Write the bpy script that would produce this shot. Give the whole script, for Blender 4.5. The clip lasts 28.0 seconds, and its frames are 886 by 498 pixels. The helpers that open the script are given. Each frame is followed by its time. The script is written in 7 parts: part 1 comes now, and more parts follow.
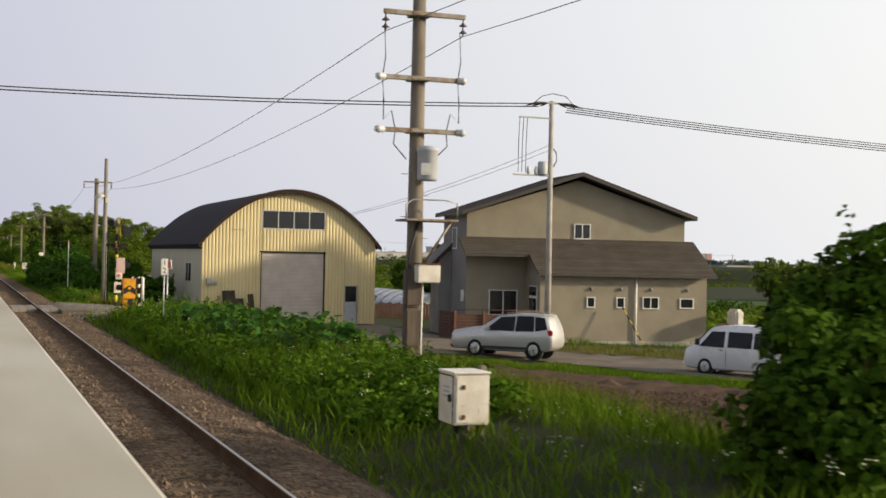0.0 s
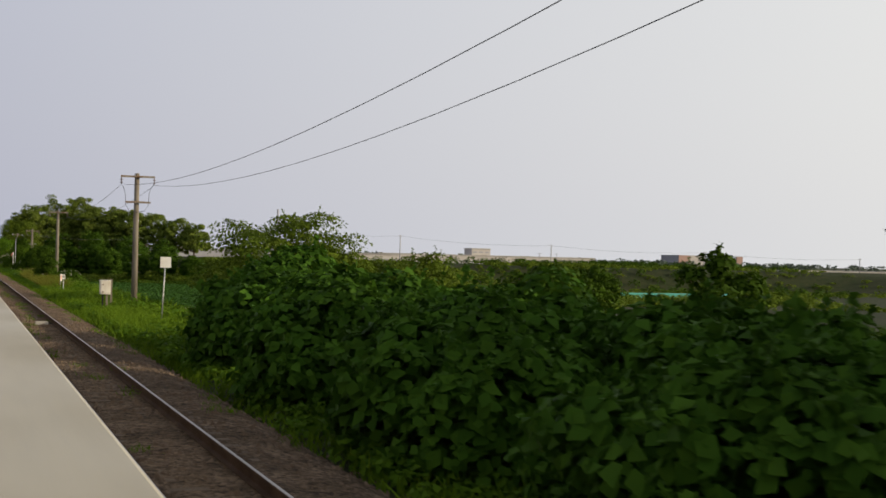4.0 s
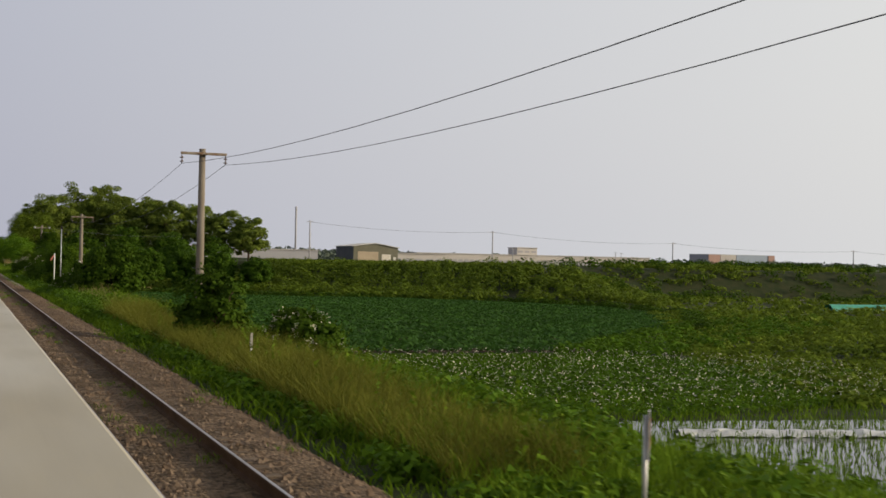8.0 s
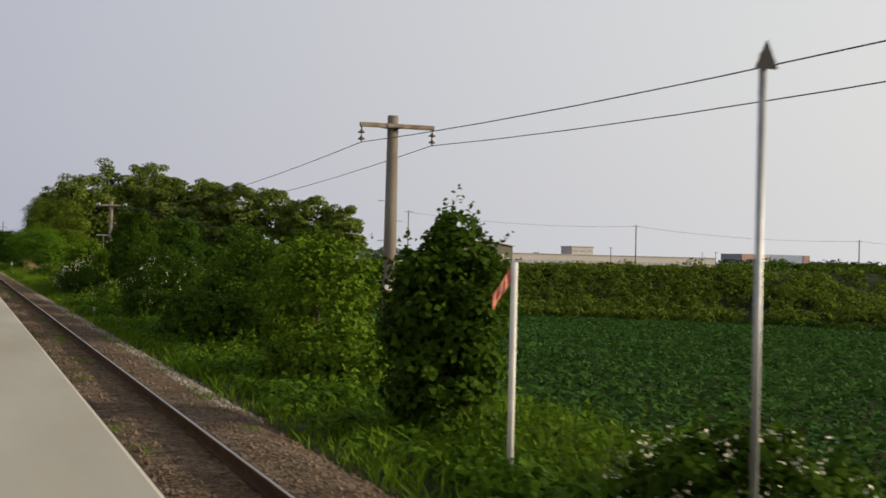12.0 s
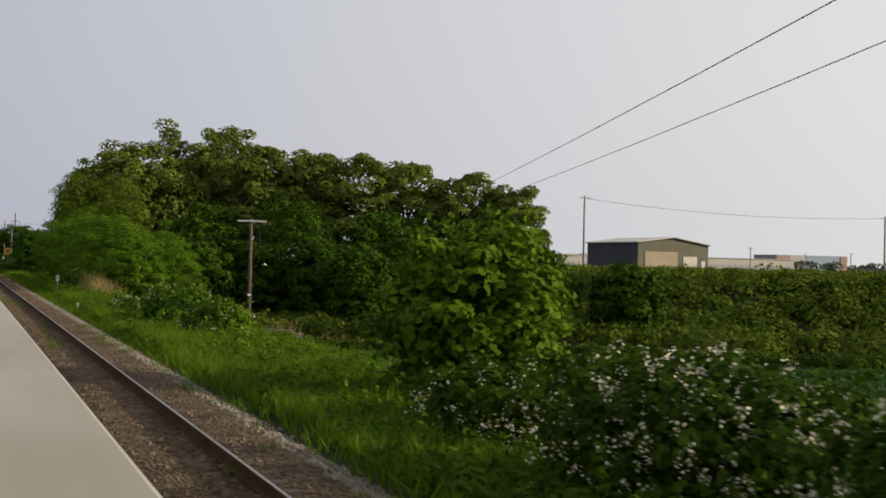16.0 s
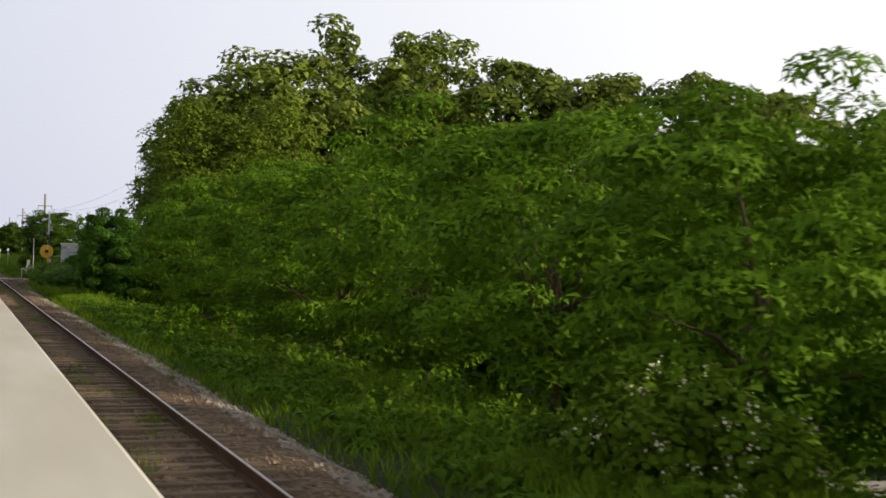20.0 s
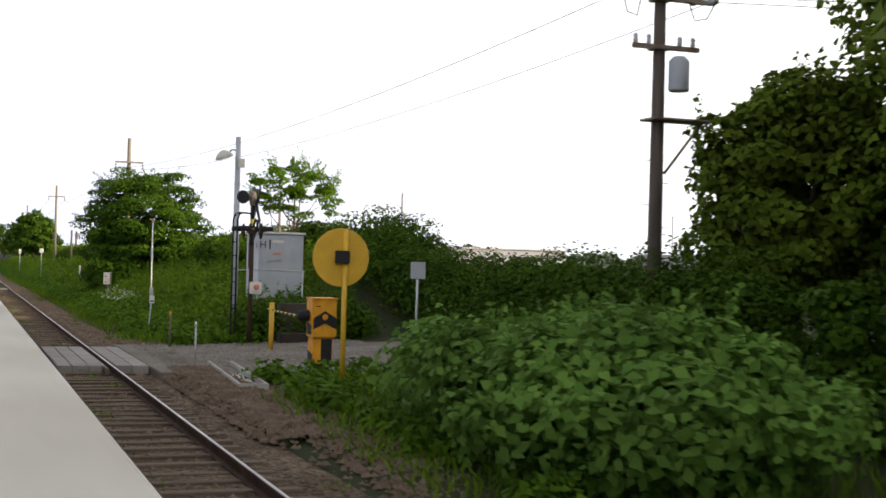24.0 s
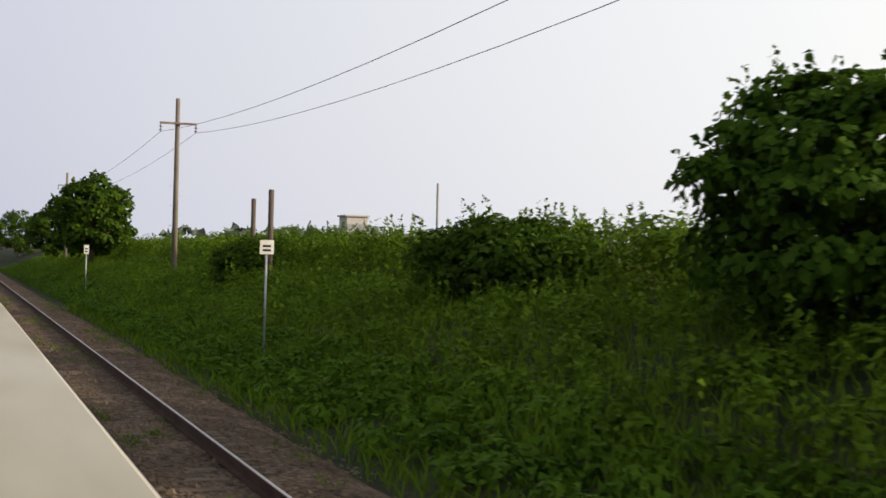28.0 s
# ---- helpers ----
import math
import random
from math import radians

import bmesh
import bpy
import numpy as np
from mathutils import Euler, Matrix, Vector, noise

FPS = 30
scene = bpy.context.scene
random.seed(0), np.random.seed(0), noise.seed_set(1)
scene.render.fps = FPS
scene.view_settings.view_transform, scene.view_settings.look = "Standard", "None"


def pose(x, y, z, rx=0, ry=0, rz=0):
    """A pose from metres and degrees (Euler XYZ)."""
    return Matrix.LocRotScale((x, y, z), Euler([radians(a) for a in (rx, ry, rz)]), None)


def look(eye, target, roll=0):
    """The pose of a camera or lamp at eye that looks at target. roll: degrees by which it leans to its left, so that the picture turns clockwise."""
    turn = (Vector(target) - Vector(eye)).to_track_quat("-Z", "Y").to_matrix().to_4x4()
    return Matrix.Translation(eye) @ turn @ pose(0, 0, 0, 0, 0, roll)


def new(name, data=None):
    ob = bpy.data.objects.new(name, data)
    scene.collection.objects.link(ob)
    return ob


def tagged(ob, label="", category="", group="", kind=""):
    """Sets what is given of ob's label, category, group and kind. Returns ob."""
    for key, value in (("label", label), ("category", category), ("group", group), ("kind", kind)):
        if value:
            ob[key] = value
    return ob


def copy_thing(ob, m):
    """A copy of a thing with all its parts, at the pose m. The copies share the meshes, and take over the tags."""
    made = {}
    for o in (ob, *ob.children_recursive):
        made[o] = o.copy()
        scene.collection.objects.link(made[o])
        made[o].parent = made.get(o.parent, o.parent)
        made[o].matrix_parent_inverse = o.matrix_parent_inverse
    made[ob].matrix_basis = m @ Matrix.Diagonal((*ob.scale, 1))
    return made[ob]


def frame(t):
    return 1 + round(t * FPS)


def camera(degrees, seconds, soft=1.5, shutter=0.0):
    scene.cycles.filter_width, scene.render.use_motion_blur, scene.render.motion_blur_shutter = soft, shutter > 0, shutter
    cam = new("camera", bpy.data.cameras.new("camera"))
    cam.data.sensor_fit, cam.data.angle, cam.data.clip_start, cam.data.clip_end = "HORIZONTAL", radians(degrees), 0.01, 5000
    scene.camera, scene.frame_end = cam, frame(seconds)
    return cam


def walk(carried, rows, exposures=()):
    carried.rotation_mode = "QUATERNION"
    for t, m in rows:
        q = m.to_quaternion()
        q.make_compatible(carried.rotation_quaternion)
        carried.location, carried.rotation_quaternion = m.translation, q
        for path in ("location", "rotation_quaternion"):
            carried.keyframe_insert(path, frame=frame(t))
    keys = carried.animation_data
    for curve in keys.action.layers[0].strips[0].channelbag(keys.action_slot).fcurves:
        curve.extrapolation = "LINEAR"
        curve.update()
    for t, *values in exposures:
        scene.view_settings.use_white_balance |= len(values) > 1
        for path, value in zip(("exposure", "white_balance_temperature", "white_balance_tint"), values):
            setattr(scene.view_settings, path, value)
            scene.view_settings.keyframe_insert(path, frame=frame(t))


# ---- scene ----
# ---- camera and walk ----
SPEED, EYE = 20.719, 2.198
cam = camera(36.78, 28.0, soft=1.6, shutter=0.1)
TURNS = [
    (0.0, -19.86, 0.48, 1.19), (0.5, -19.85, 0.52, 1.29), (1.0, -19.88, 0.53, 1.33), (1.5, -19.84, 0.45, 1.30),
    (2.0, -19.82, 0.45, 1.39), (2.5, -19.84, 0.42, 1.35), (3.0, -19.79, 0.57, 1.35), (3.5, -19.85, 0.57, 1.35),
    (5.5, -19.80, 0.57, 1.36), (6.0, -19.84, 0.59, 1.35), (6.5, -19.85, 0.62, 1.35), (7.0, -19.88, 0.51, 1.14),
    (7.5, -19.89, 0.47, 1.11), (8.0, -19.88, 0.55, 1.22), (8.5, -19.87, 0.56, 1.33), (9.0, -19.88, 0.52, 1.27),
    (9.5, -19.85, 0.53, 1.28), (10.0, -19.84, 0.57, 1.36), (10.5, -19.87, 0.55, 1.42), (11.0, -19.94, 0.50, 1.47),
    (11.5, -19.92, 0.53, 1.42), (12.0, -19.90, 0.50, 1.37), (12.5, -19.91, 0.49, 1.36), (14.5, -19.95, 0.53, 1.33),
    (15.0, -19.96, 0.49, 1.27), (15.5, -19.96, 0.49, 1.28), (16.0, -19.97, 0.54, 1.33), (16.5, -19.97, 0.52, 1.37),
    (17.0, -19.99, 0.52, 1.38), (17.5, -19.99, 0.51, 1.38), (18.0, -20.00, 0.52, 1.39), (18.5, -20.01, 0.52, 1.38),
    (19.0, -19.95, 0.48, 1.30), (19.5, -19.92, 0.51, 1.37), (20.0, -19.92, 0.53, 1.36), (20.5, -19.91, 0.56, 1.27),
    (22.5, -20.00, 0.54, 1.29), (23.0, -19.98, 0.56, 1.32), (23.5, -19.97, 0.61, 1.40), (24.0, -19.98, 0.59, 1.48),
    (24.5, -20.02, 0.61, 1.53), (25.0, -20.04, 0.57, 1.47), (25.5, -20.02, 0.44, 1.37), (26.0, -20.09, 0.53, 1.39),
    (26.5, -20.04, 0.56, 1.40), (27.0, -19.99, 0.57, 1.37), (27.5, -20.09, 0.49, 1.35), (28.0, -20.14, 0.41, 1.36),
]
walk(cam, [(t, pose(0, SPEED * t, EYE, 90 + p, -r, a)) for t, a, p, r in TURNS],
     [(0, 0.26), (1.5, 0.05), (3.5, 0.0), (8, -0.1), (12.5, -0.1), (16, -0.06), (17, 0.15), (19, 0.25), (20, 0.5), (22.5, 1.75), (23.2, 1.75), (24, 1.1), (25, 0.45), (26, 0.4), (28, 0.32)])

# ---- world, sun, exposure ----
SUN_AZ, SUN_EL = radians(114), radians(16.5)      # clockwise from the track's direction
world = bpy.data.worlds.new("world")
scene.world = world
world.use_nodes = True
wn, wl = world.node_tree.nodes, world.node_tree.links
sky = wn.new("ShaderNodeTexSky")
sky.sky_type, sky.sun_disc, sky.sun_elevation, sky.sun_rotation = "NISHITA", False, SUN_EL, SUN_AZ
sky.dust_density, sky.air_density = 6.0, 1.4
# thick haze: paler and warmer towards the sun's side, lavender away from it
wtc, dot, ramp_w = wn.new("ShaderNodeTexCoord"), wn.new("ShaderNodeVectorMath"), wn.new("ShaderNodeValToRGB")
dot.operation = "DOT_PRODUCT"
dot.inputs[1].default_value = (0.94 * 0.5, -0.34 * 0.5, 0.12)
wl.new(wtc.outputs["Generated"], dot.inputs[0])
shift = wn.new("ShaderNodeMath")
shift.operation = "ADD"
shift.inputs[1].default_value = 0.5
wl.new(dot.outputs["Value"], shift.inputs[0])
wl.new(shift.outputs[0], ramp_w.inputs[0])
for e, (p, c) in zip((ramp_w.color_ramp.elements[0], ramp_w.color_ramp.elements[1]), ((0.30, (0.47, 0.485, 0.588, 1)), (0.78, (0.885, 0.88, 0.85, 1)))):
    e.position, e.color = p, c
haze = wn.new("ShaderNodeMix")
haze.data_type = "RGBA"
haze.inputs[0].default_value = 0.85
gain = wn.new("ShaderNodeVectorMath")
gain.operation = "SCALE"
gain.inputs["Scale"].default_value = 11.0
wl.new(ramp_w.outputs[0], gain.inputs[0])
wl.new(sky.outputs[0], haze.inputs[6])
wl.new(gain.outputs[0], haze.inputs[7])
# the haze thins towards the zenith
parts_w, thin, dim = wn.new("ShaderNodeSeparateXYZ"), wn.new("ShaderNodeMapRange"), wn.new("ShaderNodeVectorMath")
wl.new(wtc.outputs["Generated"], parts_w.inputs[0])
wl.new(parts_w.outputs[2], thin.inputs[0])
thin.interpolation_type = "SMOOTHSTEP"
thin.inputs[1].default_value, thin.inputs[2].default_value, thin.inputs[3].default_value, thin.inputs[4].default_value = 0.3, 1.0, 1.0, 0.42
dim.operation = "SCALE"
wl.new(haze.outputs[2], dim.inputs[0])
wl.new(thin.outputs[0], dim.inputs["Scale"])
wl.new(dim.outputs[0], wn["Background"].inputs[0])
wn["Background"].inputs[1].default_value = 0.1
sun = new("sun", bpy.data.lights.new("sun", "SUN"))
sun.data.energy, sun.data.angle, sun.data.color = 4.5, radians(3), (1.0, 0.84, 0.6)
sun.matrix_world = look((80 * math.sin(SUN_AZ), 80 * math.cos(SUN_AZ), 80 * math.tan(SUN_EL)), (0, 0, 0))

# ---- materials ----

RNG = np.random.default_rng(7)


def shader(name):
    m = bpy.data.materials.new(name)
    m.use_nodes = True
    return m, m.node_tree.nodes, m.node_tree.links, m.node_tree.nodes["Principled BSDF"]


def surface(name, colour, rough=0.7, metal=0.0, scale=3.0, vary=0.25, bump=0.2, fine=40.0, tint=None, stretch=(1, 1, 1), piece=0.0):
    """Two scales of variation in colour (blotches towards tint, fine grain), roughness and relief, in object space metres."""
    m, n, k, b = shader(name)
    tint = tint or tuple(c * (1 - vary) for c in colour)
    tc, mp = n.new("ShaderNodeTexCoord"), n.new("ShaderNodeMapping")
    mp.inputs["Scale"].default_value = stretch
    k.new(tc.outputs["Object"], mp.inputs[0])
    big, small = n.new("ShaderNodeTexNoise"), n.new("ShaderNodeTexNoise")
    for t, s, d in ((big, scale, 6), (small, fine, 3)):
        t.inputs["Scale"].default_value, t.inputs["Detail"].default_value = s, d
        k.new(mp.outputs[0], t.inputs["Vector"])
    ramp = n.new("ShaderNodeValToRGB")
    ramp.color_ramp.elements[0].position, ramp.color_ramp.elements[1].position = 0.36, 0.66
    k.new(big.outputs["Fac"], ramp.inputs[0])
    mix = n.new("ShaderNodeMix")
    mix.data_type = "RGBA"
    mix.inputs[6].default_value, mix.inputs[7].default_value = (*colour, 1), (*tint, 1)
    k.new(ramp.outputs[0], mix.inputs[0])
    hsv = n.new("ShaderNodeHueSaturation")
    rng = n.new("ShaderNodeMapRange")
    rng.inputs[3].default_value, rng.inputs[4].default_value = 1 - vary * 0.7, 1 + vary * 0.7
    k.new(small.outputs["Fac"], rng.inputs[0])
    value = rng.outputs[0]
    if piece:
        info, add = n.new("ShaderNodeObjectInfo"), n.new("ShaderNodeMath")
        add.operation = "MULTIPLY_ADD"
        add.inputs[1].default_value = piece
        k.new(info.outputs["Random"], add.inputs[0])
        k.new(value, add.inputs[2])
        value = add.outputs[0]
    k.new(value, hsv.inputs["Value"])
    k.new(mix.outputs[2], hsv.inputs["Color"])
    k.new(hsv.outputs[0], b.inputs["Base Color"])
    rr = n.new("ShaderNodeMapRange")
    rr.inputs[3].default_value, rr.inputs[4].default_value = max(0.05, rough - 0.12), min(1, rough + 0.12)
    k.new(big.outputs["Fac"], rr.inputs[0])
    k.new(rr.outputs[0], b.inputs["Roughness"])
    b.inputs["Metallic"].default_value = metal
    b.inputs["Specular IOR Level"].default_value = 0.12 if rough > 0.8 else 0.5
    if bump:
        bp = n.new("ShaderNodeBump")
        bp.inputs["Strength"].default_value, bp.inputs["Distance"].default_value = bump, 0.02
        k.new(small.outputs["Fac"], bp.inputs["Height"])
        k.new(bp.outputs[0], b.inputs["Normal"])
    return m


def leafy(name, dark, light, gloss=0.5, through_light=0.26):
    """Foliage: each leaf its own green between dark and light, a little gloss, light passing through."""
    m, n, k, b = shader(name)
    geo, ramp = n.new("ShaderNodeNewGeometry"), n.new("ShaderNodeValToRGB")
    ramp.color_ramp.elements[0].color = (*(d * 0.7 + l * 0.3 for d, l in zip(dark, light)), 1)
    ramp.color_ramp.elements[1].color = (*(d * 0.25 + l * 0.75 for d, l in zip(dark, light)), 1)
    k.new(geo.outputs["Random Per Island"], ramp.inputs[0])
    tc, big, hsv = n.new("ShaderNodeTexCoord"), n.new("ShaderNodeTexNoise"), n.new("ShaderNodeHueSaturation")
    big.inputs["Scale"].default_value, big.inputs["Detail"].default_value = 0.55, 4
    k.new(tc.outputs["Object"], big.inputs["Vector"])
    rng = n.new("ShaderNodeMapRange")
    rng.inputs[1].default_value, rng.inputs[2].default_value = 0.3, 0.7
    rng.inputs[3].default_value, rng.inputs[4].default_value = 0.7, 1.3
    k.new(big.outputs["Fac"], rng.inputs[0])
    k.new(rng.outputs[0], hsv.inputs["Value"])
    k.new(ramp.outputs[0], hsv.inputs["Color"])
    k.new(hsv.outputs[0], b.inputs["Base Color"])
    b.inputs["Roughness"].default_value = gloss + 0.15
    b.inputs["Specular IOR Level"].default_value = 0.04
    tr, mixer = n.new("ShaderNodeBsdfTranslucent"), n.new("ShaderNodeMixShader")
    k.new(hsv.outputs[0], tr.inputs["Color"])
    mixer.inputs[0].default_value = through_light
    k.new(b.outputs[0], mixer.inputs[1])
    k.new(tr.outputs[0], mixer.inputs[2])
    k.new(mixer.outputs[0], n["Material Output"].inputs[0])
    return m


M = dict(
    grass=leafy("grass", (0.045, 0.095, 0.005), (0.125, 0.205, 0.012)),
    weed=leafy("weed", (0.03, 0.078, 0.005), (0.1, 0.185, 0.013)),
    grassclump=leafy("meadow_leaf", (0.06, 0.105, 0.009), (0.15, 0.2, 0.022), 0.6),
    drygrass=leafy("dry_grass", (0.221, 0.17, 0.0688), (0.357, 0.289, 0.1301), 0.7, 0.2),
    tallgrass=leafy("tall_grass", (0.075, 0.1, 0.011), (0.17, 0.165, 0.03), 0.6),
    bush=leafy("bush_leaf", (0.018, 0.046, 0.0035), (0.07, 0.125, 0.01)),
    bushlight=leafy("light_bush_leaf", (0.04, 0.088, 0.005), (0.14, 0.225, 0.015)),
    tree=leafy("tree_leaf", (0.04, 0.078, 0.007), (0.155, 0.21, 0.022)),
    acacia=leafy("feathery_leaf", (0.034, 0.09, 0.005), (0.125, 0.225, 0.012)),
    # grass green lifted in colour for sunlight the upright blades miss
    lush=leafy("brightened_grass", (0.06, 0.13, 0.008), (0.17, 0.26, 0.02), 0.6, 0.42),
    maple=leafy("maple_leaf", (0.018, 0.05, 0.004), (0.075, 0.14, 0.011), 0.5, 0.25),
    kudzu=leafy("mound_leaf", (0.06, 0.14, 0.025), (0.18, 0.3, 0.055), 0.45, 0.34),
    butterbur=leafy("butterbur_leaf", (0.025, 0.075, 0.012), (0.06, 0.14, 0.025), 0.5, 0.3),
    # tree leaf made paler, with haze and crown light painted into the green
    grove=leafy("hazed_grove_leaf", (0.055, 0.095, 0.014), (0.2, 0.25, 0.04)),
    broad=leafy("broad_leaf", (0.018, 0.06, 0.006), (0.075, 0.16, 0.016)),
    crop=leafy("bean_leaf", (0.0255, 0.0723, 0.013), (0.0553, 0.1232, 0.0229)),
    flower=surface("white_petal", (0.72, 0.68, 0.53), 0.6, bump=0),
    bark=surface("bark", (0.1, 0.075, 0.05), 0.9, scale=4, fine=30, bump=0.8, stretch=(1, 1, 0.25)),
    soil=surface("verge_soil", (0.03, 0.034, 0.012), 0.95, scale=0.6, vary=0.4, fine=9, bump=0.8, tint=(0.018, 0.03, 0.009)),
    meadow=surface("green_field", (0.05, 0.1, 0.016), 0.9, scale=0.15, vary=0.35, fine=3, bump=0.5, tint=(0.035, 0.075, 0.012)),
    drysoil=surface("dry_soil", (0.1, 0.076, 0.05), 0.95, scale=0.8, vary=0.45, fine=10, bump=0.9, tint=(0.07, 0.075, 0.03)),
    earth=surface("bare_earth", (0.08, 0.05, 0.033), 0.95, scale=1.0, vary=0.4, fine=8, bump=1.0),
    stone=surface("ballast_stone", (0.17, 0.128, 0.095), 0.9, scale=2.5, vary=0.5, fine=20, bump=0.4, tint=(0.105, 0.072, 0.05)),
    paleballast=surface("pale_ballast", (0.25, 0.235, 0.21), 0.9, scale=2.5, vary=0.45, fine=20, bump=0.4, tint=(0.14, 0.12, 0.1)),
    railrust=surface("rail_rust", (0.075, 0.045, 0.03), 0.85, 0.3, 2, 0.3, 0.4),
    railtop=surface("rail_head", (0.42, 0.4, 0.38), 0.4, 1.0, 1, 0.15, 0.05, stretch=(8, 0.3, 1)),
    sleeper=surface("sleeper_wood", (0.13, 0.1, 0.075), 0.9, scale=2, vary=0.4, fine=25, bump=0.5, stretch=(0.3, 4, 4), piece=0.3),
    darkconcrete=surface("stained_concrete", (0.07, 0.062, 0.05), 0.9, scale=1.5, vary=0.35, fine=25, tint=(0.035, 0.03, 0.025)),
    concrete=surface("concrete", (0.42, 0.4, 0.37), 0.85, scale=1.5, vary=0.25, fine=30, tint=(0.3, 0.28, 0.25)),
    polecon=surface("concrete_pole", (0.22, 0.195, 0.16), 0.85, scale=2.0, vary=0.3, fine=30, tint=(0.16, 0.135, 0.105), stretch=(2, 2, 0.4)),
    poledark=surface("wooden_pole", (0.13, 0.105, 0.085), 0.9, scale=3, vary=0.35, fine=30, bump=0.5, stretch=(3, 3, 0.2)),
    asphalt=surface("worn_road", (0.165, 0.15, 0.132), 0.95, scale=0.6, vary=0.4, fine=14, bump=1.0, tint=(0.125, 0.1, 0.076)),
    slab=surface("crossing_slab", (0.24, 0.225, 0.21), 0.85, scale=1.2, vary=0.3, fine=20, tint=(0.2, 0.18, 0.165), piece=0.15),
    steel=surface("galvanised_steel", (0.42, 0.43, 0.43), 0.5, 0.7, 4, 0.2, 0.1),
    iron=surface("rusty_arm", (0.3, 0.28, 0.24), 0.7, 0.4, 6, 0.35, 0.2, tint=(0.2, 0.12, 0.07)),
    black=surface("black_paint", (0.012, 0.012, 0.013), 0.8, 0, 5, 0.3, 0.1),
    rubber=surface("rubber", (0.02, 0.02, 0.02), 0.85, 0, 5, 0.3, 0.2),
    white=surface("white_paint", (0.72, 0.71, 0.68), 0.5, 0, 3, 0.12, 0.05, tint=(0.58, 0.56, 0.5)),
    cream=surface("cream_box_paint", (0.7, 0.67, 0.6), 0.55, 0, 3, 0.15, 0.05, tint=(0.55, 0.5, 0.42)),
    mastyellow=surface("mast_yellow", (0.62, 0.49, 0.05), 0.6, 0, 4, 0.2, 0.05, tint=(0.5, 0.37, 0.035)),
    lampcon=surface("pale_concrete_pole", (0.28, 0.255, 0.225), 0.85, scale=2.0, vary=0.25, fine=30, stretch=(2, 2, 0.4)),
    lampshade=surface("lamp_enamel", (0.5, 0.48, 0.42), 0.5, 0, 5, 0.2, 0.05),
    greypaint=surface("grey_paint", (0.4, 0.42, 0.45), 0.55, 0, 2, 0.15, 0.05),
    yellow=surface("signal_yellow", (0.75, 0.36, 0.01), 0.5, 0, 4, 0.15, 0.05, tint=(0.6, 0.24, 0.01)),
    discyellow=surface("disc_yellow", (0.62, 0.36, 0.02), 0.55, 0, 3, 0.15, 0.05),
    red=surface("faded_red", (0.55, 0.13, 0.08), 0.6, 0, 6, 0.25, 0.05, tint=(0.6, 0.26, 0.18)),
    porcelain=surface("porcelain", (0.12, 0.085, 0.075), 0.25, 0, 6, 0.2, 0),
    greyporcelain=surface("grey_porcelain", (0.55, 0.56, 0.56), 0.3, 0, 6, 0.15, 0),
    wire=surface("wire_sheath", (0.035, 0.035, 0.04), 0.6, 0.2, 3, 0.2, 0),
    palewire=surface("pale_wire", (0.2, 0.2, 0.21), 0.6, 0.3, 3, 0.2, 0),
    roofdark=surface("dark_shed_roof", (0.015, 0.0145, 0.019), 0.82, 0.0, 0.8, 0.2, 0.1, tint=(0.021, 0.02, 0.026), fine=12),
    rooftrim=surface("brown_trim", (0.04, 0.027, 0.023), 0.85, 0, 2, 0.25, 0.05),
    siding=surface("cream_siding", (0.65, 0.55, 0.3), 0.6, 0, 0.7, 0.1, 0.05, tint=(0.58, 0.48, 0.255), fine=12, stretch=(1, 1, 0.3)),
    # front siding greyed down: the side's shade is put into its colour
    sidewall=surface("greyed_side_siding", (0.45, 0.43, 0.31), 0.6, 0, 0.5, 0.06, 0.03, tint=(0.41, 0.385, 0.275), fine=12),
    shutter=surface("shutter_slats", (0.62, 0.56, 0.5), 0.5, 0.0, 1.5, 0.12, 0.05, tint=(0.54, 0.48, 0.42)),
    glassdark=surface("dark_pane", (0.012, 0.013, 0.014), 0.06, 0, 2, 0.2, 0),
    alu=surface("aluminium_frame", (0.62, 0.62, 0.6), 0.4, 0.6, 3, 0.1, 0),
    whiteframe=surface("white_window_frame", (0.78, 0.78, 0.76), 0.45, 0, 3, 0.08, 0),
    stucco=surface("house_stucco", (0.29, 0.26, 0.195), 0.9, 0, 0.9, 0.12, 0.4, tint=(0.25, 0.22, 0.165), fine=60),
    stuccogrey=surface("grey_stucco", (0.22, 0.215, 0.205), 0.9, 0, 0.9, 0.12, 0.4, fine=60),
    shingle=surface("roof_shingle", (0.06, 0.05, 0.04), 0.9, 0, 1.2, 0.25, 0.3, tint=(0.075, 0.065, 0.055), fine=40, piece=0.2),
    fascia=surface("dark_fascia", (0.055, 0.047, 0.042), 0.6, 0, 3, 0.2, 0.05),
    fadedpanel=surface("faded_panel", (0.55, 0.42, 0.39), 0.5, 0, 4, 0.15, 0.02, tint=(0.5, 0.27, 0.23), fine=20),
    fencepost=surface("fence_post", (0.15, 0.058, 0.032), 0.8, 0, 3, 0.3, 0.2, stretch=(1, 1, 0.3)),
    darkboard=surface("dark_board", (0.06, 0.048, 0.036), 0.9, 0, 3, 0.4, 0.4, stretch=(1, 1, 0.3), piece=0.2),
    fencewood=surface("red_brown_fence", (0.075, 0.032, 0.02), 0.8, 0, 3, 0.3, 0.2, stretch=(1, 1, 0.3), piece=0.25),
    oldwood=surface("weathered_board", (0.14, 0.115, 0.09), 0.9, 0, 3, 0.4, 0.4, stretch=(4, 4, 0.3), piece=0.3),
    silver=surface("silver_car_paint", (0.56, 0.56, 0.55), 0.3, 0.4, 1, 0.06, 0),
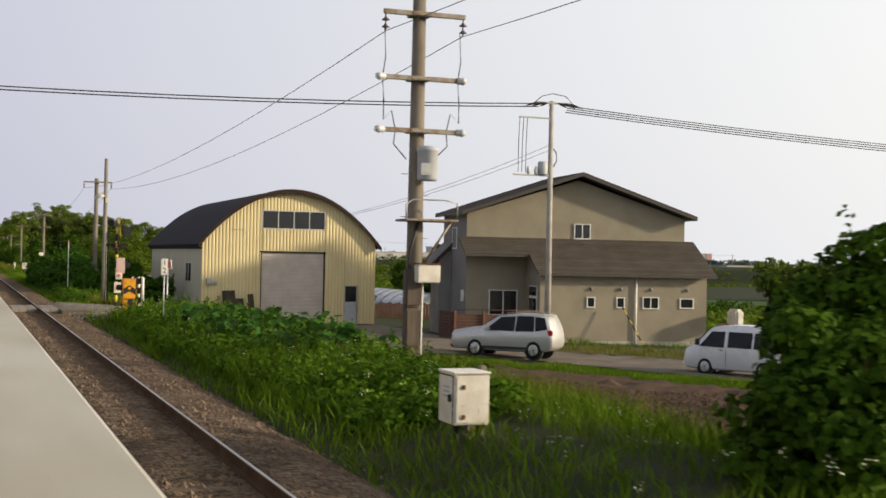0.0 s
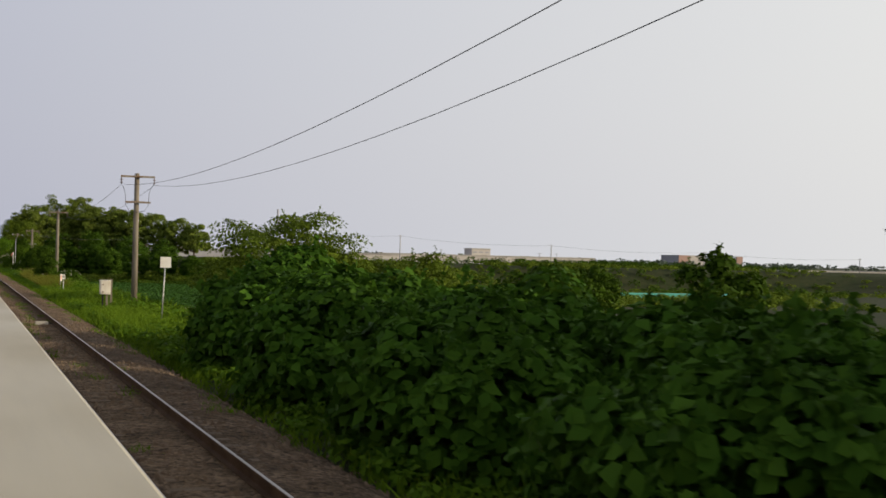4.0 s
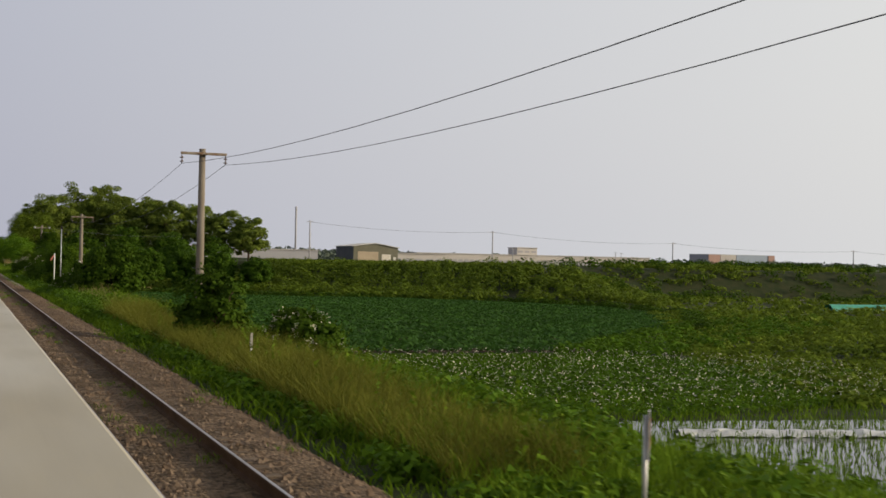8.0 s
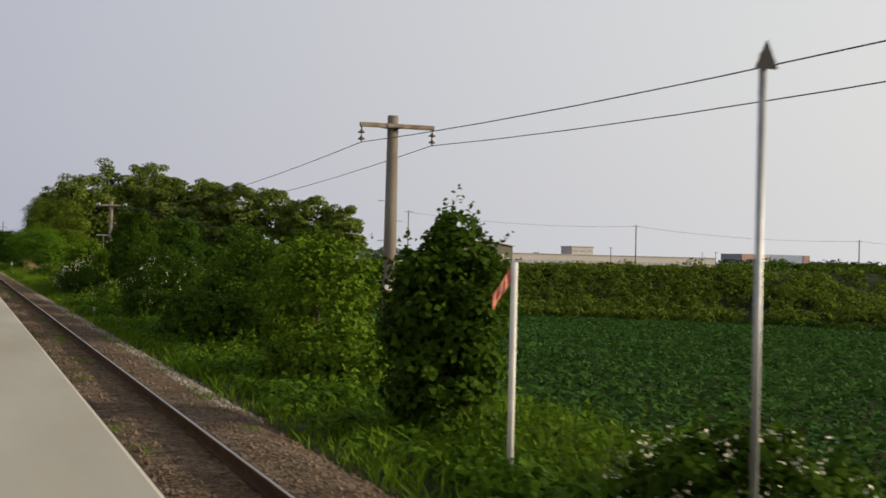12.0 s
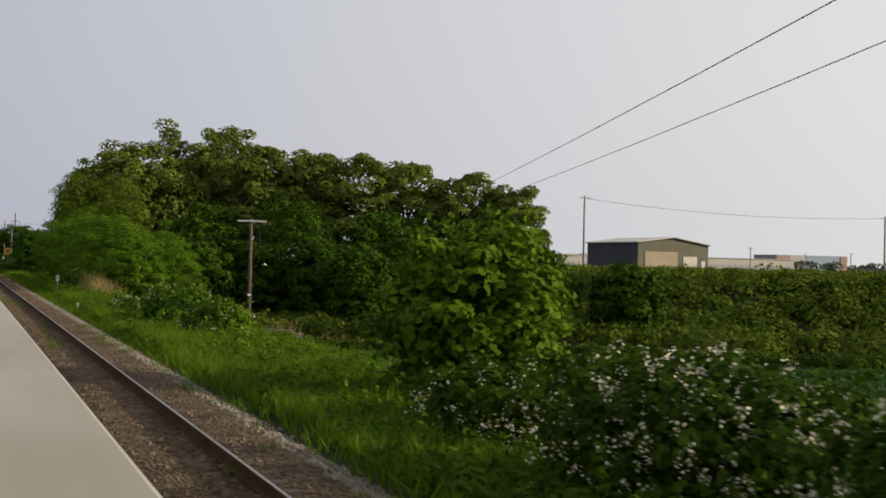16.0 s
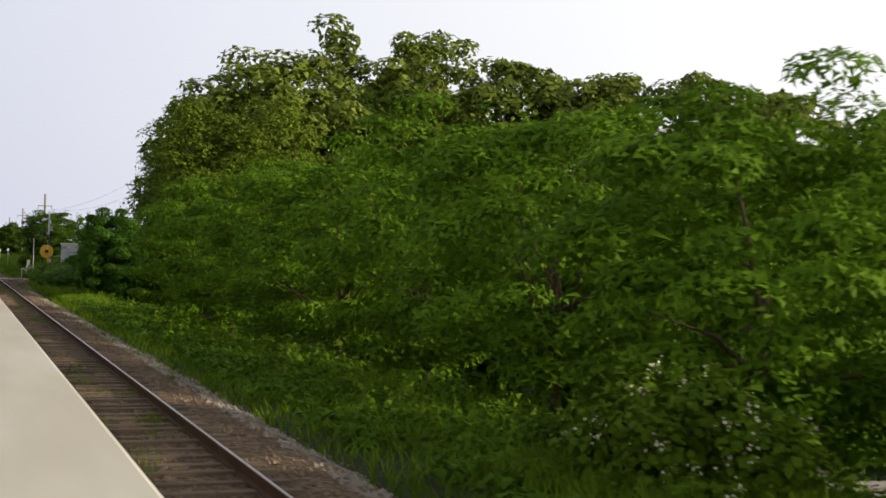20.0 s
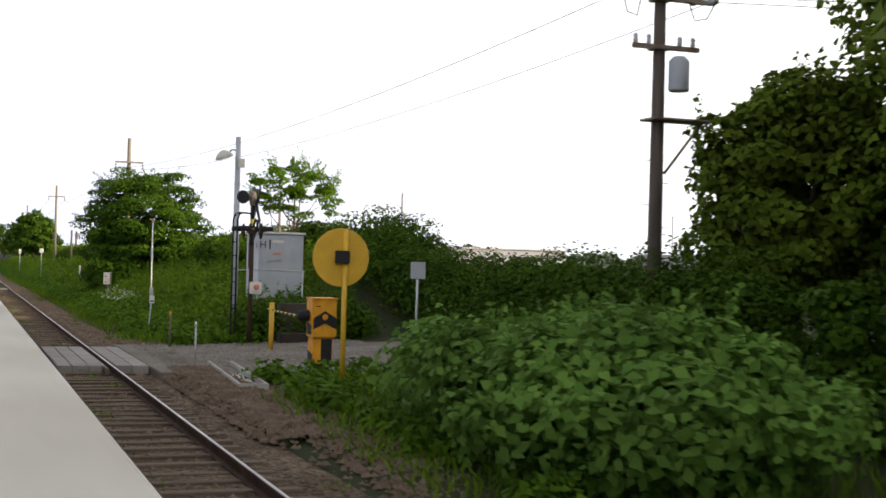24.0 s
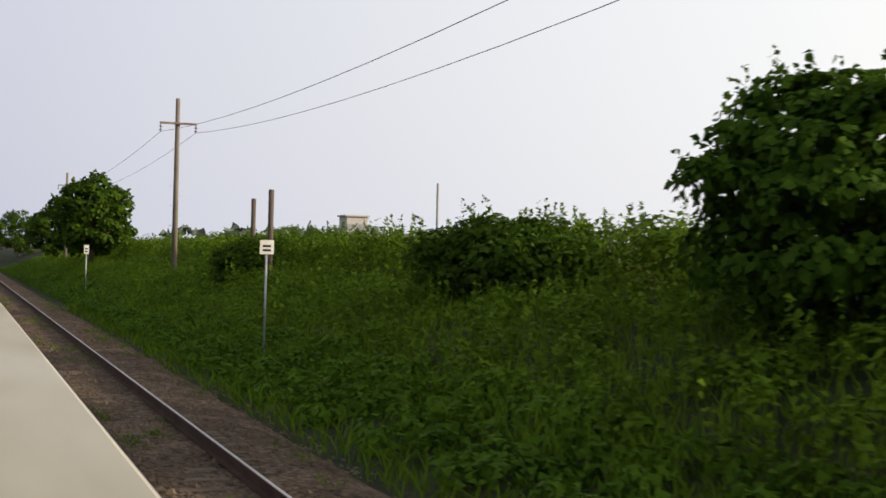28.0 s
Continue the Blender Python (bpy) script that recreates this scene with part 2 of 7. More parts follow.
    whitecar=surface("white_car_paint", (0.72, 0.73, 0.75), 0.3, 0.1, 1, 0.06, 0),
    plastic=surface("dark_plastic", (0.03, 0.03, 0.032), 0.6, 0, 4, 0.2, 0.05),
    taillight=surface("red_lens", (0.4, 0.02, 0.02), 0.2, 0, 4, 0.1, 0),
    headlight=surface("clear_lens", (0.6, 0.62, 0.65), 0.12, 0.4, 4, 0.1, 0),
    sillpaint=surface("cream_train_paint", (0.42, 0.395, 0.32), 0.55, 0, 2.2, 0.12, 0.06, tint=(0.33, 0.295, 0.215), fine=14, stretch=(3, 1, 1)),
    trainred=surface("train_body_paint", (0.5, 0.47, 0.4), 0.45, 0.1, 1, 0.15, 0.05),
    rust=surface("rust_edge", (0.16, 0.07, 0.035), 0.9, 0, 10, 0.4, 0.3),
    # distance haze is mixed into these wall and roof colours
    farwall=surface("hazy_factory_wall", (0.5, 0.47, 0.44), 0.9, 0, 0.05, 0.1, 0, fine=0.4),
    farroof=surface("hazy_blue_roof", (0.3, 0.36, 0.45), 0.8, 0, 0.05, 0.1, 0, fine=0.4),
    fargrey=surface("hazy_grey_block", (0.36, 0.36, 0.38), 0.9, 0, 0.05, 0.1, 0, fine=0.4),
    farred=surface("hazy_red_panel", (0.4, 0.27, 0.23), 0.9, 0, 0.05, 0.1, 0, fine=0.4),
    barnwall=surface("olive_barn_wall", (0.16, 0.155, 0.11), 0.8, 0, 0.5, 0.15, 0.1, fine=10),
    barndoor=surface("tan_barn_door", (0.42, 0.34, 0.24), 0.7, 0, 0.5, 0.12, 0.1, fine=10),
    barnside=surface("dark_barn_side", (0.05, 0.055, 0.06), 0.7, 0, 0.5, 0.15, 0.1, fine=10),
    barnroof=surface("pale_barn_roof", (0.6, 0.58, 0.54), 0.6, 0, 0.5, 0.1, 0.1, fine=10),
    hutroof=surface("rusty_hut_roof", (0.18, 0.1, 0.08), 0.8, 0.2, 2, 0.35, 0.2),
    # grey-green leaf with the air's haze painted in
    farwood=leafy("hazed_far_leaf", (0.1, 0.13, 0.11), (0.15, 0.18, 0.14), 0.8, 0.1),
    tarp=surface("green_tarp", (0.05, 0.3, 0.22), 0.6, 0, 1, 0.2, 0.2),
    film=surface("plastic_mulch", (0.46, 0.48, 0.5), 0.25, 0, 1, 0.15, 0.3),
)
# crushed stone: cells with their own tone, dark gaps between them
bl, bn, bk, bb = shader("ballast_bed")
btc, bvo, bno = bn.new("ShaderNodeTexCoord"), bn.new("ShaderNodeTexVoronoi"), bn.new("ShaderNodeTexNoise")
bvo.inputs["Scale"].default_value, bno.inputs["Scale"].default_value, bno.inputs["Detail"].default_value = 17, 0.9, 6
bk.new(btc.outputs["Object"], bvo.inputs["Vector"]), bk.new(btc.outputs["Object"], bno.inputs["Vector"])
btone, bsep, bmul = bn.new("ShaderNodeValToRGB"), bn.new("ShaderNodeSeparateColor"), bn.new("ShaderNodeMix")
btone.color_ramp.elements[0].color, btone.color_ramp.elements[1].color = (0.045, 0.033, 0.024, 1), (0.25, 0.195, 0.148, 1)
bk.new(bvo.outputs["Color"], bsep.inputs[0]), bk.new(bsep.outputs[0], btone.inputs[0])
bmul.data_type, bmul.blend_type = "RGBA", "MULTIPLY"
bmul.inputs[0].default_value = 1.0
bdirt = bn.new("ShaderNodeValToRGB")
bdirt.color_ramp.elements[0].position, bdirt.color_ramp.elements[0].color = 0.38, (0.55, 0.5, 0.42, 1)
bdirt.color_ramp.elements[1].position, bdirt.color_ramp.elements[1].color = 0.64, (1.0, 0.93, 0.85, 1)
bk.new(bno.outputs["Fac"], bdirt.inputs[0])
bk.new(btone.outputs[0], bmul.inputs[6]), bk.new(bdirt.outputs[0], bmul.inputs[7])
bk.new(bmul.outputs[2], bb.inputs["Base Color"])
bb.inputs["Roughness"].default_value, bb.inputs["Specular IOR Level"].default_value = 0.95, 0.15
bbump = bn.new("ShaderNodeBump")
bbump.inputs["Strength"].default_value, bbump.inputs["Distance"].default_value, bbump.invert = 1.0, 0.06, True
bk.new(bvo.outputs["Distance"], bbump.inputs["Height"]), bk.new(bbump.outputs[0], bb.inputs["Normal"])
M["ballast"] = bl
water, wnod, wlk, wb = shader("paddy_water")
wb.inputs["Base Color"].default_value, wb.inputs["Roughness"].default_value = (0.03, 0.035, 0.03, 1), 0.06
wtx, wbp = wnod.new("ShaderNodeTexNoise"), wnod.new("ShaderNodeBump")
wtx.inputs["Scale"].default_value, wbp.inputs["Strength"].default_value = 6, 0.08
wlk.new(wtx.outputs[0], wbp.inputs["Height"]), wlk.new(wbp.outputs[0], wb.inputs["Normal"])
M["water"] = water


# ---- builders ----
def mesh_of(name, verts, faces, mat):
    me = bpy.data.meshes.new(name)
    me.from_pydata([tuple(v) for v in verts], [], faces)
    me.materials.append(M[mat] if isinstance(mat, str) else mat)
    return me


def bulk(name, verts, sides, mats, slots=None):
    """A mesh of equal polygons from an array of (count * sides) corners."""
    me = bpy.data.meshes.new(name)
    nv = len(verts)
    nf = nv // sides
    me.vertices.add(nv), me.loops.add(nv), me.polygons.add(nf)
    me.vertices.foreach_set("co", np.ascontiguousarray(verts, np.float32).ravel())
    me.loops.foreach_set("vertex_index", np.arange(nv, dtype=np.int32))
    me.polygons.foreach_set("loop_start", np.arange(0, nv, sides, dtype=np.int32))
    me.polygons.foreach_set("loop_total", np.full(nf, sides, np.int32))
    for m in mats:
        me.materials.append(M[m])
    if slots is not None:
        me.polygons.foreach_set("material_index", np.asarray(slots, np.int32))
    me.update(calc_edges=True)
    return me


def empty(name, label="", category="", group="", at=(0, 0, 0), rz=0, kind=""):
    ob = new(name)
    ob.matrix_world = pose(*at, 0, 0, rz)
    return tagged(ob, label, category, group, kind)


def part(name, bm, mat, parent, label=""):
    me = bm
    if isinstance(bm, bmesh.types.BMesh):
        me = bpy.data.meshes.new(name)
        bm.to_mesh(me)
        bm.free()
        me.materials.append(M[mat])
    ob = new(name, me)
    if parent:
        ob.parent = parent
    if label:
        ob["label"] = label
    return ob


def box(x0, x1, y0, y1, z0, z1, bevel=0.0, bm=None, m=None):
    own = bmesh.new()
    bmesh.ops.create_cube(own, size=1)
    bmesh.ops.scale(own, vec=(x1 - x0, y1 - y0, z1 - z0), verts=own.verts)
    bmesh.ops.translate(own, vec=((x0 + x1) / 2, (y0 + y1) / 2, (z0 + z1) / 2), verts=own.verts)
    if bevel:
        bmesh.ops.bevel(own, geom=own.edges[:], offset=bevel, segments=2, affect="EDGES", clamp_overlap=True)
    if m:
        bmesh.ops.transform(own, matrix=m, verts=own.verts)
    return join(bm, own)


def join(bm, own):
    if bm is None:
        return own
    me = bpy.data.meshes.new("tmp")
    own.to_mesh(me)
    own.free()
    bm.from_mesh(me)
    bpy.data.meshes.remove(me)
    return bm


def rod(a, b, r0, r1=None, n=10, bm=None):
    a, b = Vector(a), Vector(b)
    own = bmesh.new()
    bmesh.ops.create_cone(own, cap_ends=True, segments=n, radius1=r0, radius2=r0 if r1 is None else r1, depth=(b - a).length)
    bmesh.ops.transform(own, matrix=Matrix.Translation((a + b) / 2) @ (b - a).to_track_quat("Z", "Y").to_matrix().to_4x4(), verts=own.verts)
    for f in own.faces:
        f.smooth = len(f.verts) == 4
    return join(bm, own)


def tube(points, r, n=6, bm=None):
    """A bent rod through points."""
    own = bmesh.new()
    rings = []
    for i, p in enumerate(points):
        p = Vector(p)
        d = (Vector(points[min(i + 1, len(points) - 1)]) - Vector(points[max(i - 1, 0)])).normalized()
        q = d.to_track_quat("Z", "Y").to_matrix()
        rr = r[i] if isinstance(r, (list, tuple)) else r
        rings.append([own.verts.new(p + q @ Vector((rr * math.cos(6.2832 * j / n), rr * math.sin(6.2832 * j / n), 0))) for j in range(n)])
    for a, b in zip(rings, rings[1:]):
        for j in range(n):
            own.faces.new((a[j], a[(j + 1) % n], b[(j + 1) % n], b[j])).smooth = True
    own.faces.new(rings[0][::-1]), own.faces.new(rings[-1])
    return join(bm, own)


def prism(outline, y0, y1, axis="y", bm=None):
    """A flat outline of (u, v) pushed along an axis: y: (x, z), x: (y, z), z: (x, y)."""
    own = bmesh.new()
    put = {"y": lambda u, v, w: (u, w, v), "x": lambda u, v, w: (w, u, v), "z": lambda u, v, w: (u, v, w)}[axis]
    a = [own.verts.new(put(u, v, y0)) for u, v in outline]
    b = [own.verts.new(put(u, v, y1)) for u, v in outline]
    own.faces.new(a), own.faces.new(b[::-1])
    for i in range(len(a)):
        j = (i + 1) % len(a)
        own.faces.new((a[i], b[i], b[j], a[j]))
    bmesh.ops.recalc_face_normals(own, faces=own.faces[:])
    return join(bm, own)


def lathe(profile, n=12, at=(0, 0, 0), bm=None, m=None):
    """A turned body from (radius, z) pairs."""
    own = bmesh.new()
    rings = [[own.verts.new((r * math.cos(6.2832 * j / n), r * math.sin(6.2832 * j / n), z)) for j in range(n)] for r, z in profile]
    for a, b in zip(rings, rings[1:]):
        for j in range(n):
            own.faces.new((a[j], a[(j + 1) % n], b[(j + 1) % n], b[j])).smooth = True
    own.faces.new(rings[0][::-1]), own.faces.new(rings[-1])
    bmesh.ops.transform(own, matrix=Matrix.Translation(at) @ (m or Matrix()), verts=own.verts)
    return join(bm, own)


# ---- the lie of the land ----
GX = np.array([-400, -6, -4.2, 3.5, 4.0, 4.6, 5.6, 7, 9, 12, 16, 20, 26, 34, 60, 100, 140, 200, 400, 4000.0])
YARD = [-2, -.6, -.42, -.42, -.42, -.45, -.3, -.1, -.15, -1.0, -1.6, -1.8, -2.0, -2.1, -2.6, -4, -5, -5, -5, -5]
ROAD1 = [-2, -.6, -.42, -.42, -.06, -.08, -.12, -.2, -.5, -1.1, -1.5, -1.65, -1.9, -2.1, -2.6, -4, -5, -5, -5, -5]
FIELD = [-4, -.6, -.42, -.42, -.42, -.48, -.5, -.52, -.6, -1.3, -3.5, -5.0, -5.2, -5.2, -5.2, -5.3, -5.5, -6, -6, -3]
GROVE = [-4, -.6, -.42, -.42, -.42, -.45, -.5, -.6, -.9, -1.6, -2.7, -3.9, -5.2, -5.4, -3, 1.7, 1.7, 1.7, 1.7, 0]
ROAD2 = [-2, -.6, -.42, -.42, -.06, -.06, -.06, -.02, .1, .2, .25, .3, .4, .6, 1, 1.7, 1.7, 1.7, 1.7, 0]
BANK = [-2, -.6, -.42, -.42, -.42, -.4, -.3, .1, .95, 1.75, 2.0, 2.1, 2.1, 2.1, 2.1, 2, 1.7, 1.7, 1.7, 0]
GY = np.array([-4000, 49, 54.2, 61, 66, 100, 118, 430, 452, 500, 519.5, 523, 530.5, 540, 4000.0])
SHEDY = [-2, -.6, -.42, -.42, -.42, -.5, -.55, -.65, -.9, -1.35, -1.65, -1.75, -1.9, -2.1, -2.6, -4, -5, -5, -5, -5]
GZ = np.array([YARD, YARD, ROAD1, ROAD1, SHEDY, SHEDY, FIELD, FIELD, GROVE, GROVE, ROAD2, ROAD2, ROAD2, BANK, BANK])


def smooth(t):
    t = np.clip(t, 0, 1)
    return t * t * (3 - 2 * t)


def land(x, y):
    """Height of the ground; numbers or arrays."""
    x, y = np.broadcast_arrays(np.asarray(x, float), np.asarray(y, float))
    i = np.clip(np.searchsorted(GY, y, "right") - 1, 0, len(GY) - 2)
    w = smooth((y - GY[i]) / (GY[i + 1] - GY[i]))
    rows = np.stack([np.interp(x, GX, r) for r in GZ])
    flat = rows.reshape(len(GY), -1)
    k = np.arange(flat.shape[1])
    z = (flat[i.ravel(), k] * (1 - w.ravel()) + flat[i.ravel() + 1, k] * w.ravel()).reshape(x.shape)
    # the bank beyond the fields, running slantwise
    q = (x + y - np.interp(x, [52, 66, 110, 130], [516, 494, 494, 514])) / 1.4142 - np.interp(x, [118, 205], [0, 120])
    bank = -5.3 + 6.6 * smooth(q / 30)
    z = np.where((x > 36) & (y < 540), np.maximum(z, bank), z)
    far = np.hypot(x, y - 300)
    return z + np.where(far > 1500, (far - 1500) * 0.004, 0)


xs = np.unique(np.concatenate([[-4000, -1500, -600, -200, -80, -40, -20, -10], np.arange(-6, 12, 0.75), np.arange(12, 40, 2), np.arange(40, 140, 5),
                               np.arange(140, 300, 15), [350, 420, 550, 700, 1000, 1500, 2200, 4000]]))
ys = np.unique(np.concatenate([[-4000, -1500, -500, -200, -100], np.arange(-60, 50, 5), np.arange(50, 66, 1.0), np.arange(66, 512, 4),
                               np.arange(512, 545, 1.5), np.arange(545, 720, 5), [760, 850, 1000, 1300, 1800, 2600, 4500]]))
X, Y = np.meshgrid(xs, ys)
Z = land(X, Y)
rough_ = np.array([noise.noise((a * 0.3, b * 0.3, 0)) for a, b in zip(X.ravel(), Y.ravel())]).reshape(X.shape)
Z = Z + rough_ * 0.12 * ((X > 4.8) | (X < -5)) * ~(((Y > 52) & (Y < 63)) | ((Y > 519) & (Y < 533)) | ((X > 8) & (X < 62) & (Y > 0) & (Y < 82)))
W = len(xs)
quads = [(r * W + c, r * W + c + 1, (r + 1) * W + c + 1, (r + 1) * W + c) for r in range(len(ys) - 1) for c in range(W - 1)]
ground = new("ground", mesh_of("ground", np.stack([X.ravel(), Y.ravel(), Z.ravel()], 1), quads, "soil"))
for p in ground.data.polygons:
    p.use_smooth = True
tagged(ground, "weedy green and brown verge soil beside the railway", "ground", kind="structure")


def sheet(name, outline, lift, mat, label, category, kind="structure", step=2.0, ridge=0.0):
    """A patch of ground cover following the land, cut from a grid by its outline."""
    o = np.array(outline)
    gx, gy = np.arange(o[:, 0].min(), o[:, 0].max() + step, step), np.arange(o[:, 1].min(), o[:, 1].max() + step, step)
    A, B = np.meshgrid(gx, gy)
    C = land(A, B) + lift
    if ridge:
        C = C + ridge * np.array([noise.noise((a * 1.1, b * 1.1, 7)) + 0.6 * noise.noise((a * 2.9, b * 2.9, 9)) for a, b in zip(A.ravel(), B.ravel())]).reshape(A.shape)
    ok = inside(o, A, B)
    n = len(gx)
    f = [(r * n + c, r * n + c + 1, (r + 1) * n + c + 1, (r + 1) * n + c) for r in range(len(gy) - 1) for c in range(n - 1)
         if ok[r, c] or ok[r, c + 1] or ok[r + 1, c] or ok[r + 1, c + 1]]
    ob = new(name, mesh_of(name, np.stack([A.ravel(), B.ravel(), C.ravel()], 1), f, mat))
    return tagged(ob, label, category, kind=kind)


def inside(o, A, B):
    hit = np.zeros(A.shape, bool)
    for (x0, y0), (x1, y1) in zip(o, np.roll(o, -1, 0)):
        hit ^= ((y0 > B) != (y1 > B)) & (A < (x1 - x0) * (B - y0) / (y1 - y0 + 1e-12) + x0)
    return hit


# ---- foliage ----
def unit(v):
    return v / np.linalg.norm(v, axis=-1, keepdims=True)


def leaves(points, size, rng, up=0.6, narrow=0.5, out=None, sides=4):
    """Leaf blades scattered at the points, folded kites or (sides=3) small tapering ones: corner array."""
    n = len(points)
    d = unit(rng.normal(size=(n, 3)) * (1, 1, 0.7))
    nrm = unit(rng.normal(size=(n, 3)) * (1 - up) + (0, 0, up)) if out is None else unit(rng.normal(size=(n, 3)) * 0.3 + out * 0.7 + (0, 0, 0.35))
    side = unit(np.cross(d, nrm))
    d = np.cross(nrm, side)
    s = np.broadcast_to(np.reshape(size, (-1, 1)), (n, 1)) * rng.uniform(0.6, 1.35, (n, 1))
    w = side * s * narrow
    lift = nrm * s * 0.16
    if sides == 6:
        ring = [(math.cos(a), math.sin(a)) for a in np.arange(6) * 1.0472]
        return np.stack([points + (d * u + side * v) * s * 0.55 - nrm * s * 0.14 * (1 + u) for u, v in ring], 1).reshape(-1, 3)
    if sides == 3:
        return np.stack([points - d * s * 0.45 + w, points - d * s * 0.45 - w, points + d * s * 0.85], 1).reshape(-1, 3)
    return np.stack([points - d * s * 0.6, points + w + lift, points + d * s * 0.7 - nrm * s * 0.15, points - w + lift], 1).reshape(-1, 3)


def clumps(centres, radii, per, rng, flat=0.7):
    """Points over the upper skins of soft domes about the centres, with the ways they face."""
    c = np.repeat(centres, per, 0)
    r = np.repeat(radii, per)[:, None]
    d = unit(rng.normal(size=c.shape) + (0, 0, 0.55))
    return c + d * r * rng.uniform(0.45, 1.0, (len(c), 1)) ** 0.5 * (1, 1, flat), d


def crown_points(rng, rx, ry, rz, n_clump, per, clump=0.26, low=-0.75, flat=0.6, wisps=60, heart=0.62):
    """Leaf places of a crown: evenly spread domes on an uneven shell, a dense heart, loose shoots. Points, dome centres, facings, sizes."""
    i = np.arange(int(n_clump / (1 - (low + 1) / 2)) + 1) + 0.5
    cz = 1 - 2 * i / len(i)
    a = i * 2.39996 + rng.uniform(0, 6.28)
    d = np.stack([np.cos(a) * np.sqrt(1 - cz * cz), np.sin(a) * np.sqrt(1 - cz * cz), cz], 1)
    d = unit(d[cz > low] + rng.normal(size=(int((cz > low).sum()), 3)) * 0.12)
    o3 = rng.uniform(0, 50, 3)
    bulge = np.array([1 + 0.3 * noise.noise(tuple(v * 1.9 + o3)) for v in d])[:, None]
    c = d * rng.uniform(0.62, 0.85, (len(d), 1)) * bulge * (rx, ry, rz)
    r = rng.uniform(0.65, 1.25, len(d)) * clump * (rx + ry + rz) / 3
    p, o = clumps(c, r, per, rng, flat)
    o = unit(o + 0.45 * np.repeat(d, per, 0))
    # the heart of the crown, large leaves that close it against the light
    k = 5 * n_clump
    h = unit(rng.normal(size=(k, 3))) * rng.uniform(0.1, 1.0, (k, 1)) ** 0.4
    h = h[h[:, 2] > low] * heart * (rx, ry, rz)
    # loose shoots standing out of the skin
    up = np.flatnonzero(d[:, 2] > -0.2)
    up = up[rng.integers(0, len(up), wisps)]
    way = unit(d[up] * (1, 1, 0.5) + (0, 0, 0.7) + rng.normal(size=(wisps, 3)) * 0.25)
    s = np.repeat(np.linspace(0.35, 1.0, 14)[None, :], wisps, 0)[:, :, None]
    reach = np.minimum(r[up] * rng.uniform(1.1, 1.8, wisps), rng.uniform(0.5, 0.95, wisps))[:, None, None]
    q = (c[up][:, None, :] + way[:, None, :] * s * reach + rng.normal(size=(wisps, 14, 3)) * (1.15 - s) * 0.16 * reach).reshape(-1, 3)
    size = np.concatenate([np.ones(len(p)), np.full(len(h), 1.7), np.full(len(q), 0.7)])
    return np.concatenate([p, h, q]), c, np.concatenate([o, unit(rng.normal(size=h.shape) + (0, 0, 0.3)), unit(rng.normal(size=q.shape) + (0, 0, 0.6))]), size


def woody(centres, base, r0, rng, spread=0.45, count=9):
    """Trunk and limbs to some of the clump centres."""
    top = np.array([0, 0, 0.0]) + centres.mean(0)
    bm = tube([base, (base[0] * 0.7 + top[0] * 0.3, base[1] * 0.7 + top[1] * 0.3, base[2] * 0.55 + top[2] * 0.45), tuple(top)], [r0, r0 * 0.75, r0 * 0.35], 8)
    for c in centres[rng.permutation(len(centres))[:count]]:
        f = rng.uniform(0.35, 0.8)
        s = np.array(base) * (1 - f) + top * f
        mid = (s + c) / 2 + rng.normal(size=3) * 0.1 * np.linalg.norm(c - s)
        bm = tube([tuple(s), tuple(mid), tuple(c)], [r0 * 0.4, r0 * 0.25, r0 * 0.08], 5, bm)
    return bm


def tree(name, at, height, rx, ry, rz, label, seed, mat="tree", n_clump=60, per=110, leaf=0.22, trunk=0.2, category="tree", group="", clump=0.26, low=-0.75, narrow=0.5, sides=4, flat=0.6, wisps=60, heart=0.62):
    """A tree or large bush: crown ellipsoid with its top at height above at."""
    rng = np.random.default_rng(seed)
    ob = empty(name, label, category, group, at)
    pts, cen, out, size = crown_points(rng, rx, ry, rz, n_clump, per, clump, low, flat, wisps, heart)
    lift = np.array([0, 0, height - rz])
    part("trunk", woody(cen + lift, (0, 0, -0.3), trunk, rng), "bark", ob)
    part("crown", bulk("crown", leaves(pts + lift, leaf * size, rng, 0.5, narrow, out, sides), sides, [mat]), None, ob)
    return ob


def bush(at, height, rx, ry, label, seed, mat="bush", n_clump=40, per=90, leaf=0.14, flowers=0, name="bush", group="", narrow=0.5, flat=0.6):
    """A rounded shrub sitting on the ground, with white flower heads where it has them."""
    rng = np.random.default_rng(seed)
    ob = empty(name, label, "bush", group, at)
    rz = height * 0.62
    pts, cen, out, size = crown_points(rng, rx, ry, rz, n_clump, per, 0.27, -0.9, flat, n_clump // 2)
    lift = np.array([0, 0, height - rz])
    pts = pts + lift
    pts[:, 2] = np.abs(pts[:, 2] + 0.05) * 0.98
    part("stem", woody(cen + lift, (0, 0, -0.2), 0.05 + 0.015 * height, rng, count=7), "bark", ob)
    part("foliage", bulk("foliage", leaves(pts, leaf * size, rng, 0.5, narrow, out), 4, [mat]), None, ob)
    if flowers:
        d = unit(rng.normal(size=(flowers, 3)) + (-0.5, -0.5, 0.4))
        heads = d * (rx, ry, rz) * rng.uniform(0.85, 1.12, (flowers, 1)) + lift
        p = np.repeat(heads, 9, 0) + rng.normal(size=(flowers * 9, 3)) * 0.05
        part("blossom", bulk("blossom", leaves(p, 0.026, rng, 0.4, 0.8), 4, ["flower"]), None, ob, "clusters of small white flowers")
    return ob


def blades(x, y, z, height, width, rng, lean=0.35):
    """Grass blades bending over at the middle, one kite each."""
    n = len(x)
    a = rng.uniform(0, 6.2832, n)
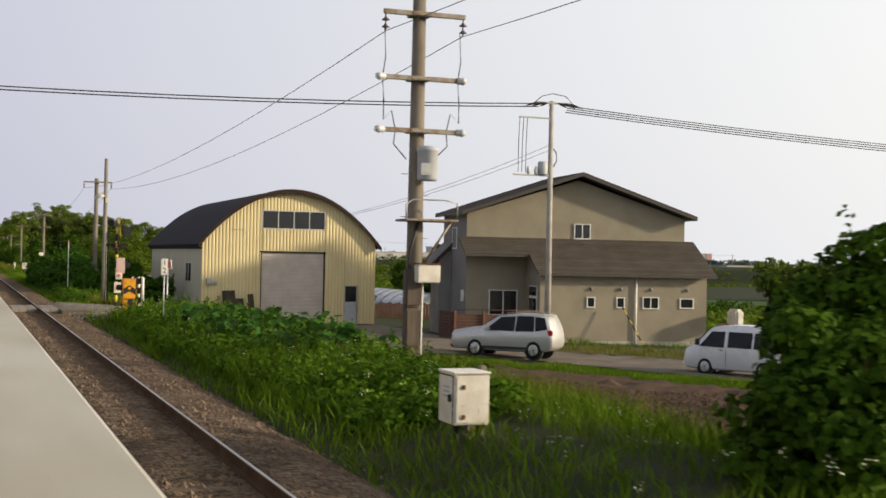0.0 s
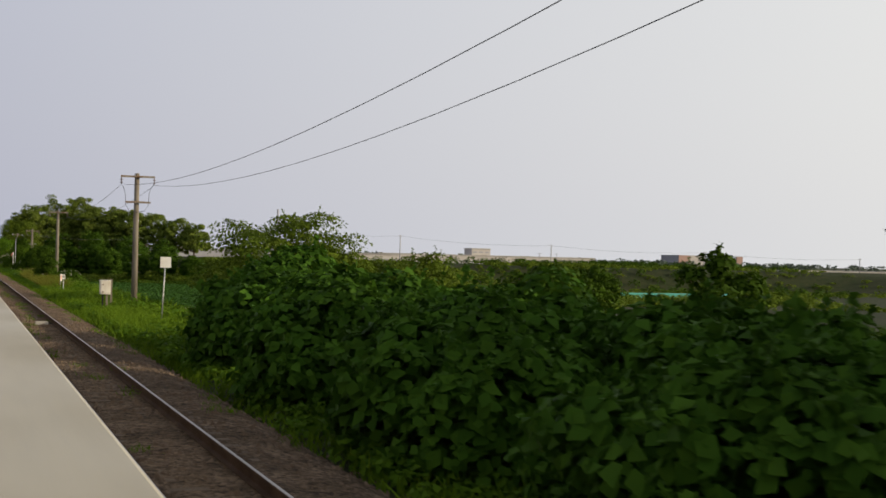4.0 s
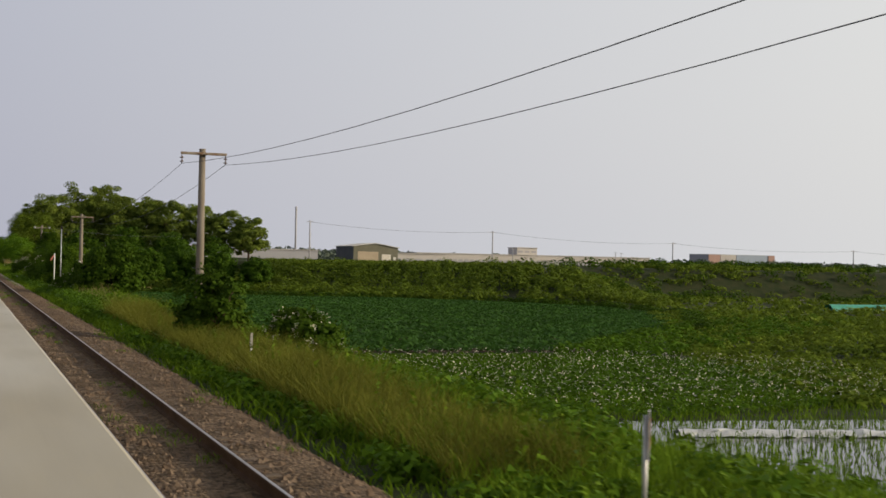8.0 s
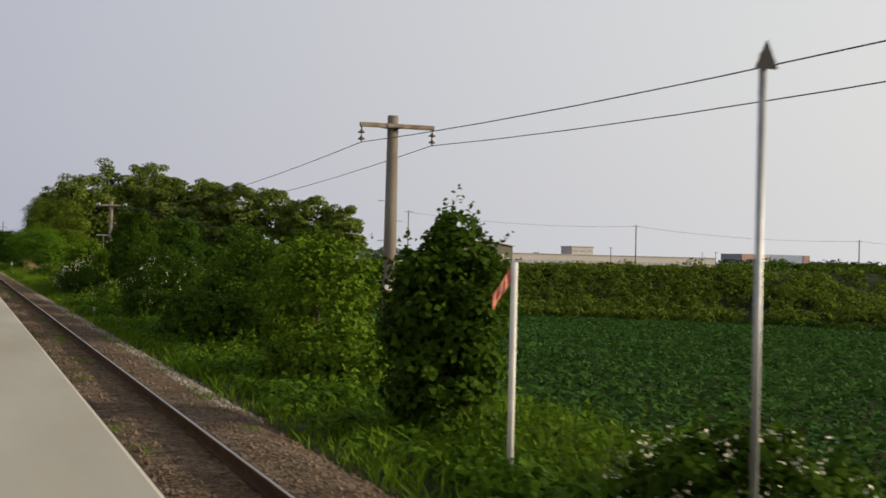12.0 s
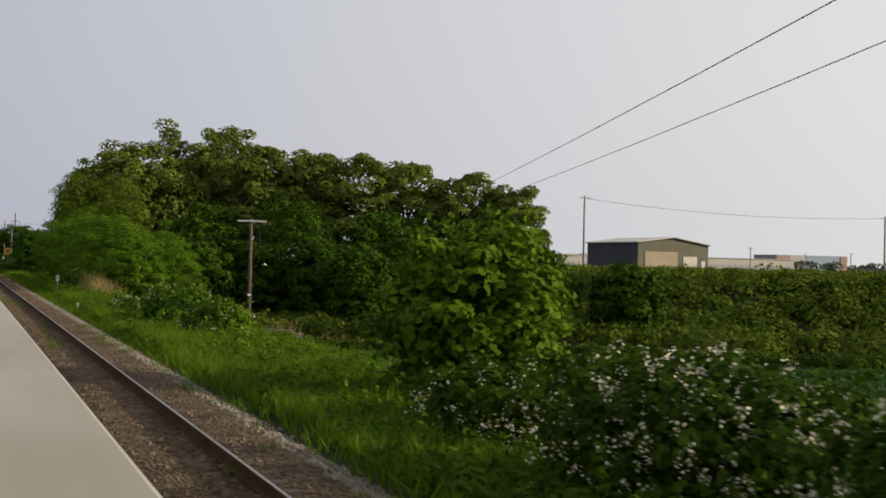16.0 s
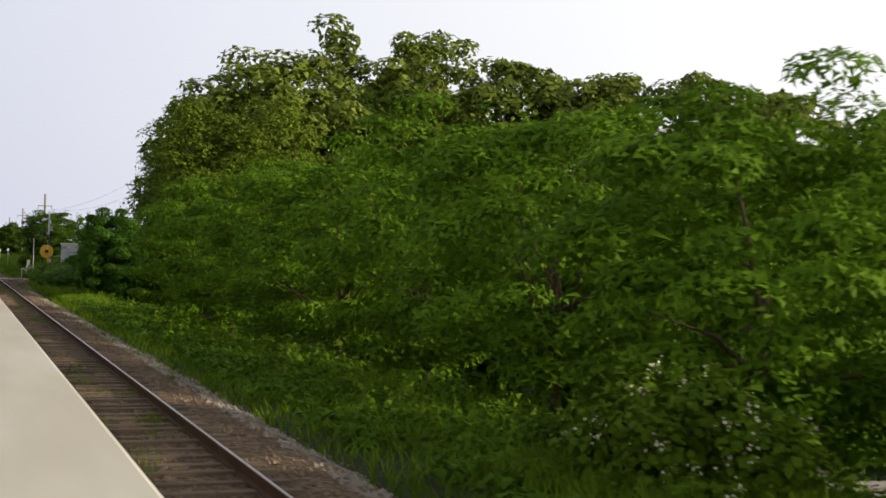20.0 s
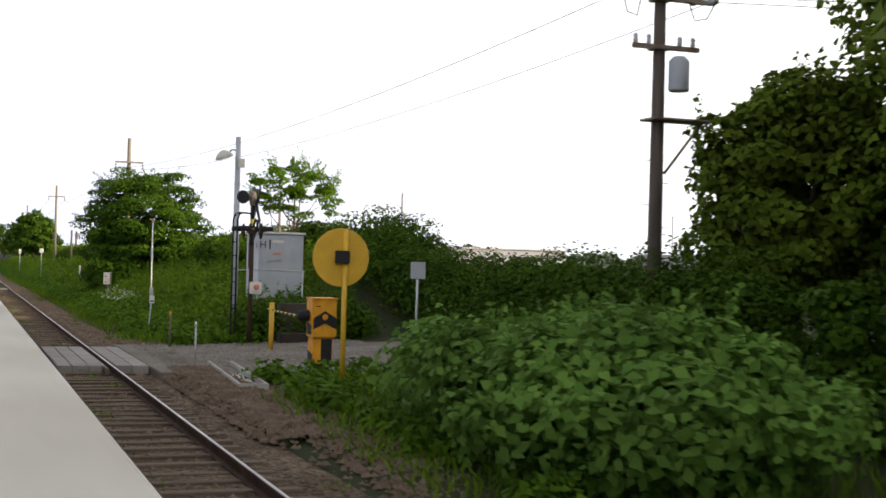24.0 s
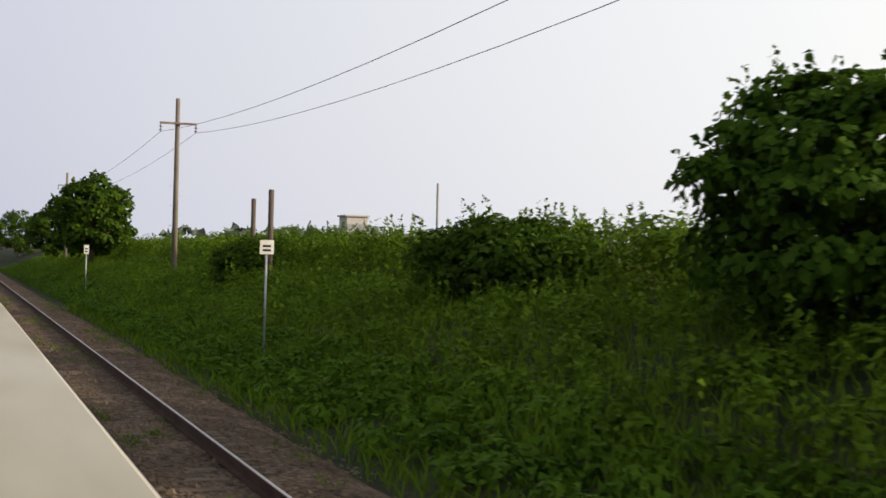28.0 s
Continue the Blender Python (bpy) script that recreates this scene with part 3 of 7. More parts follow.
    h = height * rng.uniform(0.55, 1.3, n)
    w = width * rng.uniform(0.6, 1.4, n) / 2
    side = np.stack([np.cos(a), np.sin(a), 0 * a], 1)
    b = a + rng.uniform(-1, 1, n)
    away = np.stack([-np.sin(b), np.cos(b), 0 * a], 1) * (h * lean * rng.uniform(0.3, 1.5, n))[:, None]
    p = np.stack([x, y, z - 0.05], 1)
    up = np.stack([0 * h, 0 * h, h], 1)
    m, t = p + up * 0.5 + away * 0.25, p + up * 0.92 + away
    s = side * w[:, None]
    q = np.stack([p, m + s, t, m - s], 1)
    return q.reshape(-1, 3)

# ---- the two tracks ----
Y0, Y1 = -60.0, 760.0
NEAR_C, OWN_C = 2.345, -1.36


def rail_profile(cx):
    half = [(0.064, -0.15), (0.064, -0.138), (0.012, -0.122), (0.009, -0.045), (0.032, -0.035), (0.032, -0.004)]
    return [(cx + u, v) for u, v in half] + [(cx - u, v) for u, v in half[::-1]]


for cx, label in ((NEAR_C, "steel railway track with worn shiny rail heads"), (OWN_C, "railway track under the standing train")):
    track = empty("railway_track", label, "track", "parallel tracks", kind="structure")
    for side in (-0.5665, 0.5665):
        rail = part("rail", prism(rail_profile(cx + side), Y0, Y1), "railrust", track, "rusty brown steel rail")
        part("rail_head", box(cx + side - 0.017, cx + side + 0.017, Y0, Y1, -0.004, 0.001), "railtop", rail, "polished running surface")
        rail.parent = track
bed = bmesh.new()
bed_x = [-4.4, -3.3, -2.2, -1.36, -0.5, 0.3, 1.0, 1.5, 1.8, 2.1, 2.345, 2.6, 2.9, 3.3, 3.7, 4.05, 4.4, 4.75]
bed_z = [-.5, -.2, -.17, -.17, -.17, -.22, -.3, -.24, -.165, -.165, -.165, -.165, -.165, -.17, -.18, -.24, -.36, -.54]
bed_y = np.arange(Y0, Y1 + 1, 1.5)
grid = [[bed.verts.new((x, y, z + 0.035 * noise.noise((x * 2, y * 0.9, 3)))) for x, z in zip(bed_x, bed_z)] for y in bed_y]
for a, b in zip(grid, grid[1:]):
    for i in range(len(bed_x) - 1):
        bed.faces.new((a[i], a[i + 1], b[i + 1], b[i])).smooth = True
ballast = part("ballast_bed", bed, "ballast", None)
tagged(ballast, "brown dusty crushed-stone ballast bed under the tracks", "ballast", kind="structure")


def stones(count, x0, x1, y0, y1, size, mat, name, label, seed, lift=0.0):
    """Loose ballast: four-sided peaks, each its own shape."""
    rng = np.random.default_rng(seed)
    x, y = rng.uniform(x0, x1, count), rng.uniform(y0, y1, count)
    z = np.maximum(np.interp(x, bed_x, bed_z, right=-99), land(x, y)) + lift + rng.uniform(-0.012, 0.012, count)
    s = size * rng.uniform(0.5, 1.5, count)
    a = rng.uniform(0, 1.57, count)
    c = np.stack([x, y, z], 1)
    ring = []
    for i in range(4):
        r = s * rng.uniform(0.6, 1.2, count)
        ring.append(c + np.stack([np.cos(a + i * 1.5708) * r, np.sin(a + i * 1.5708) * r, -0.3 * s + rng.uniform(0, 0.3, count) * s], 1))
    top = c + np.stack([rng.uniform(-.4, .4, count) * s, rng.uniform(-.4, .4, count) * s, s * rng.uniform(0.35, 0.8, count)], 1)
    tri = np.stack([np.stack([ring[i], ring[(i + 1) % 4], top], 1) for i in range(4)], 1).reshape(-1, 3)
    ob = new(name, bulk(name, tri, 3, [mat]))
    return tagged(ob, label, "ballast", kind="stuff")


stones(60000, 1.2, 4.8, -5, 640, 0.048, "stone", "ballast_stones", "loose brown ballast stones between and beside the rails", 11)
stones(16000, 3.9, 4.75, 270, 500, 0.06, "paleballast", "pale_ballast_stones", "pale grey fresh ballast stones along the shoulder", 12)
stones(7000, 4.3, 5.5, 484, 523.5, 0.055, "stone", "shoulder_stones", "brown ballast stones spilt over the shoulder", 13)

stones(3600, 3.7, 4.85, 514, 524, 0.05, "stone", "shoulder_stones", "brown gravel beside the cable trough", 20, 0.05)
stones(4200, 4.2, 5.7, 530.6, 546, 0.05, "stone", "shoulder_stones", "brown stones spilt beside the second crossing", 19, 0.0)
stones(3500, 3.9, 9.0, 51.0, 62.0, 0.04, "paleballast", "road_gravel", "loose grey gravel on the crossing road", 15, 0.03)
stones(3000, 3.9, 9.5, 522.5, 531.0, 0.04, "paleballast", "road_gravel", "loose grey gravel on the second crossing road", 16, 0.03)
stones(5200, 11.6, 18.5, 12, 40, 0.055, "earth", "earth_clods", "brown clods of the dug-over earth", 17, 0.13)
stones(3400, 18.5, 25, 10, 36, 0.055, "earth", "earth_clods", "brown clods of the dug-over earth", 18, 0.13)

rng_t = np.random.default_rng(14)
tx, ty = rng_t.choice([1.25, 2.0, 2.4, 2.75, 3.9, 4.2], 1500) + rng_t.normal(size=1500) * 0.14, rng_t.uniform(95, 650, 1500)
tn = np.array([noise.noise((a * 0.9, b * 0.11, 5)) for a, b in zip(tx, ty)])
tx, ty = tx[tn > 0.02], ty[tn > 0.02]
tc_ = np.repeat(np.stack([tx, ty, np.interp(tx, bed_x, bed_z)], 1), 26, 0) + rng_t.normal(size=(len(tx) * 26, 3)) * (0.1, 0.2, 0.0)
tufts = new("track_tufts", bulk("track_tufts", blades(tc_[:, 0], tc_[:, 1], tc_[:, 2] + 0.04, 0.11, 0.014, rng_t, 0.9), 4, ["grass"]))
tagged(tufts, "low green tufts of grass growing in the ballast", "grass", kind="stuff")

# ---- road, yard, crossings ----
sheet("road", [(4.1, 53.4), (5.5, 52.6), (8, 52), (14, 50), (19, 52.5), (23.2, 49.7), (26.2, 44.3), (33, 34), (50, 14), (56, 18), (38, 40), (30, 51), (25.5, 54.6), (24, 60.5), (23.8, 77), (13.4, 76.5), (13, 66), (9.5, 61.5), (4.1, 61)],
      0.03, "asphalt", "grey worn gravel-and-asphalt road and yard in front of the shed", "road", step=0.8)
sheet("road", [(4.1, 523.6), (8.5, 523), (10, 525), (10, 529), (8, 530.4), (4.1, 530.6)], 0.03, "asphalt", "grey dusty road of the second level crossing", "road", step=0.8)
sheet("earth_bank", [(11.6, 6), (11.2, 24), (11.6, 36), (15, 42), (18.6, 45), (21.4, 42.6), (24.9, 37.6), (31, 29), (40, 16), (34, 0)], 0.06, "earth", "bare brown dug-over earth beside the yard", "soil", step=0.5, ridge=0.16)
sheet("house_bed", [(24.6, 61), (25.6, 55), (30.2, 51.4), (37.5, 42), (42, 44), (41, 58), (39.5, 62), (30, 64)], 0.02, "drysoil", "dusty brown strip of soil along the house wall", "soil", step=1.0, ridge=0.06)


def crossing(name, y0, y1, label):
    ob = empty(name, label, "crossing", kind="structure")
    for x0, x1 in ((1.87, 2.14), (2.15, 2.46), (2.47, 2.79), (2.98, 3.3), (3.31, 3.62), (1.3, 1.7)):
        for k, (a, b) in enumerate(((y0, (y0 + y1) / 2 - 0.01), ((y0 + y1) / 2 + 0.01, y1))):
            part("slab", box(x0, x1, a, b, -0.17, 0.0 - 0.006 * k, 0.012), "slab", ob)
    part("apron", box(3.66, 4.75, y0 - 1.3, y1 + 1.2, -0.5, -0.03, 0.02), "asphalt", ob, "worn gravel apron")
    part("guard_timber", box(2.72, 2.8, y0 - 0.5, y0 - 0.02, -0.15, -0.01, 0.01, m=None), "sleeper", ob)
    return ob


crossing("level_crossing", 54.2, 57.5, "grey plank slabs between the rails of a level crossing")
crossing("level_crossing", 524.2, 529.8, "grey concrete slabs between the rails of a level crossing")

# ---- the train along whose window the view slides, its ledge fitted to the camera ----
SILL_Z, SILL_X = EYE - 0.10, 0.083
carriage = empty("train_carriage", "cream-painted railway carriage side, worn window ledge fitted to the camera's view", "train", "carriages of the train", (0, -12, 0))
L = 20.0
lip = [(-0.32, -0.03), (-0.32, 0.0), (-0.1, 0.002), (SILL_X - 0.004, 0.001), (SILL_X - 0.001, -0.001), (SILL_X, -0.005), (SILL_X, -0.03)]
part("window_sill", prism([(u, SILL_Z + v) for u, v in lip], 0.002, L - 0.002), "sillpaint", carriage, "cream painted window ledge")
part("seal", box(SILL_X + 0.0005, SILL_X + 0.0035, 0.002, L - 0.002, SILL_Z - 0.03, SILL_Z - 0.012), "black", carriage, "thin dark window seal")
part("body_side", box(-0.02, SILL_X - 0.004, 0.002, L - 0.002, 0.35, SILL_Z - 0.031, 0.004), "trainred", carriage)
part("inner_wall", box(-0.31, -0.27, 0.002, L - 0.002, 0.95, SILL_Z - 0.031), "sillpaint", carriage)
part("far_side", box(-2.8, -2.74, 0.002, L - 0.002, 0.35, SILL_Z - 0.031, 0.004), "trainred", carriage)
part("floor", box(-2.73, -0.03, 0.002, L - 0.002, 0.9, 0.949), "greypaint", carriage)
for yb in (3.0, 17.0):
    bogie = part("bogie", box(-2.3, -0.4, yb - 1.4, yb + 1.4, 0.3, 0.62, 0.04), "black", carriage, "black steel bogie")
    for ya in (yb - 1.0, yb + 1.0):
        part("axle", lathe([(0.43, -0.62), (0.43, -0.5), (0.07, -0.48), (0.07, 0.48), (0.43, 0.5), (0.43, 0.62)], 20, (OWN_C, ya, 0.43), m=pose(0, 0, 0, 0, 90, 0)), "railrust", bogie)
# carriages repeated end to end so the ledge stays below the moving camera
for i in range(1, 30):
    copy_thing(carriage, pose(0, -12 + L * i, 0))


# ---- poles and wires ----
def insulator_mesh():
    bm = rod((0, 0, -0.36), (0, 0, 0), 0.016, n=6)
    for z in (-0.12, -0.27):
        bm = lathe([(0.02, z - 0.03), (0.085, z - 0.02), (0.08, z), (0.035, z + 0.025), (0.03, z + 0.05)], 12, bm=bm)
    me = bpy.data.meshes.new("insulator")
    bm.to_mesh(me), bm.free()
    me.materials.append(M["porcelain"])
    return me


INSULATOR = insulator_mesh()


def line_pole(at, top, label, arms, mat="polecon", r=0.17, base=None, hang=True, armmat="iron", name="railway_pole"):
    """A pole with crossarms (z, left, right); hanging insulators on the first arm."""
    x, y = at
    zb = float(land(x, y)) if base is None else base
    ob = empty(name, label, "pole", "line poles", (x, y, 0))
    part("pole", rod((0, 0, zb - 0.4), (0, 0, top), r, r * 0.72, 16), mat, ob)
    for k, (z, a, b) in enumerate(arms):
        arm = part("crossarm", box(a, b, -r - 0.07, -r + 0.02, z - 0.05, z + 0.05, 0.008), armmat, ob)
        part("clamp", box(-r - 0.03, r + 0.03, -r - 0.09, r, z - 0.035, z + 0.035, 0.01), armmat, arm)
        if k == 0 and hang:
            for u in (a + 0.04, b - 0.04):
                i = part("insulator", INSULATOR, None, arm)
                i.location = (u, -r - 0.02, z - 0.05)
    for s in range(6):
        z = zb + 1.9 + 0.45 * s
        if z < top - 1.2:
            part("step_bolt", rod((-r - 0.13 if s % 2 else r * 0.8, 0, z), (-r * 0.8 if s % 2 else r + 0.13, 0, z), 0.009, n=5), "steel", ob)
    return ob


def wire(a, b, sag, label="thin dark overhead wire between poles", r=0.009, mat="wire", name="overhead_wire"):
    a, b = Vector(a), Vector(b)
    pts = [a.lerp(b, i / 16) - Vector((0, 0, sag * 4 * (i / 16) * (1 - i / 16))) for i in range(17)]
    return tagged(part(name, tube(pts, r, 5), mat, None), label, "wire", "overhead wires")


pa = line_pole((9.0, 26.7), 7.75, "stout concrete pole with three crossarms and a transformer", [(7.36, -0.85, 0.95), (6.0, -0.92, 0.95), (4.9, -0.95, 0.9)], r=0.19)
for z, k in ((6.0, 0), (4.9, 1)):
    for u in (-0.9, 0.9):
        part("post_insulator", lathe([(0.03, -0.12), (0.075, -0.1), (0.07, 0), (0.09, 0.02), (0.05, 0.1)], 10, (u, -0.22, z), m=pose(0, 0, 0, 0, 90 if u > 0 else -90, 0)), "greyporcelain", pa)
for u, v in ((-0.82, -0.6), (0.85, 0.6)):
    part("lead", tube([(u, -.2, 7.0), (u + 0.03, -.2, 6.4), (u - 0.03, -.2, 6.0), (u, -.22, 5.5), (u, -.22, 5.1), (u - v * 0.3, -.2, 5.3), (u - v * 0.45, -.2, 4.9), (u - v * 0.4, -.2, 4.6), (v * 0.5, -.2, 4.3)], 0.013), "wire", pa)
tr = part("transformer", lathe([(0.2, 3.85), (0.215, 3.9), (0.215, 4.45), (0.23, 4.47), (0.23, 4.53), (0.1, 4.58)], 18, (0.12, -0.38, 0)), "greypaint", pa, "grey cylindrical transformer")
part("plate", box(-0.1, 0.14, -0.61, -0.59, 3.95, 4.2, 0.005), "steel", tr)
part("platform", box(-0.35, 0.8, -0.5, 0.3, 3.0, 3.05, 0.01), "iron", pa)
part("guard_rail", tube([(-0.35, -0.45, 3.05), (-0.35, -0.45, 3.35), (-0.2, -0.45, 3.45), (0.5, -0.45, 3.45), (0.78, -0.45, 3.4), (0.78, -0.45, 3.05)], 0.018), "steel", pa)
part("strut", tube([(0.7, -0.3, 3.0), (0.17, -0.1, 2.1)], 0.03), "iron", pa)
gb = part("junction_box", box(-0.08, 0.42, -0.5, -0.22, 1.72, 2.1, 0.02), "cream", pa, "rust-streaked cream metal box")
part("lid", box(-0.1, 0.44, -0.52, -0.2, 2.101, 2.13, 0.008), "rust", gb)
part("cable", tube([(-0.2, -0.05, -0.8), (-0.21, -0.06, 1.5), (-0.16, -0.2, 2.4), (0, -0.2, 3.0)], 0.03), "wire", pa)
part("cable", tube([(0.1, -0.2, -0.8), (0.12, -0.22, 1.7)], 0.02), "white", pa, "white cable pipe")
# cladding is made up, to give the pole its dark lower part
for z in (-0.5, 0.35, 1.2):
    part("cable_guard", box(-0.27, 0.09, -0.27, -0.04, z, z + 0.83, 0.05), "poledark", pa, "dark brown cladding added over the lower pole")

pb = line_pole((8.08, 88.4), 7.0, "grey concrete railway pole with one crossarm", [(6.76, -0.83, 0.95)])
p3 = line_pole((8.47, 153.6), 6.45, "brown concrete railway pole with two crossarms", [(6.27, -0.85, 0.9), (4.94, -0.6, 0.7)])
for s in (-1, 1):
    part("lead", tube([(s * 0.82, -.2, 5.85), (s * 0.66, -.2, 5.6), (s * 0.6, -.2, 5.3), (s * 0.58, -.2, 4.8), (s * 0.4, -.2, 4.5), (0, -.2, 4.42)], 0.012), "wire", p3)
p4 = line_pole((8.65, 217.2), 6.35, "brown concrete railway pole with one crossarm", [(6.15, -0.85, 0.9)])
p5 = line_pole((9.13, 277.4), 5.45, "weathered concrete railway pole with one crossarm", [(5.2, -0.83, 0.92)])
part("plate", box(-0.16, 0.0, -0.2, -0.17, 1.5, 1.62, 0.004), "white", p5, "small white plate")
p6 = line_pole((9.5, 341.1), 5.72, "pale concrete railway pole with tension insulators and a brace", [(5.4, -0.9, 1.0)], hang=False)
for u in (-0.85, 0.9):
    for s in (-1, 1):
        part("tension_insulator", lathe([(0.02, 0), (0.1, 0.05), (0.06, 0.1), (0.1, 0.15), (0.06, 0.2), (0.09, 0.25), (0.02, 0.33)], 12, (u + (0 if s < 0 else 0.35 * 0), s * 0.22, 5.42), m=pose(0, 0, 0, -80 * s, 0, 0)), "greyporcelain", p6, "pale disc insulator")
    part("jumper", tube([(u, -0.5, 5.42), (u + 0.02, -0.3, 5.2), (u + 0.04, 0.1, 5.16), (u, 0.5, 5.42)], 0.014), "wire", p6)
part("brace", rod((0.2, 0, 4.25), (1.9, 0.3, -0.2), 0.12, 0.14, 12), "polecon", p6, "leaning concrete brace")
part("stay_wire", tube([(0.15, 0, 4.9), (1.6, 0.2, 1.0)], 0.01), "wire", p6)
p7 = line_pole((15.26, 404.9), 4.35, "slim dark pole with a bare pale crossarm", [(4.2, -0.8, 0.85)], "poledark", 0.12, hang=False, armmat="steel")
part("lamp_cord", tube([(0.4, -.15, 4.15), (0.5, -.15, 3.0), (0.75, -.15, 1.9)], 0.012), "wire", p7)
part("lamp_shade", lathe([(0.02, 0.1), (0.05, 0.07), (0.14, 0.0)], 12, (0.78, -.15, 1.78)), "white", p7)
part("plate", box(-0.15, 0.05, -0.16, -0.13, 0.05, 0.15, 0.004), "white", p7, "small white plate")
bp = line_pole((13.15, 521.0), 7.9, "dark pole with two crossarms and a grey transformer", [(7.6, -1.1, 1.1), (6.62, -0.7, 0.8)], "poledark", 0.16, hang=False)
for u in (-1.05, -0.7, 0.7, 1.05):
    part("tension_insulator", lathe([(0.02, 0), (0.1, 0.05), (0.06, 0.1), (0.1, 0.15), (0.02, 0.22)], 10, (u, -0.2, 7.62), m=pose(0, 0, 0, 85 if abs(u) > 1 else -85, 0, 0)), "greyporcelain", bp)
for s in (-1, 1):
    part("jumper", tube([(s * 1.05, -.4, 7.6), (s * 0.9, -.3, 7.25), (s * 0.65, -.25, 7.2), (s * 0.55, -.2, 7.55)], 0.014), "wire", bp)
    for u in (0.35, 0.65):
        part("post_insulator", lathe([(0.03, 0), (0.06, 0.05), (0.04, 0.1), (0.06, 0.15), (0.03, 0.2)], 10, (s * u, -0.2, 6.66)), "greyporcelain", bp)
part("transformer", lathe([(0.2, 5.75), (0.21, 5.8), (0.21, 6.35), (0.12, 6.45)], 16, (0.32, -0.25, 0)), "greypaint", bp, "grey cylindrical transformer")
part("platform", box(-0.3, 1.0, -0.4, 0.2, 5.15, 5.2, 0.01), "iron", bp)
part("strut", tube([(0.9, -0.2, 5.15), (0.12, -0.1, 4.1)], 0.03), "iron", bp)
p8 = line_pole((9.15, 576.2), 8.95, "tall grey pole with a low crossarm behind a tree", [(7.55, -0.8, 0.8)], r=0.15)
p9 = line_pole((9.4, 641.3), 9.2, "tall grey pole with a low crossarm on the bank", [(8.05, -0.82, 0.85)], r=0.14)
p10 = line_pole((9.5, 706), 9.2, "distant grey line pole", [(8.05, -0.82, 0.85)], r=0.14)
gp = line_pole((54, 499), 8.6, "line pole hidden among the grove", [(8.0, -0.9, 0.9)], "poledark", 0.12)
pm = line_pole((8.6, -38), 7.6, "grey concrete railway pole with one crossarm", [(7.3, -0.85, 0.95)])


def span(p, q, zp, zq, us, vs, sag):
    for k, (u, v) in enumerate(zip(us, vs)):
        wire((p.location.x + u, p.location.y - 0.19, zp), (q.location.x + v, q.location.y - 0.19, zq), sag + 0.05 * k)


span(pm, pa, 6.9, 6.95, (-0.8, 0.9), (-0.8, 0.9), 0.7)
span(pa, pb, 6.95, 6.35, (-0.8, 0.9), (-0.79, 0.9), 0.75)
span(pb, p3, 6.35, 5.85, (-0.79, 0.9), (-0.81, 0.85), 1.05)
span(p3, p4, 5.85, 5.75, (-0.81, 0.85), (-0.81, 0.85), 0.82)
span(p4, p5, 5.75, 4.8, (-0.81, 0.85), (-0.79, 0.87), 0.84)
span(p5, p6, 4.8, 5.42, (-0.79, 0.87), (-0.85, 0.9), 0.76)
span(p6, gp, 5.45, 7.6, (-0.85, 0.9), (-0.8, 0.8), 0.75)
span(gp, bp, 7.7, 7.62, (-0.8, 0.8), (-1.05, 1.05), 0.6)
span(bp, p8, 7.62, 7.15, (-1.05, 1.05), (-0.76, 0.76), 0.7)
span(p8, p9, 7.15, 7.65, (-0.76, 0.76), (-0.78, 0.8), 0.9)
span(p9, p10, 7.65, 7.65, (-0.78, 0.8), (-0.78, 0.8), 0.7)

# utility pole of the house, its gear, and the lines that cross the tracks
hp = empty("utility_pole", "grey concrete utility pole with switchgear and a transformer", "pole", "", (27.2, 60.0, 0))
part("pole", rod((0, 0, -2.4), (0, 0, 10.15), 0.17, 0.11, 16), "concrete", hp)
part("crossarm", box(-0.9, 0.95, -0.1, 0, 10.0, 10.1, 0.01), "steel", hp)
part("crossarm", box(-1.75, 0, -0.08, 0.0, 9.25, 9.33, 0.01), "steel", hp)
for x in (-0.95, -0.7, -0.45, 0.5, 0.8, 1.1):
    part("insulator_sleeve", tube([(x * 0.6, -0.1, 10.05), (x * 1.0, -0.14, 9.98), (x * 1.5, -0.14, 9.85)], [0.03, 0.07, 0.02]), "black", hp)
part("jumper", tube([(-1.1, -.1, 9.9), (-0.6, -.15, 10.35), (0, -.15, 10.5), (0.7, -.15, 10.4), (1.2, -.1, 9.95)], 0.02), "wire", hp)
for x in (-1.7, -1.5, -1.3):
    part("dropper", tube([(x, -0.05, 9.25), (x - 0.05, -0.06, 8.0), (x - 0.05, -0.05, 6.6)], 0.018), "wire", hp)
part("crossarm", box(-2.0, 0, -0.08, 0, 6.42, 6.5, 0.01), "steel", hp)
for x in (-1.2, -0.8):
    part("cutout", lathe([(0.05, 0), (0.1, 0.08), (0.08, 0.3), (0.04, 0.4)], 10, (x, -0.05, 6.5)), "greyporcelain", hp)
part("transformer", lathe([(0.24, 6.5), (0.25, 6.55), (0.25, 7.1), (0.2, 7.15)], 16, (-0.42, -0.02, 0)), "greypaint", hp, "grey pole transformer")
part("cable_loop", tube([(0.14, 0, 6.9), (0.3, -.05, 7.2), (0.28, -.05, 7.6), (0.14, 0, 7.8)], 0.03), "black", hp)
for dz, dy in ((0, 0), (-0.12, 0.25)):
    wire((27.2 - 0.6, 60 + dy, 10.0 + dz), (-30, 62.5 + dy, 10.6 + dz), 0.9, "heavy dark power cable crossing over the tracks", 0.03)
for k in range(4):
    wire((27.2 + 0.9, 60 + 0.1 * k, 9.95 - 0.09 * k), (95, 52, 8.6 - 0.15 * k), 1.1, "pale power line running off behind the house", 0.025, "palewire")
for k in range(2):
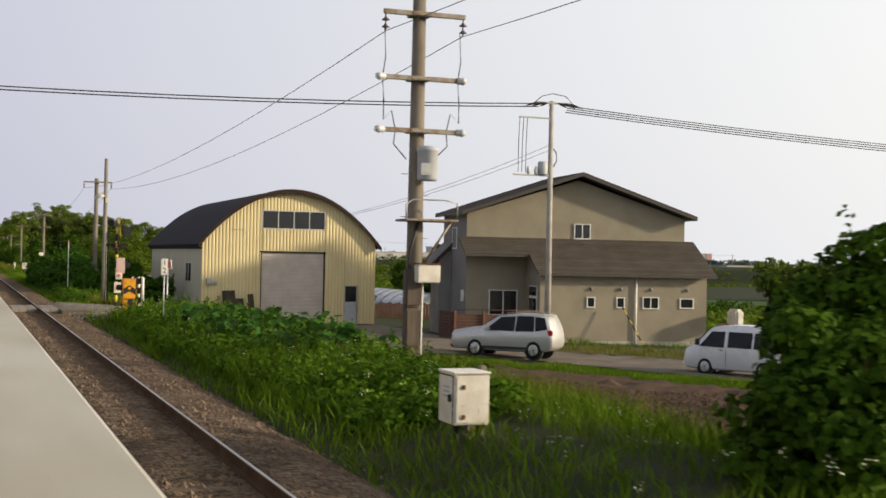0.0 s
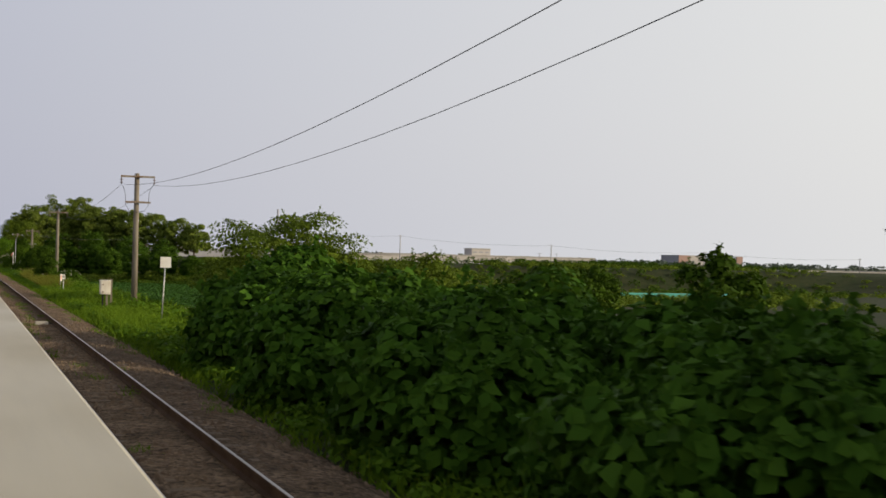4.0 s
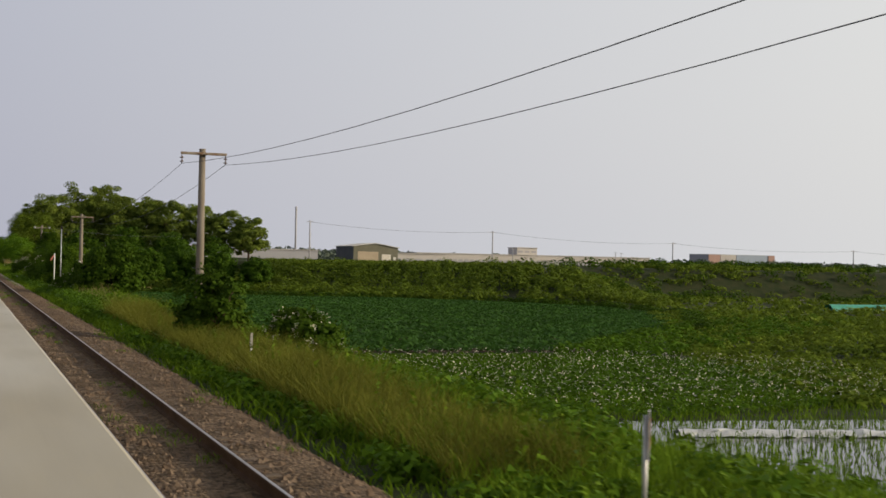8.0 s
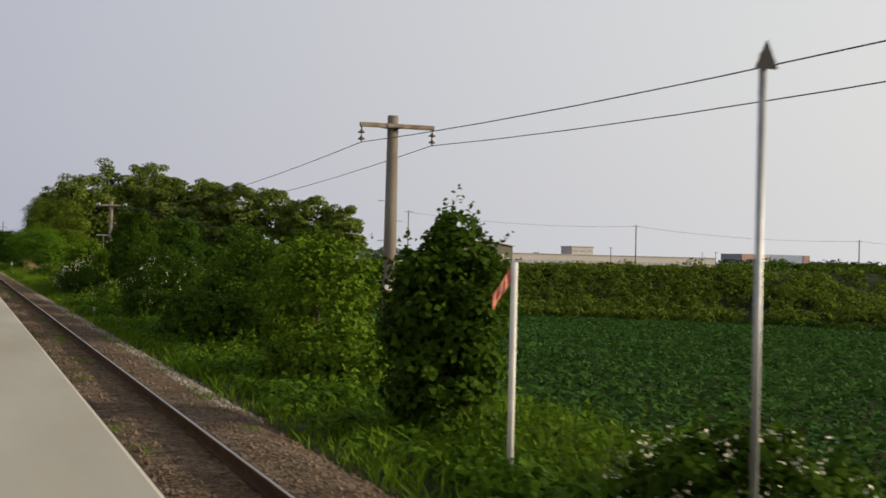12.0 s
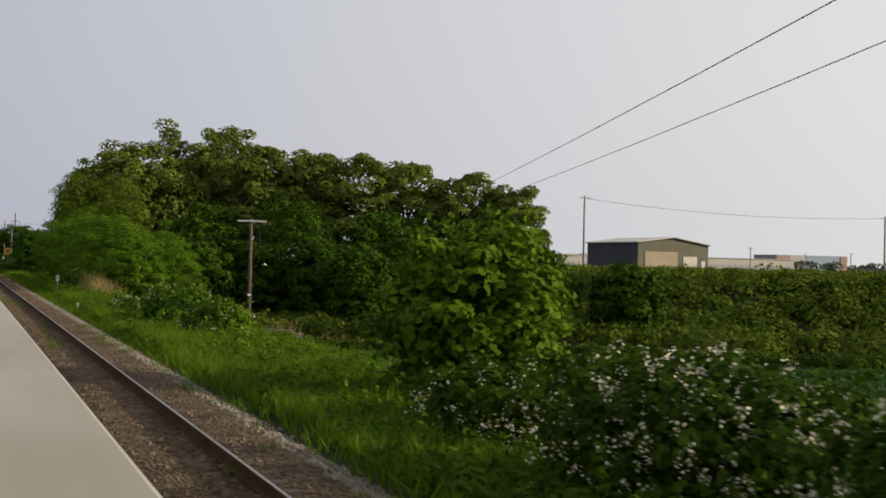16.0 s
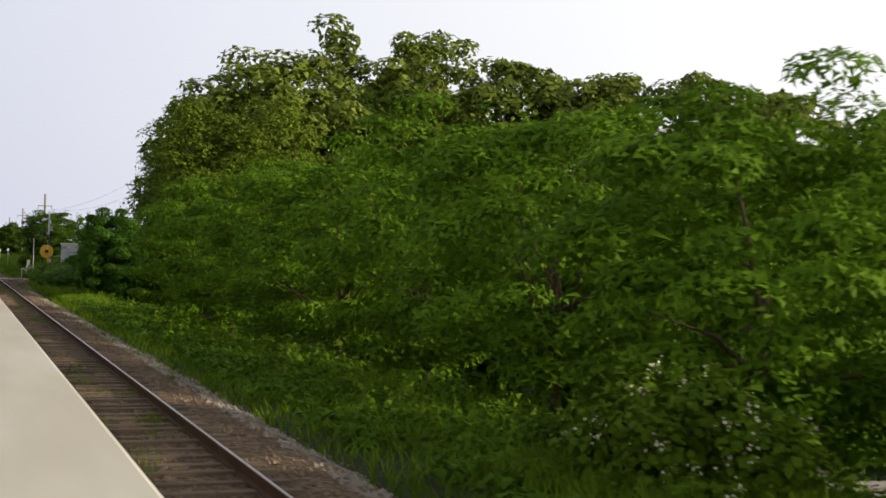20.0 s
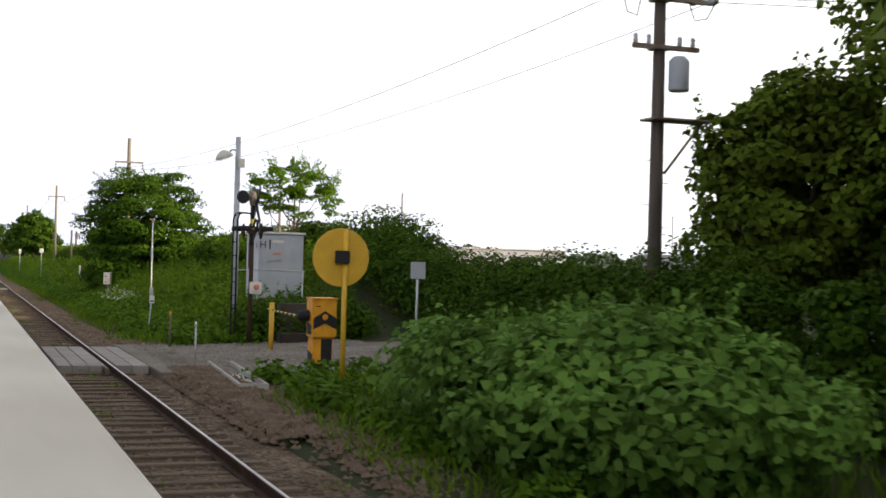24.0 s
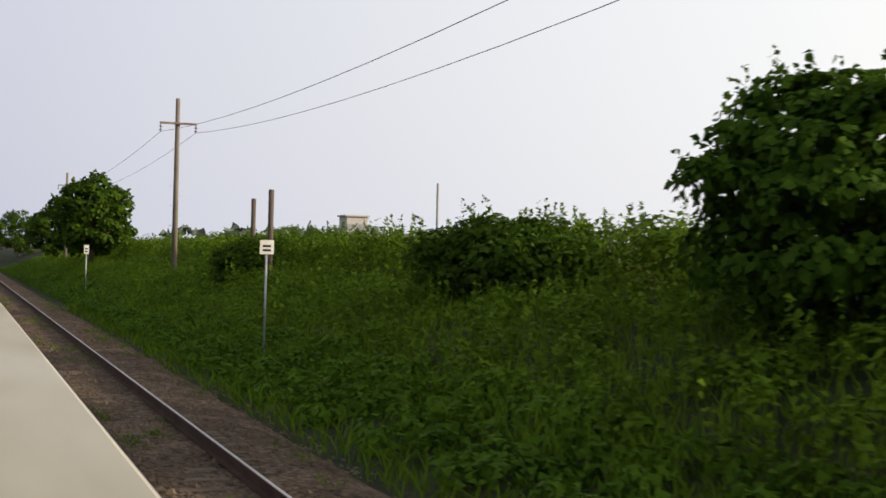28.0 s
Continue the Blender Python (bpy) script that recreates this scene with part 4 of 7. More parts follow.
    wire((27.2, 60, 8.0 - 0.25 * k), (22.0, 77.4, 4.9 - 0.1 * k), 0.25, "thin service line from pole to shed", 0.012, "palewire")

# ---- the barrel-roofed shed ----
SX0, SX1, SY0, SY1, SG, SE = 13.09, 23.5, 77.2, 98.8, -1.75, 2.84
SC, SW = (SX0 + SX1) / 2, (SX1 - SX0) / 2


def arch(x, extra=0.0):
    u = min(1.0, abs(x - SC) / (SW + 0.3))
    return SE + 0.02 + (3.30 + extra) * (1 - u ** 2.06)


shed = empty("warehouse", "cream corrugated warehouse with a dark barrel-vaulted roof", "building")
OPEN = [(16.55, 20.35, SG, 2.44), (16.53, 20.38, 3.83, 4.92), (21.62, 22.45, SG, 0.55)]


def corrugated(x0, x1, top, openings, pitch=0.2, depth=0.028):
    """Ribbed sheet in the plane y = 0, with openings (x0, x1, z0, z1); top: height by x."""
    bm = bmesh.new()
    cuts = sorted({*np.arange(x0, x1, pitch / 2).round(3), x1, *(o[i] for o in openings for i in (0, 1))})
    for i, (a, b) in enumerate(zip(cuts, cuts[1:])):
        if b - a < 0.004:
            continue
        gaps = sorted((o[2], o[3]) for o in openings if o[0] - 1e-4 <= a and b <= o[1] + 1e-4)
        z, spans = SG, []
        for g0, g1 in gaps:
            spans.append((z, g0))
            z = g1
        spans.append((z, None))
        phase = int(round((a - x0) / (pitch / 2))) % 2
        ya, yb = (0, -depth) if phase else (-depth, -depth)
        c = a + (b - a) * 0.55
        for s0, s1 in spans:
            if s1 is not None and s1 - s0 < 0.02:
                continue
            t = [top(v) if s1 is None else s1 for v in (a, c, b)]
            v = [bm.verts.new(p) for p in ((a, ya, s0), (c, -depth, s0), (b, 0 if not phase else -depth, s0), (b, 0 if not phase else -depth, t[2]), (c, -depth, t[1]), (a, ya, t[0]))]
            bm.faces.new((v[0], v[1], v[4], v[5])), bm.faces.new((v[1], v[2], v[3], v[4]))
    bmesh.ops.remove_doubles(bm, verts=bm.verts[:], dist=0.002)
    return bm


front = part("front_wall", corrugated(SX0, SX1, lambda x: arch(x) - 0.05, OPEN), "siding", shed, "cream ribbed metal siding")
front.location = (0, SY0, 0)
back = part("back_wall", corrugated(SX0, SX1, lambda x: arch(x) - 0.05, []), "siding", shed)
back.location = (0, SY1, 0)
SIDE = [(SY0 + 3.85, SY0 + 6.05, 0.62, 1.7), (92.0, 94.0, 0.75, 1.8)]
side = part("side_wall", corrugated(SY0, SY1, lambda y: SE + 0.02, SIDE, 0.25, 0.02), "sidewall", shed, "ribbed side siding, its cream greyed to carry shade")
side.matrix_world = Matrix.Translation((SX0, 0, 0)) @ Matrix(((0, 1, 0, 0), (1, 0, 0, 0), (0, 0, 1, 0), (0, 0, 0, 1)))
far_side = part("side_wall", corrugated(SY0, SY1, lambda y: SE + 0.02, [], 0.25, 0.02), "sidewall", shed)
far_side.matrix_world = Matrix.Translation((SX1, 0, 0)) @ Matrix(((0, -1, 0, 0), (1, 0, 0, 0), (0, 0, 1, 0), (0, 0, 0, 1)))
part("corner_trim", box(SX0 - 0.03, SX0 + 0.05, SY0 - 0.04, SY0 + 0.05, SG, SE, 0.008), "siding", shed)
part("corner_trim", box(SX1 - 0.05, SX1 + 0.03, SY0 - 0.04, SY0 + 0.05, SG, SE, 0.008), "siding", shed)
us = [SX0 - 0.3 + (2 * SW + 0.6) * i / 40 for i in range(41)]
outer = [(u, arch(u)) for u in us]
part("roof", prism(outer + [(u, z - 0.1) for u, z in outer[::-1]], SY0 - 0.32, SY1 + 0.3), "roofdark", shed, "dark blue-black metal vault")
part("verge_trim", prism([(u, z + 0.03) for u, z in outer] + [(u, z - 0.22) for u, z in outer[::-1]], SY0 - 0.4, SY0 - 0.325), "rooftrim", shed, "dark brown verge board")
# black, down-tilted strip painted in for the shadow under the eave
part("gutter", prism([(SX0 - 0.36, SE + 0.0), (SX0 - 0.32, SE + 0.0), (SX0 - 0.06, SE - 0.2), (SX0 - 0.1, SE - 0.26)], SY0 - 0.35, SY1 + 0.3), "black", shed, "eave soffit board, shadow put into its black and slant")
shut = part("shutter_door", box(16.56, 20.34, SY0 + 0.09, SY0 + 0.14, SG, 2.44), "shutter", shed, "pale grey rolling shutter")
for k in range(52):
    z = SG + 0.02 + k * 0.08
    part("slat", prism([(SY0 + 0.088, z), (SY0 + 0.065, z + 0.02), (SY0 + 0.06, z + 0.05), (SY0 + 0.088, z + 0.072)], 16.58, 20.32, "x"), "shutter", shut)
for x in (16.5, 20.34):
    part("shutter_rail", box(x, x + 0.06, SY0 - 0.03, SY0 + 0.12, SG, 2.45, 0.006), "rooftrim", shed)
part("lintel", box(16.45, 20.45, SY0 - 0.04, SY0 + 0.1, 2.44, 2.52, 0.006), "rooftrim", shed)


def window(parent, x0, x1, z0, z1, y, panes, frame_mat, deep=0.06, name="window"):
    """A framed window in the plane y (facing -y) under a parent: panes side by side."""
    w = part(name, box(x0 - 0.04, x1 + 0.04, y - 0.03, y + deep, z0 - 0.05, z0, 0.006), frame_mat, parent)
    part("window_frame", box(x0 - 0.04, x1 + 0.04, y - 0.02, y + deep, z1, z1 + 0.04, 0.006), frame_mat, w)
    step = (x1 - x0) / panes
    for k in range(panes + 1):
        x = x0 + k * step
        part("mullion", box(x - 0.025, x + 0.025, y - 0.015, y + deep, z0, z1, 0.004), frame_mat, w)
    for k in range(panes):
        part("pane", box(x0 + k * step + 0.026, x0 + (k + 1) * step - 0.026, y + 0.012 + 0.012 * (k % 2), y + 0.022 + 0.012 * (k % 2), z0 + 0.001, z1 - 0.001), "glassdark", w)
    return w


window(shed, 16.57, 20.34, 3.88, 4.88, SY0 - 0.02, 4, "alu")
for y0, y1, z0, z1 in SIDE:
    w = window(shed, y0, y1, z0, z1, 0, 2, "alu")
    w.matrix_world = Matrix.Translation((SX0 - 0.02, 0, 0)) @ Matrix(((0, 1, 0, 0), (1, 0, 0, 0), (0, 0, 1, 0), (0, 0, 0, 1)))
dr = part("door", box(21.64, 22.43, SY0 + 0.02, SY0 + 0.06, SG, 0.54, 0.004), "greypaint", shed, "grey door with a dark upper pane")
part("pane", box(21.7, 22.37, SY0 + 0.008, SY0 + 0.019, -0.42, 0.5), "glassdark", dr)
part("handle", lathe([(0.03, 0), (0.03, 0.05)], 8, (22.36, SY0 + 0.02, -0.65), m=pose(0, 0, 0, 90, 0, 0)), "steel", dr)
for x, z, s in ((13.5, 0.72, 0.16), (13.85, 0.6, 0.1)):
    part("meter_box", box(x - s, x + s, SY0 - 0.2, SY0 - 0.03, z - s, z + s, 0.02), "greypaint", shed, "small grey meter box")
part("bracket", tube([(14.7, SY0 - 0.05, 3.75), (15.5, SY0 - 0.06, 3.75), (15.6, SY0 - 0.1, 3.5)], 0.015), "steel", shed)
boards = empty("board_stack", "dark weathered sheets leaning against the shed wall", "boards", "", (0, 0, 0))
for k, (x, w, h) in enumerate(((14.25, 0.75, 1.45), (14.85, 0.6, 1.5), (15.3, 0.5, 1.42), (15.7, 0.35, 1.2), (16.0, 0.3, 0.95))):
    part("board", box(x, x + w, 0, 0.05, 0, h, 0.02, m=Matrix.Translation((0, 76.3 - 0.07 * (k % 2), -1.68)) @ pose(0, 0, 0, -20, 2 * (k % 3 - 1), 0)), "darkboard", boards)

# ---- the house ----
house = empty("house", "two-storey grey-beige stucco house with dark shingled roofs", "house", "", (25.5, 66.9, 0), -7)
HG = -2.25
part("upper_wall", prism([(0, HG), (12.5, HG), (12.5, 4.75), (6.25, 6.72), (0, 4.75)], 0, 5.5), "stucco", house, "beige stucco gable wall")
part("side_skin", box(-0.012, -0.002, 0.0, 5.5, HG, 4.72), "stuccogrey", house, "grey stucco side wall")
part("lower_wall", prism([(-2.8, HG), (-0.002, HG), (-0.002, 3.2), (-2.8, 1.6)], 3.3, 12.65, "x"), "stucco", house, "beige stucco front wing")
for s in (-1, 1):
    a, b = 6.25, 6.25 + s * 6.7
    o = [(a, 7.12), (b, 4.86), (b, 4.66), (a, 6.92)]
    part("roof", prism(o, -0.75, 5.9), "fascia", house, "dark gabled roof")
    for k in range(22):
        f0, f1 = k / 22, (k + 1) / 22
        u0, u1 = a + (b - a) * f0, a + (b - a) * f1
        z0, z1 = 7.13 - 2.26 * f0, 7.13 - 2.26 * f1
        part("shingle_course", prism([(u0, z0), (u1, z1 + 0.02), (u1, z1), (u0, z0 - 0.002)] if s > 0 else [(u0, z0), (u0, z0 - 0.002), (u1, z1), (u1, z1 + 0.02)], -0.76, 5.91), "shingle", house)
part("lean_to_roof", prism([(-0.004, 3.5), (-3.3, 1.62), (-3.3, 1.5), (-0.004, 3.36)], 3.05, 13.0, "x"), "fascia", house, "dark shingled lean-to roof")
for k in range(15):
    f0, f1 = k / 15, (k + 1) / 15
    y0, y1, z0, z1 = -0.004 - 3.3 * f0, -0.004 - 3.3 * f1, 3.505 - 1.88 * f0, 3.505 - 1.88 * f1
    part("shingle_course", prism([(y0, z0), (y1, z1 + 0.022), (y1, z1), (y0, z0 - 0.002)], 3.04, 13.02, "x"), "shingle", house)
part("porch_roof", prism([(-0.004, 3.5), (-1.55, 2.6), (-1.55, 2.45), (-0.004, 3.34)], -0.45, 3.048, "x"), "fascia", house)
for k in range(7):
    f0, f1 = k / 7, (k + 1) / 7
    part("shingle_course", prism([(-0.004 - 1.55 * f0, 3.505 - 0.9 * f0), (-0.004 - 1.55 * f1, 3.525 - 0.9 * f1), (-0.004 - 1.55 * f1, 3.503 - 0.9 * f1), (-0.004 - 1.55 * f0, 3.503 - 0.9 * f0)], -0.46, 3.046, "x"), "shingle", house)
part("side_lean_to", prism([(-0.75, HG), (-0.014, HG), (-0.014, 2.9), (-0.75, 2.2)], 3.4, 5.4), "stuccogrey", house, "grey stucco side porch")
part("side_lean_to_roof", prism([(-0.014, 3.2), (-1.7, 1.55), (-1.7, 1.4), (-0.014, 3.02)], 3.2, 5.7), "fascia", house, "dark side porch roof")
for x, w, h, n in ((6.1, 0.42, 0.52, 1), (7.75, 0.42, 0.52, 1), (9.45, 0.88, 0.6, 2), (11.5, 0.75, 0.5, 1)):
    window(house, x - w / 2, x + w / 2, 0.12 - h / 2 + 0.05, 0.12 + h / 2, -2.84, n, "whiteframe", 0.03)
    part("vent_hood", lathe([(0.1, 0), (0.1, 0.08), (0.02, 0.12)], 10, (x, -2.8, 0.85), m=pose(0, 0, 0, 90, 0, 0)), "stuccogrey", house)
window(house, 6.05, 6.95, 3.55, 4.3, -0.05, 2, "whiteframe", 0.04)
window(house, 1.3, 2.85, -0.65, 0.62, -0.05, 2, "whiteframe", 0.04)
dd = part("door", box(3.262, 3.295, -2.35, -0.95, -1.9, 0.95, 0.004), "whiteframe", house, "white framed glazed double door")
part("transom", box(3.25, 3.261, -2.29, -1.01, 0.42, 0.9), "glassdark", dd, "dark transom pane")
for y0, y1 in ((-2.29, -1.68), (-1.62, -1.01)):
    part("pane", box(3.25, 3.261, y0, y1, -1.0, 0.28), "glassdark", dd)
    part("panel", box(3.252, 3.261, y0, y1, -1.8, -1.1), "greypaint", dd)
part("downpipe", rod((8.6, -2.88, HG + 0.05), (8.6, -2.88, 1.5), 0.05, n=10), "whiteframe", house, "white downpipe")
part("plinth", box(3.28, 12.67, -2.83, -2.805, HG, -1.9, 0.004), "concrete", house)
sw = part("side_window", box(-0.05, -0.013, 2.2, 3.3, 2.85, 2.9, 0.004), "whiteframe", house, "white framed side window")
part("window_frame", box(-0.045, -0.013, 2.2, 3.3, 4.0, 4.04, 0.004), "whiteframe", sw)
part("window_frame", box(-0.045, -0.013, 2.2, 2.24, 2.901, 3.999, 0.004), "whiteframe", sw)
part("window_frame", box(-0.045, -0.013, 3.26, 3.3, 2.901, 3.999, 0.004), "whiteframe", sw)
part("shutter", box(-0.03, -0.0135, 2.241, 3.259, 2.901, 3.999), "stuccogrey", sw, "grey closed shutter")
part("box", box(-0.14, -0.02, 0.25, 0.6, 0.0, 0.62, 0.02), "white", house, "white meter box")
tank = empty("oil_tank", "cream heating-oil tank on thin legs beside the house", "tank", "", (38.9, 61.6, 0))
part("body", box(-0.25, 0.25, -0.5, 0.5, -1.0, -0.1, 0.12), "cream", tank)
for x in (-0.2, 0.2):
    for y in (-0.4, 0.4):
        part("leg", rod((x * 1.5, y, -2.2), (x, y, -0.98), 0.025, n=6), "steel", tank)
marker = empty("striped_pole", "yellow and black striped rod leaning on the house wall", "pole", "", (33.6, 61.9, -2.05))
for k in range(8):
    a, b = Vector((0, 0, 0)).lerp(Vector((-0.9, 0.9, 2.1)), k / 8), Vector((0, 0, 0)).lerp(Vector((-0.9, 0.9, 2.1)), (k + 1) / 8)
    part("band", rod(a, b, 0.035, n=8), "mastyellow" if k % 2 == 0 else "black", marker)
fence = empty("fence", "low dark red-brown board fence before the porch", "fence")
for k in range(9):
    z = -1.92 + k * 0.155
    part("board", prism([(23.6, 63.4), (28.2, 62.85), (28.2, 62.88), (23.6, 63.43)], z, z + 0.145, "z"), "fencewood", fence)
    part("board", box(23.52, 23.55, 63.42, 65.5, z, z + 0.145 + (0.12 if k == 8 else 0), 0.004), "fencewood", fence)
for x in (23.6, 25.1, 26.6, 28.1):
    y = 63.4 - 0.12 * (x - 23.6)
    part("post", box(x - 0.06, x + 0.06, y - 0.09, y - 0.005, -2.0, -0.36, 0.008), "fencepost", fence, "red-brown square post")
part("top_rail", tube([(23.6, 63.36, -0.3), (28.15, 62.81, -0.3)], 0.02, 5), "fencepost", fence)
shack = empty("shack", "old board shack with a dull metal roof behind the yard fence", "shed", "", (39.3, 97.0, 0))
part("front_wall", prism([(0, -2.8), (5.0, -2.8), (5.0, -0.7), (2.5, 0.1), (0, -0.9)], 0, 0.1), "oldwood", shack)
part("side_wall", box(0, 0.1, 0.101, 5.0, -2.8, -0.9), "oldwood", shack)
part("side_wall", box(4.9, 5.0, 0.101, 5.0, -2.8, -0.75), "oldwood", shack)
part("roof", prism([(-0.5, -1.2), (2.5, 0.2), (2.5, 0.3), (-0.5, -1.1)], -0.4, 5.4), "steel", shack, "dull pale metal roof")
part("roof", prism([(2.501, 0.2), (5.6, -0.9), (5.6, -0.8), (2.501, 0.3)], -0.4, 5.4), "steel", shack, "dull pale metal roof")
for k, (u, h) in enumerate(((-3.2, 1.2), (-2.0, 0.8), (-0.9, 1.5), (0.6, 0.7), (2.2, 1.0), (3.9, 0.9))):
    part("leaning_board", box(u, u + 0.9, -0.9 - 0.1 * (k % 2), -0.82 - 0.1 * (k % 2), -2.9, -2.6 + h, 0.01), "oldwood" if k % 2 else "rust", shack)
fence2 = empty("fence", "brown board fence behind the yard", "fence")
for k in range(46):
    x = 27.5 + k * 0.2
    part("board", box(x, x + 0.18, 90 - 0.03 * k, 90.04 - 0.03 * k, -2.3, -0.95 + 0.05 * (k % 3), 0.004), "fencewood", fence2)
fence3 = empty("fence", "red-brown fence beyond the house", "fence")
for k in range(40):
    part("board", box(40.5 + k * 0.2, 40.68 + k * 0.2, 66, 66.04, -2.5, -1.1, 0.004), "fencewood", fence3)
gh = empty("greenhouse", "plastic-covered hoop greenhouse behind the yard", "greenhouse")
hoop = [(36.4 + 4.2 * (1 - math.cos(math.pi * i / 14)) / 2 * 1.25, -2.6 + 1.9 * math.sin(math.pi * i / 14)) for i in range(15)]
part("cover", prism(hoop, 108, 128), "film", gh, "milky plastic film")
for k in range(8):
    y = 108 + k * 2.6
    part("hoop", tube([(u, y - 0.03, v + 0.02) for u, v in hoop], 0.03, 5), "steel", gh)


# ---- vehicles ----
def wheel(x, y, r, w, parent):
    tyre = part("tyre", lathe([(r * 0.62, -w / 2), (r * 0.95, -w / 2), (r, -w / 3), (r, w / 3), (r * 0.95, w / 2), (r * 0.62, w / 2)], 22, (x, y, r), m=pose(0, 0, 0, 90, 0, 0)), "rubber", parent, "black tyre")
    s = -1 if y < 0 else 1
    rim = part("rim", lathe([(r * 0.6, 0), (r * 0.62, 0.03), (r * 0.2, 0.02)], 18, (x, y + s * (w / 2 - 0.02), r), m=pose(0, 0, 0, -90 * s, 0, 0)), "silver", tyre)
    for k in range(5):
        a = k * 1.2566
        c, d = math.cos(a), math.sin(a)
        part("spoke", box(0.04, r * 0.6, -0.03, 0.03, -0.02, 0.02, 0.006, m=Matrix.Translation((x, y + s * (w / 2 + 0.005), r)) @ pose(0, 0, 0, 90, 0, 0) @ pose(0, 0, 0, 0, 0, math.degrees(a))), "silver", rim)


def car(name, label, sections, cabin, paint, at, rz, wheels, r, half, glass_rows, extra):
    """A car from stations along x (length): body outline points (x, z) pushed across and narrowed upwards."""
    ob = empty(name, label, "car", "parked cars", at, rz)
    bm = bmesh.new()
    rows = []
    for x, zlo, zmid, zhi, wl, wh in sections:
        pts = [(-wl * 0.9, zlo), (-wl, zlo + 0.12), (-wl, zmid), (-wh, zhi), (wh, zhi), (wl, zmid), (wl, zlo + 0.12), (wl * 0.9, zlo)]
        rows.append([bm.verts.new((x, y, z)) for y, z in pts])
    for a, b in zip(rows, rows[1:]):
        for i in range(8):
            bm.faces.new((a[i], a[(i + 1) % 8], b[(i + 1) % 8], b[i]))
    bm.faces.new(rows[0][::-1]), bm.faces.new(rows[-1])
    bmesh.ops.recalc_face_normals(bm, faces=bm.faces[:])
    bmesh.ops.bevel(bm, geom=bm.edges[:], offset=0.035, segments=2, affect="EDGES", clamp_overlap=True)
    for f in bm.faces:
        f.smooth = True
    body = part("body", bm, paint, ob)
    for x in wheels:
        for y in (-half + 0.1, half - 0.1):
            part("wheel_arch", lathe([(r + 0.07, -0.1), (r + 0.07, 0.1)], 22, (x, y * 0.95, r + 0.01), m=pose(0, 0, 0, 90, 0, 0)), "plastic", ob)
            wheel(x, y, r, 0.21, ob)
    return ob, body


# silver estate car, nose towards -x of its own frame is +x here
suv, sb = car("car", "silver estate car parked on the road by the house", [
    (2.5, 0.42, 0.66, 0.84, 0.72, 0.66), (2.34, 0.3, 0.76, 0.99, 0.85, 0.74), (1.7, 0.28, 0.86, 1.1, 0.88, 0.78), (1.12, 0.28, 0.92, 1.15, 0.89, 0.78),
    (0.3, 0.25, 0.96, 1.6, 0.89, 0.62), (-0.3, 0.25, 0.98, 1.66, 0.89, 0.64), (-1.4, 0.25, 1.0, 1.66, 0.89, 0.64), (-1.78, 0.28, 1.0, 1.63, 0.88, 0.64), (-1.93, 0.35, 1.02, 1.42, 0.87, 0.67), (-2.06, 0.42, 1.0, 1.1, 0.86, 0.78), (-2.12, 0.45, 0.75, 0.85, 0.8, 0.76)],
    None, "silver", (21.6, 51.2, -1.76), 138, (1.33, -1.28), 0.34, 0.89, None, None)
for s in (-1, 1):
    def flank(u, v, t=0.012):
        """A point on the glazed flank: along u, height v."""
        return (u, s * (0.895 - (v - 0.98) * 0.385 + t), v)
    for pts in ([(0.9, 1.03), (0.24, 1.53), (-0.42, 1.58), (-0.42, 1.02)], [(-0.47, 1.02), (-0.47, 1.59), (-1.24, 1.59), (-1.3, 1.03)], [(-1.34, 1.04), (-1.28, 1.58), (-1.7, 1.55), (-1.88, 1.12)]):
        b = bmesh.new()
        f = b.faces.new([b.verts.new(flank(u, v)) for u, v in pts])
        bmesh.ops.solidify(b, geom=[f], thickness=0.006)
        part("side_window", b, "glassdark", sb)
    part("sill_strip", box(-1.0, 1.0, s * 0.885 - 0.02, s * 0.885 + 0.02, 0.34, 0.44, 0.01), "plastic", sb)
    part("mirror", box(0.66, 0.82, s * 0.98 - 0.09, s * 0.98 + 0.09, 1.02, 1.15, 0.03), "silver", sb)
    part("roof_rail", tube([(0.0, s * 0.58, 1.68), (-0.5, s * 0.59, 1.72), (-1.4, s * 0.59, 1.72), (-1.7, s * 0.58, 1.66)], 0.018), "steel", sb)
    part("tail_lamp", box(-2.09, -1.84, s * 0.8 - 0.07, s * 0.8 + 0.07, 0.86, 1.1, 0.03), "taillight", sb, "red tail lamp")
    part("headlamp", box(2.22, 2.44, s * 0.68 - 0.12, s * 0.68 + 0.13, 0.68, 0.84, 0.04), "headlight", sb)
    for u in (0.1, -0.95):
        part("door_handle", box(u, u + 0.18, s * 0.9 - 0.02, s * 0.9 + 0.02, 0.88, 0.92, 0.008), "silver", sb)
ws = bmesh.new()
fw = ws.faces.new([ws.verts.new(p) for p in ((1.1, -0.7, 1.12), (1.1, 0.7, 1.12), (0.34, 0.58, 1.58), (0.34, -0.58, 1.58))])
bmesh.ops.translate(ws, vec=(0.03, 0, 0.035), verts=ws.verts)
bmesh.ops.solidify(ws, geom=[fw], thickness=0.006)
part("windscreen", ws, "glassdark", sb)
part("bumper", box(2.32, 2.56, -0.7, 0.7, 0.3, 0.5, 0.06), "plastic", sb)
part("grille", box(2.4, 2.52, -0.42, 0.42, 0.64, 0.8, 0.02), "plastic", sb, "dark grille")
part("grille_bar", box(2.5, 2.535, -0.42, 0.42, 0.71, 0.74, 0.008), "steel", sb)
part("number_plate", box(2.561, 2.575, -0.17, 0.17, 0.42, 0.55, 0.004), "white", sb)
suv.scale = (0.97, 1.0, 1.09)
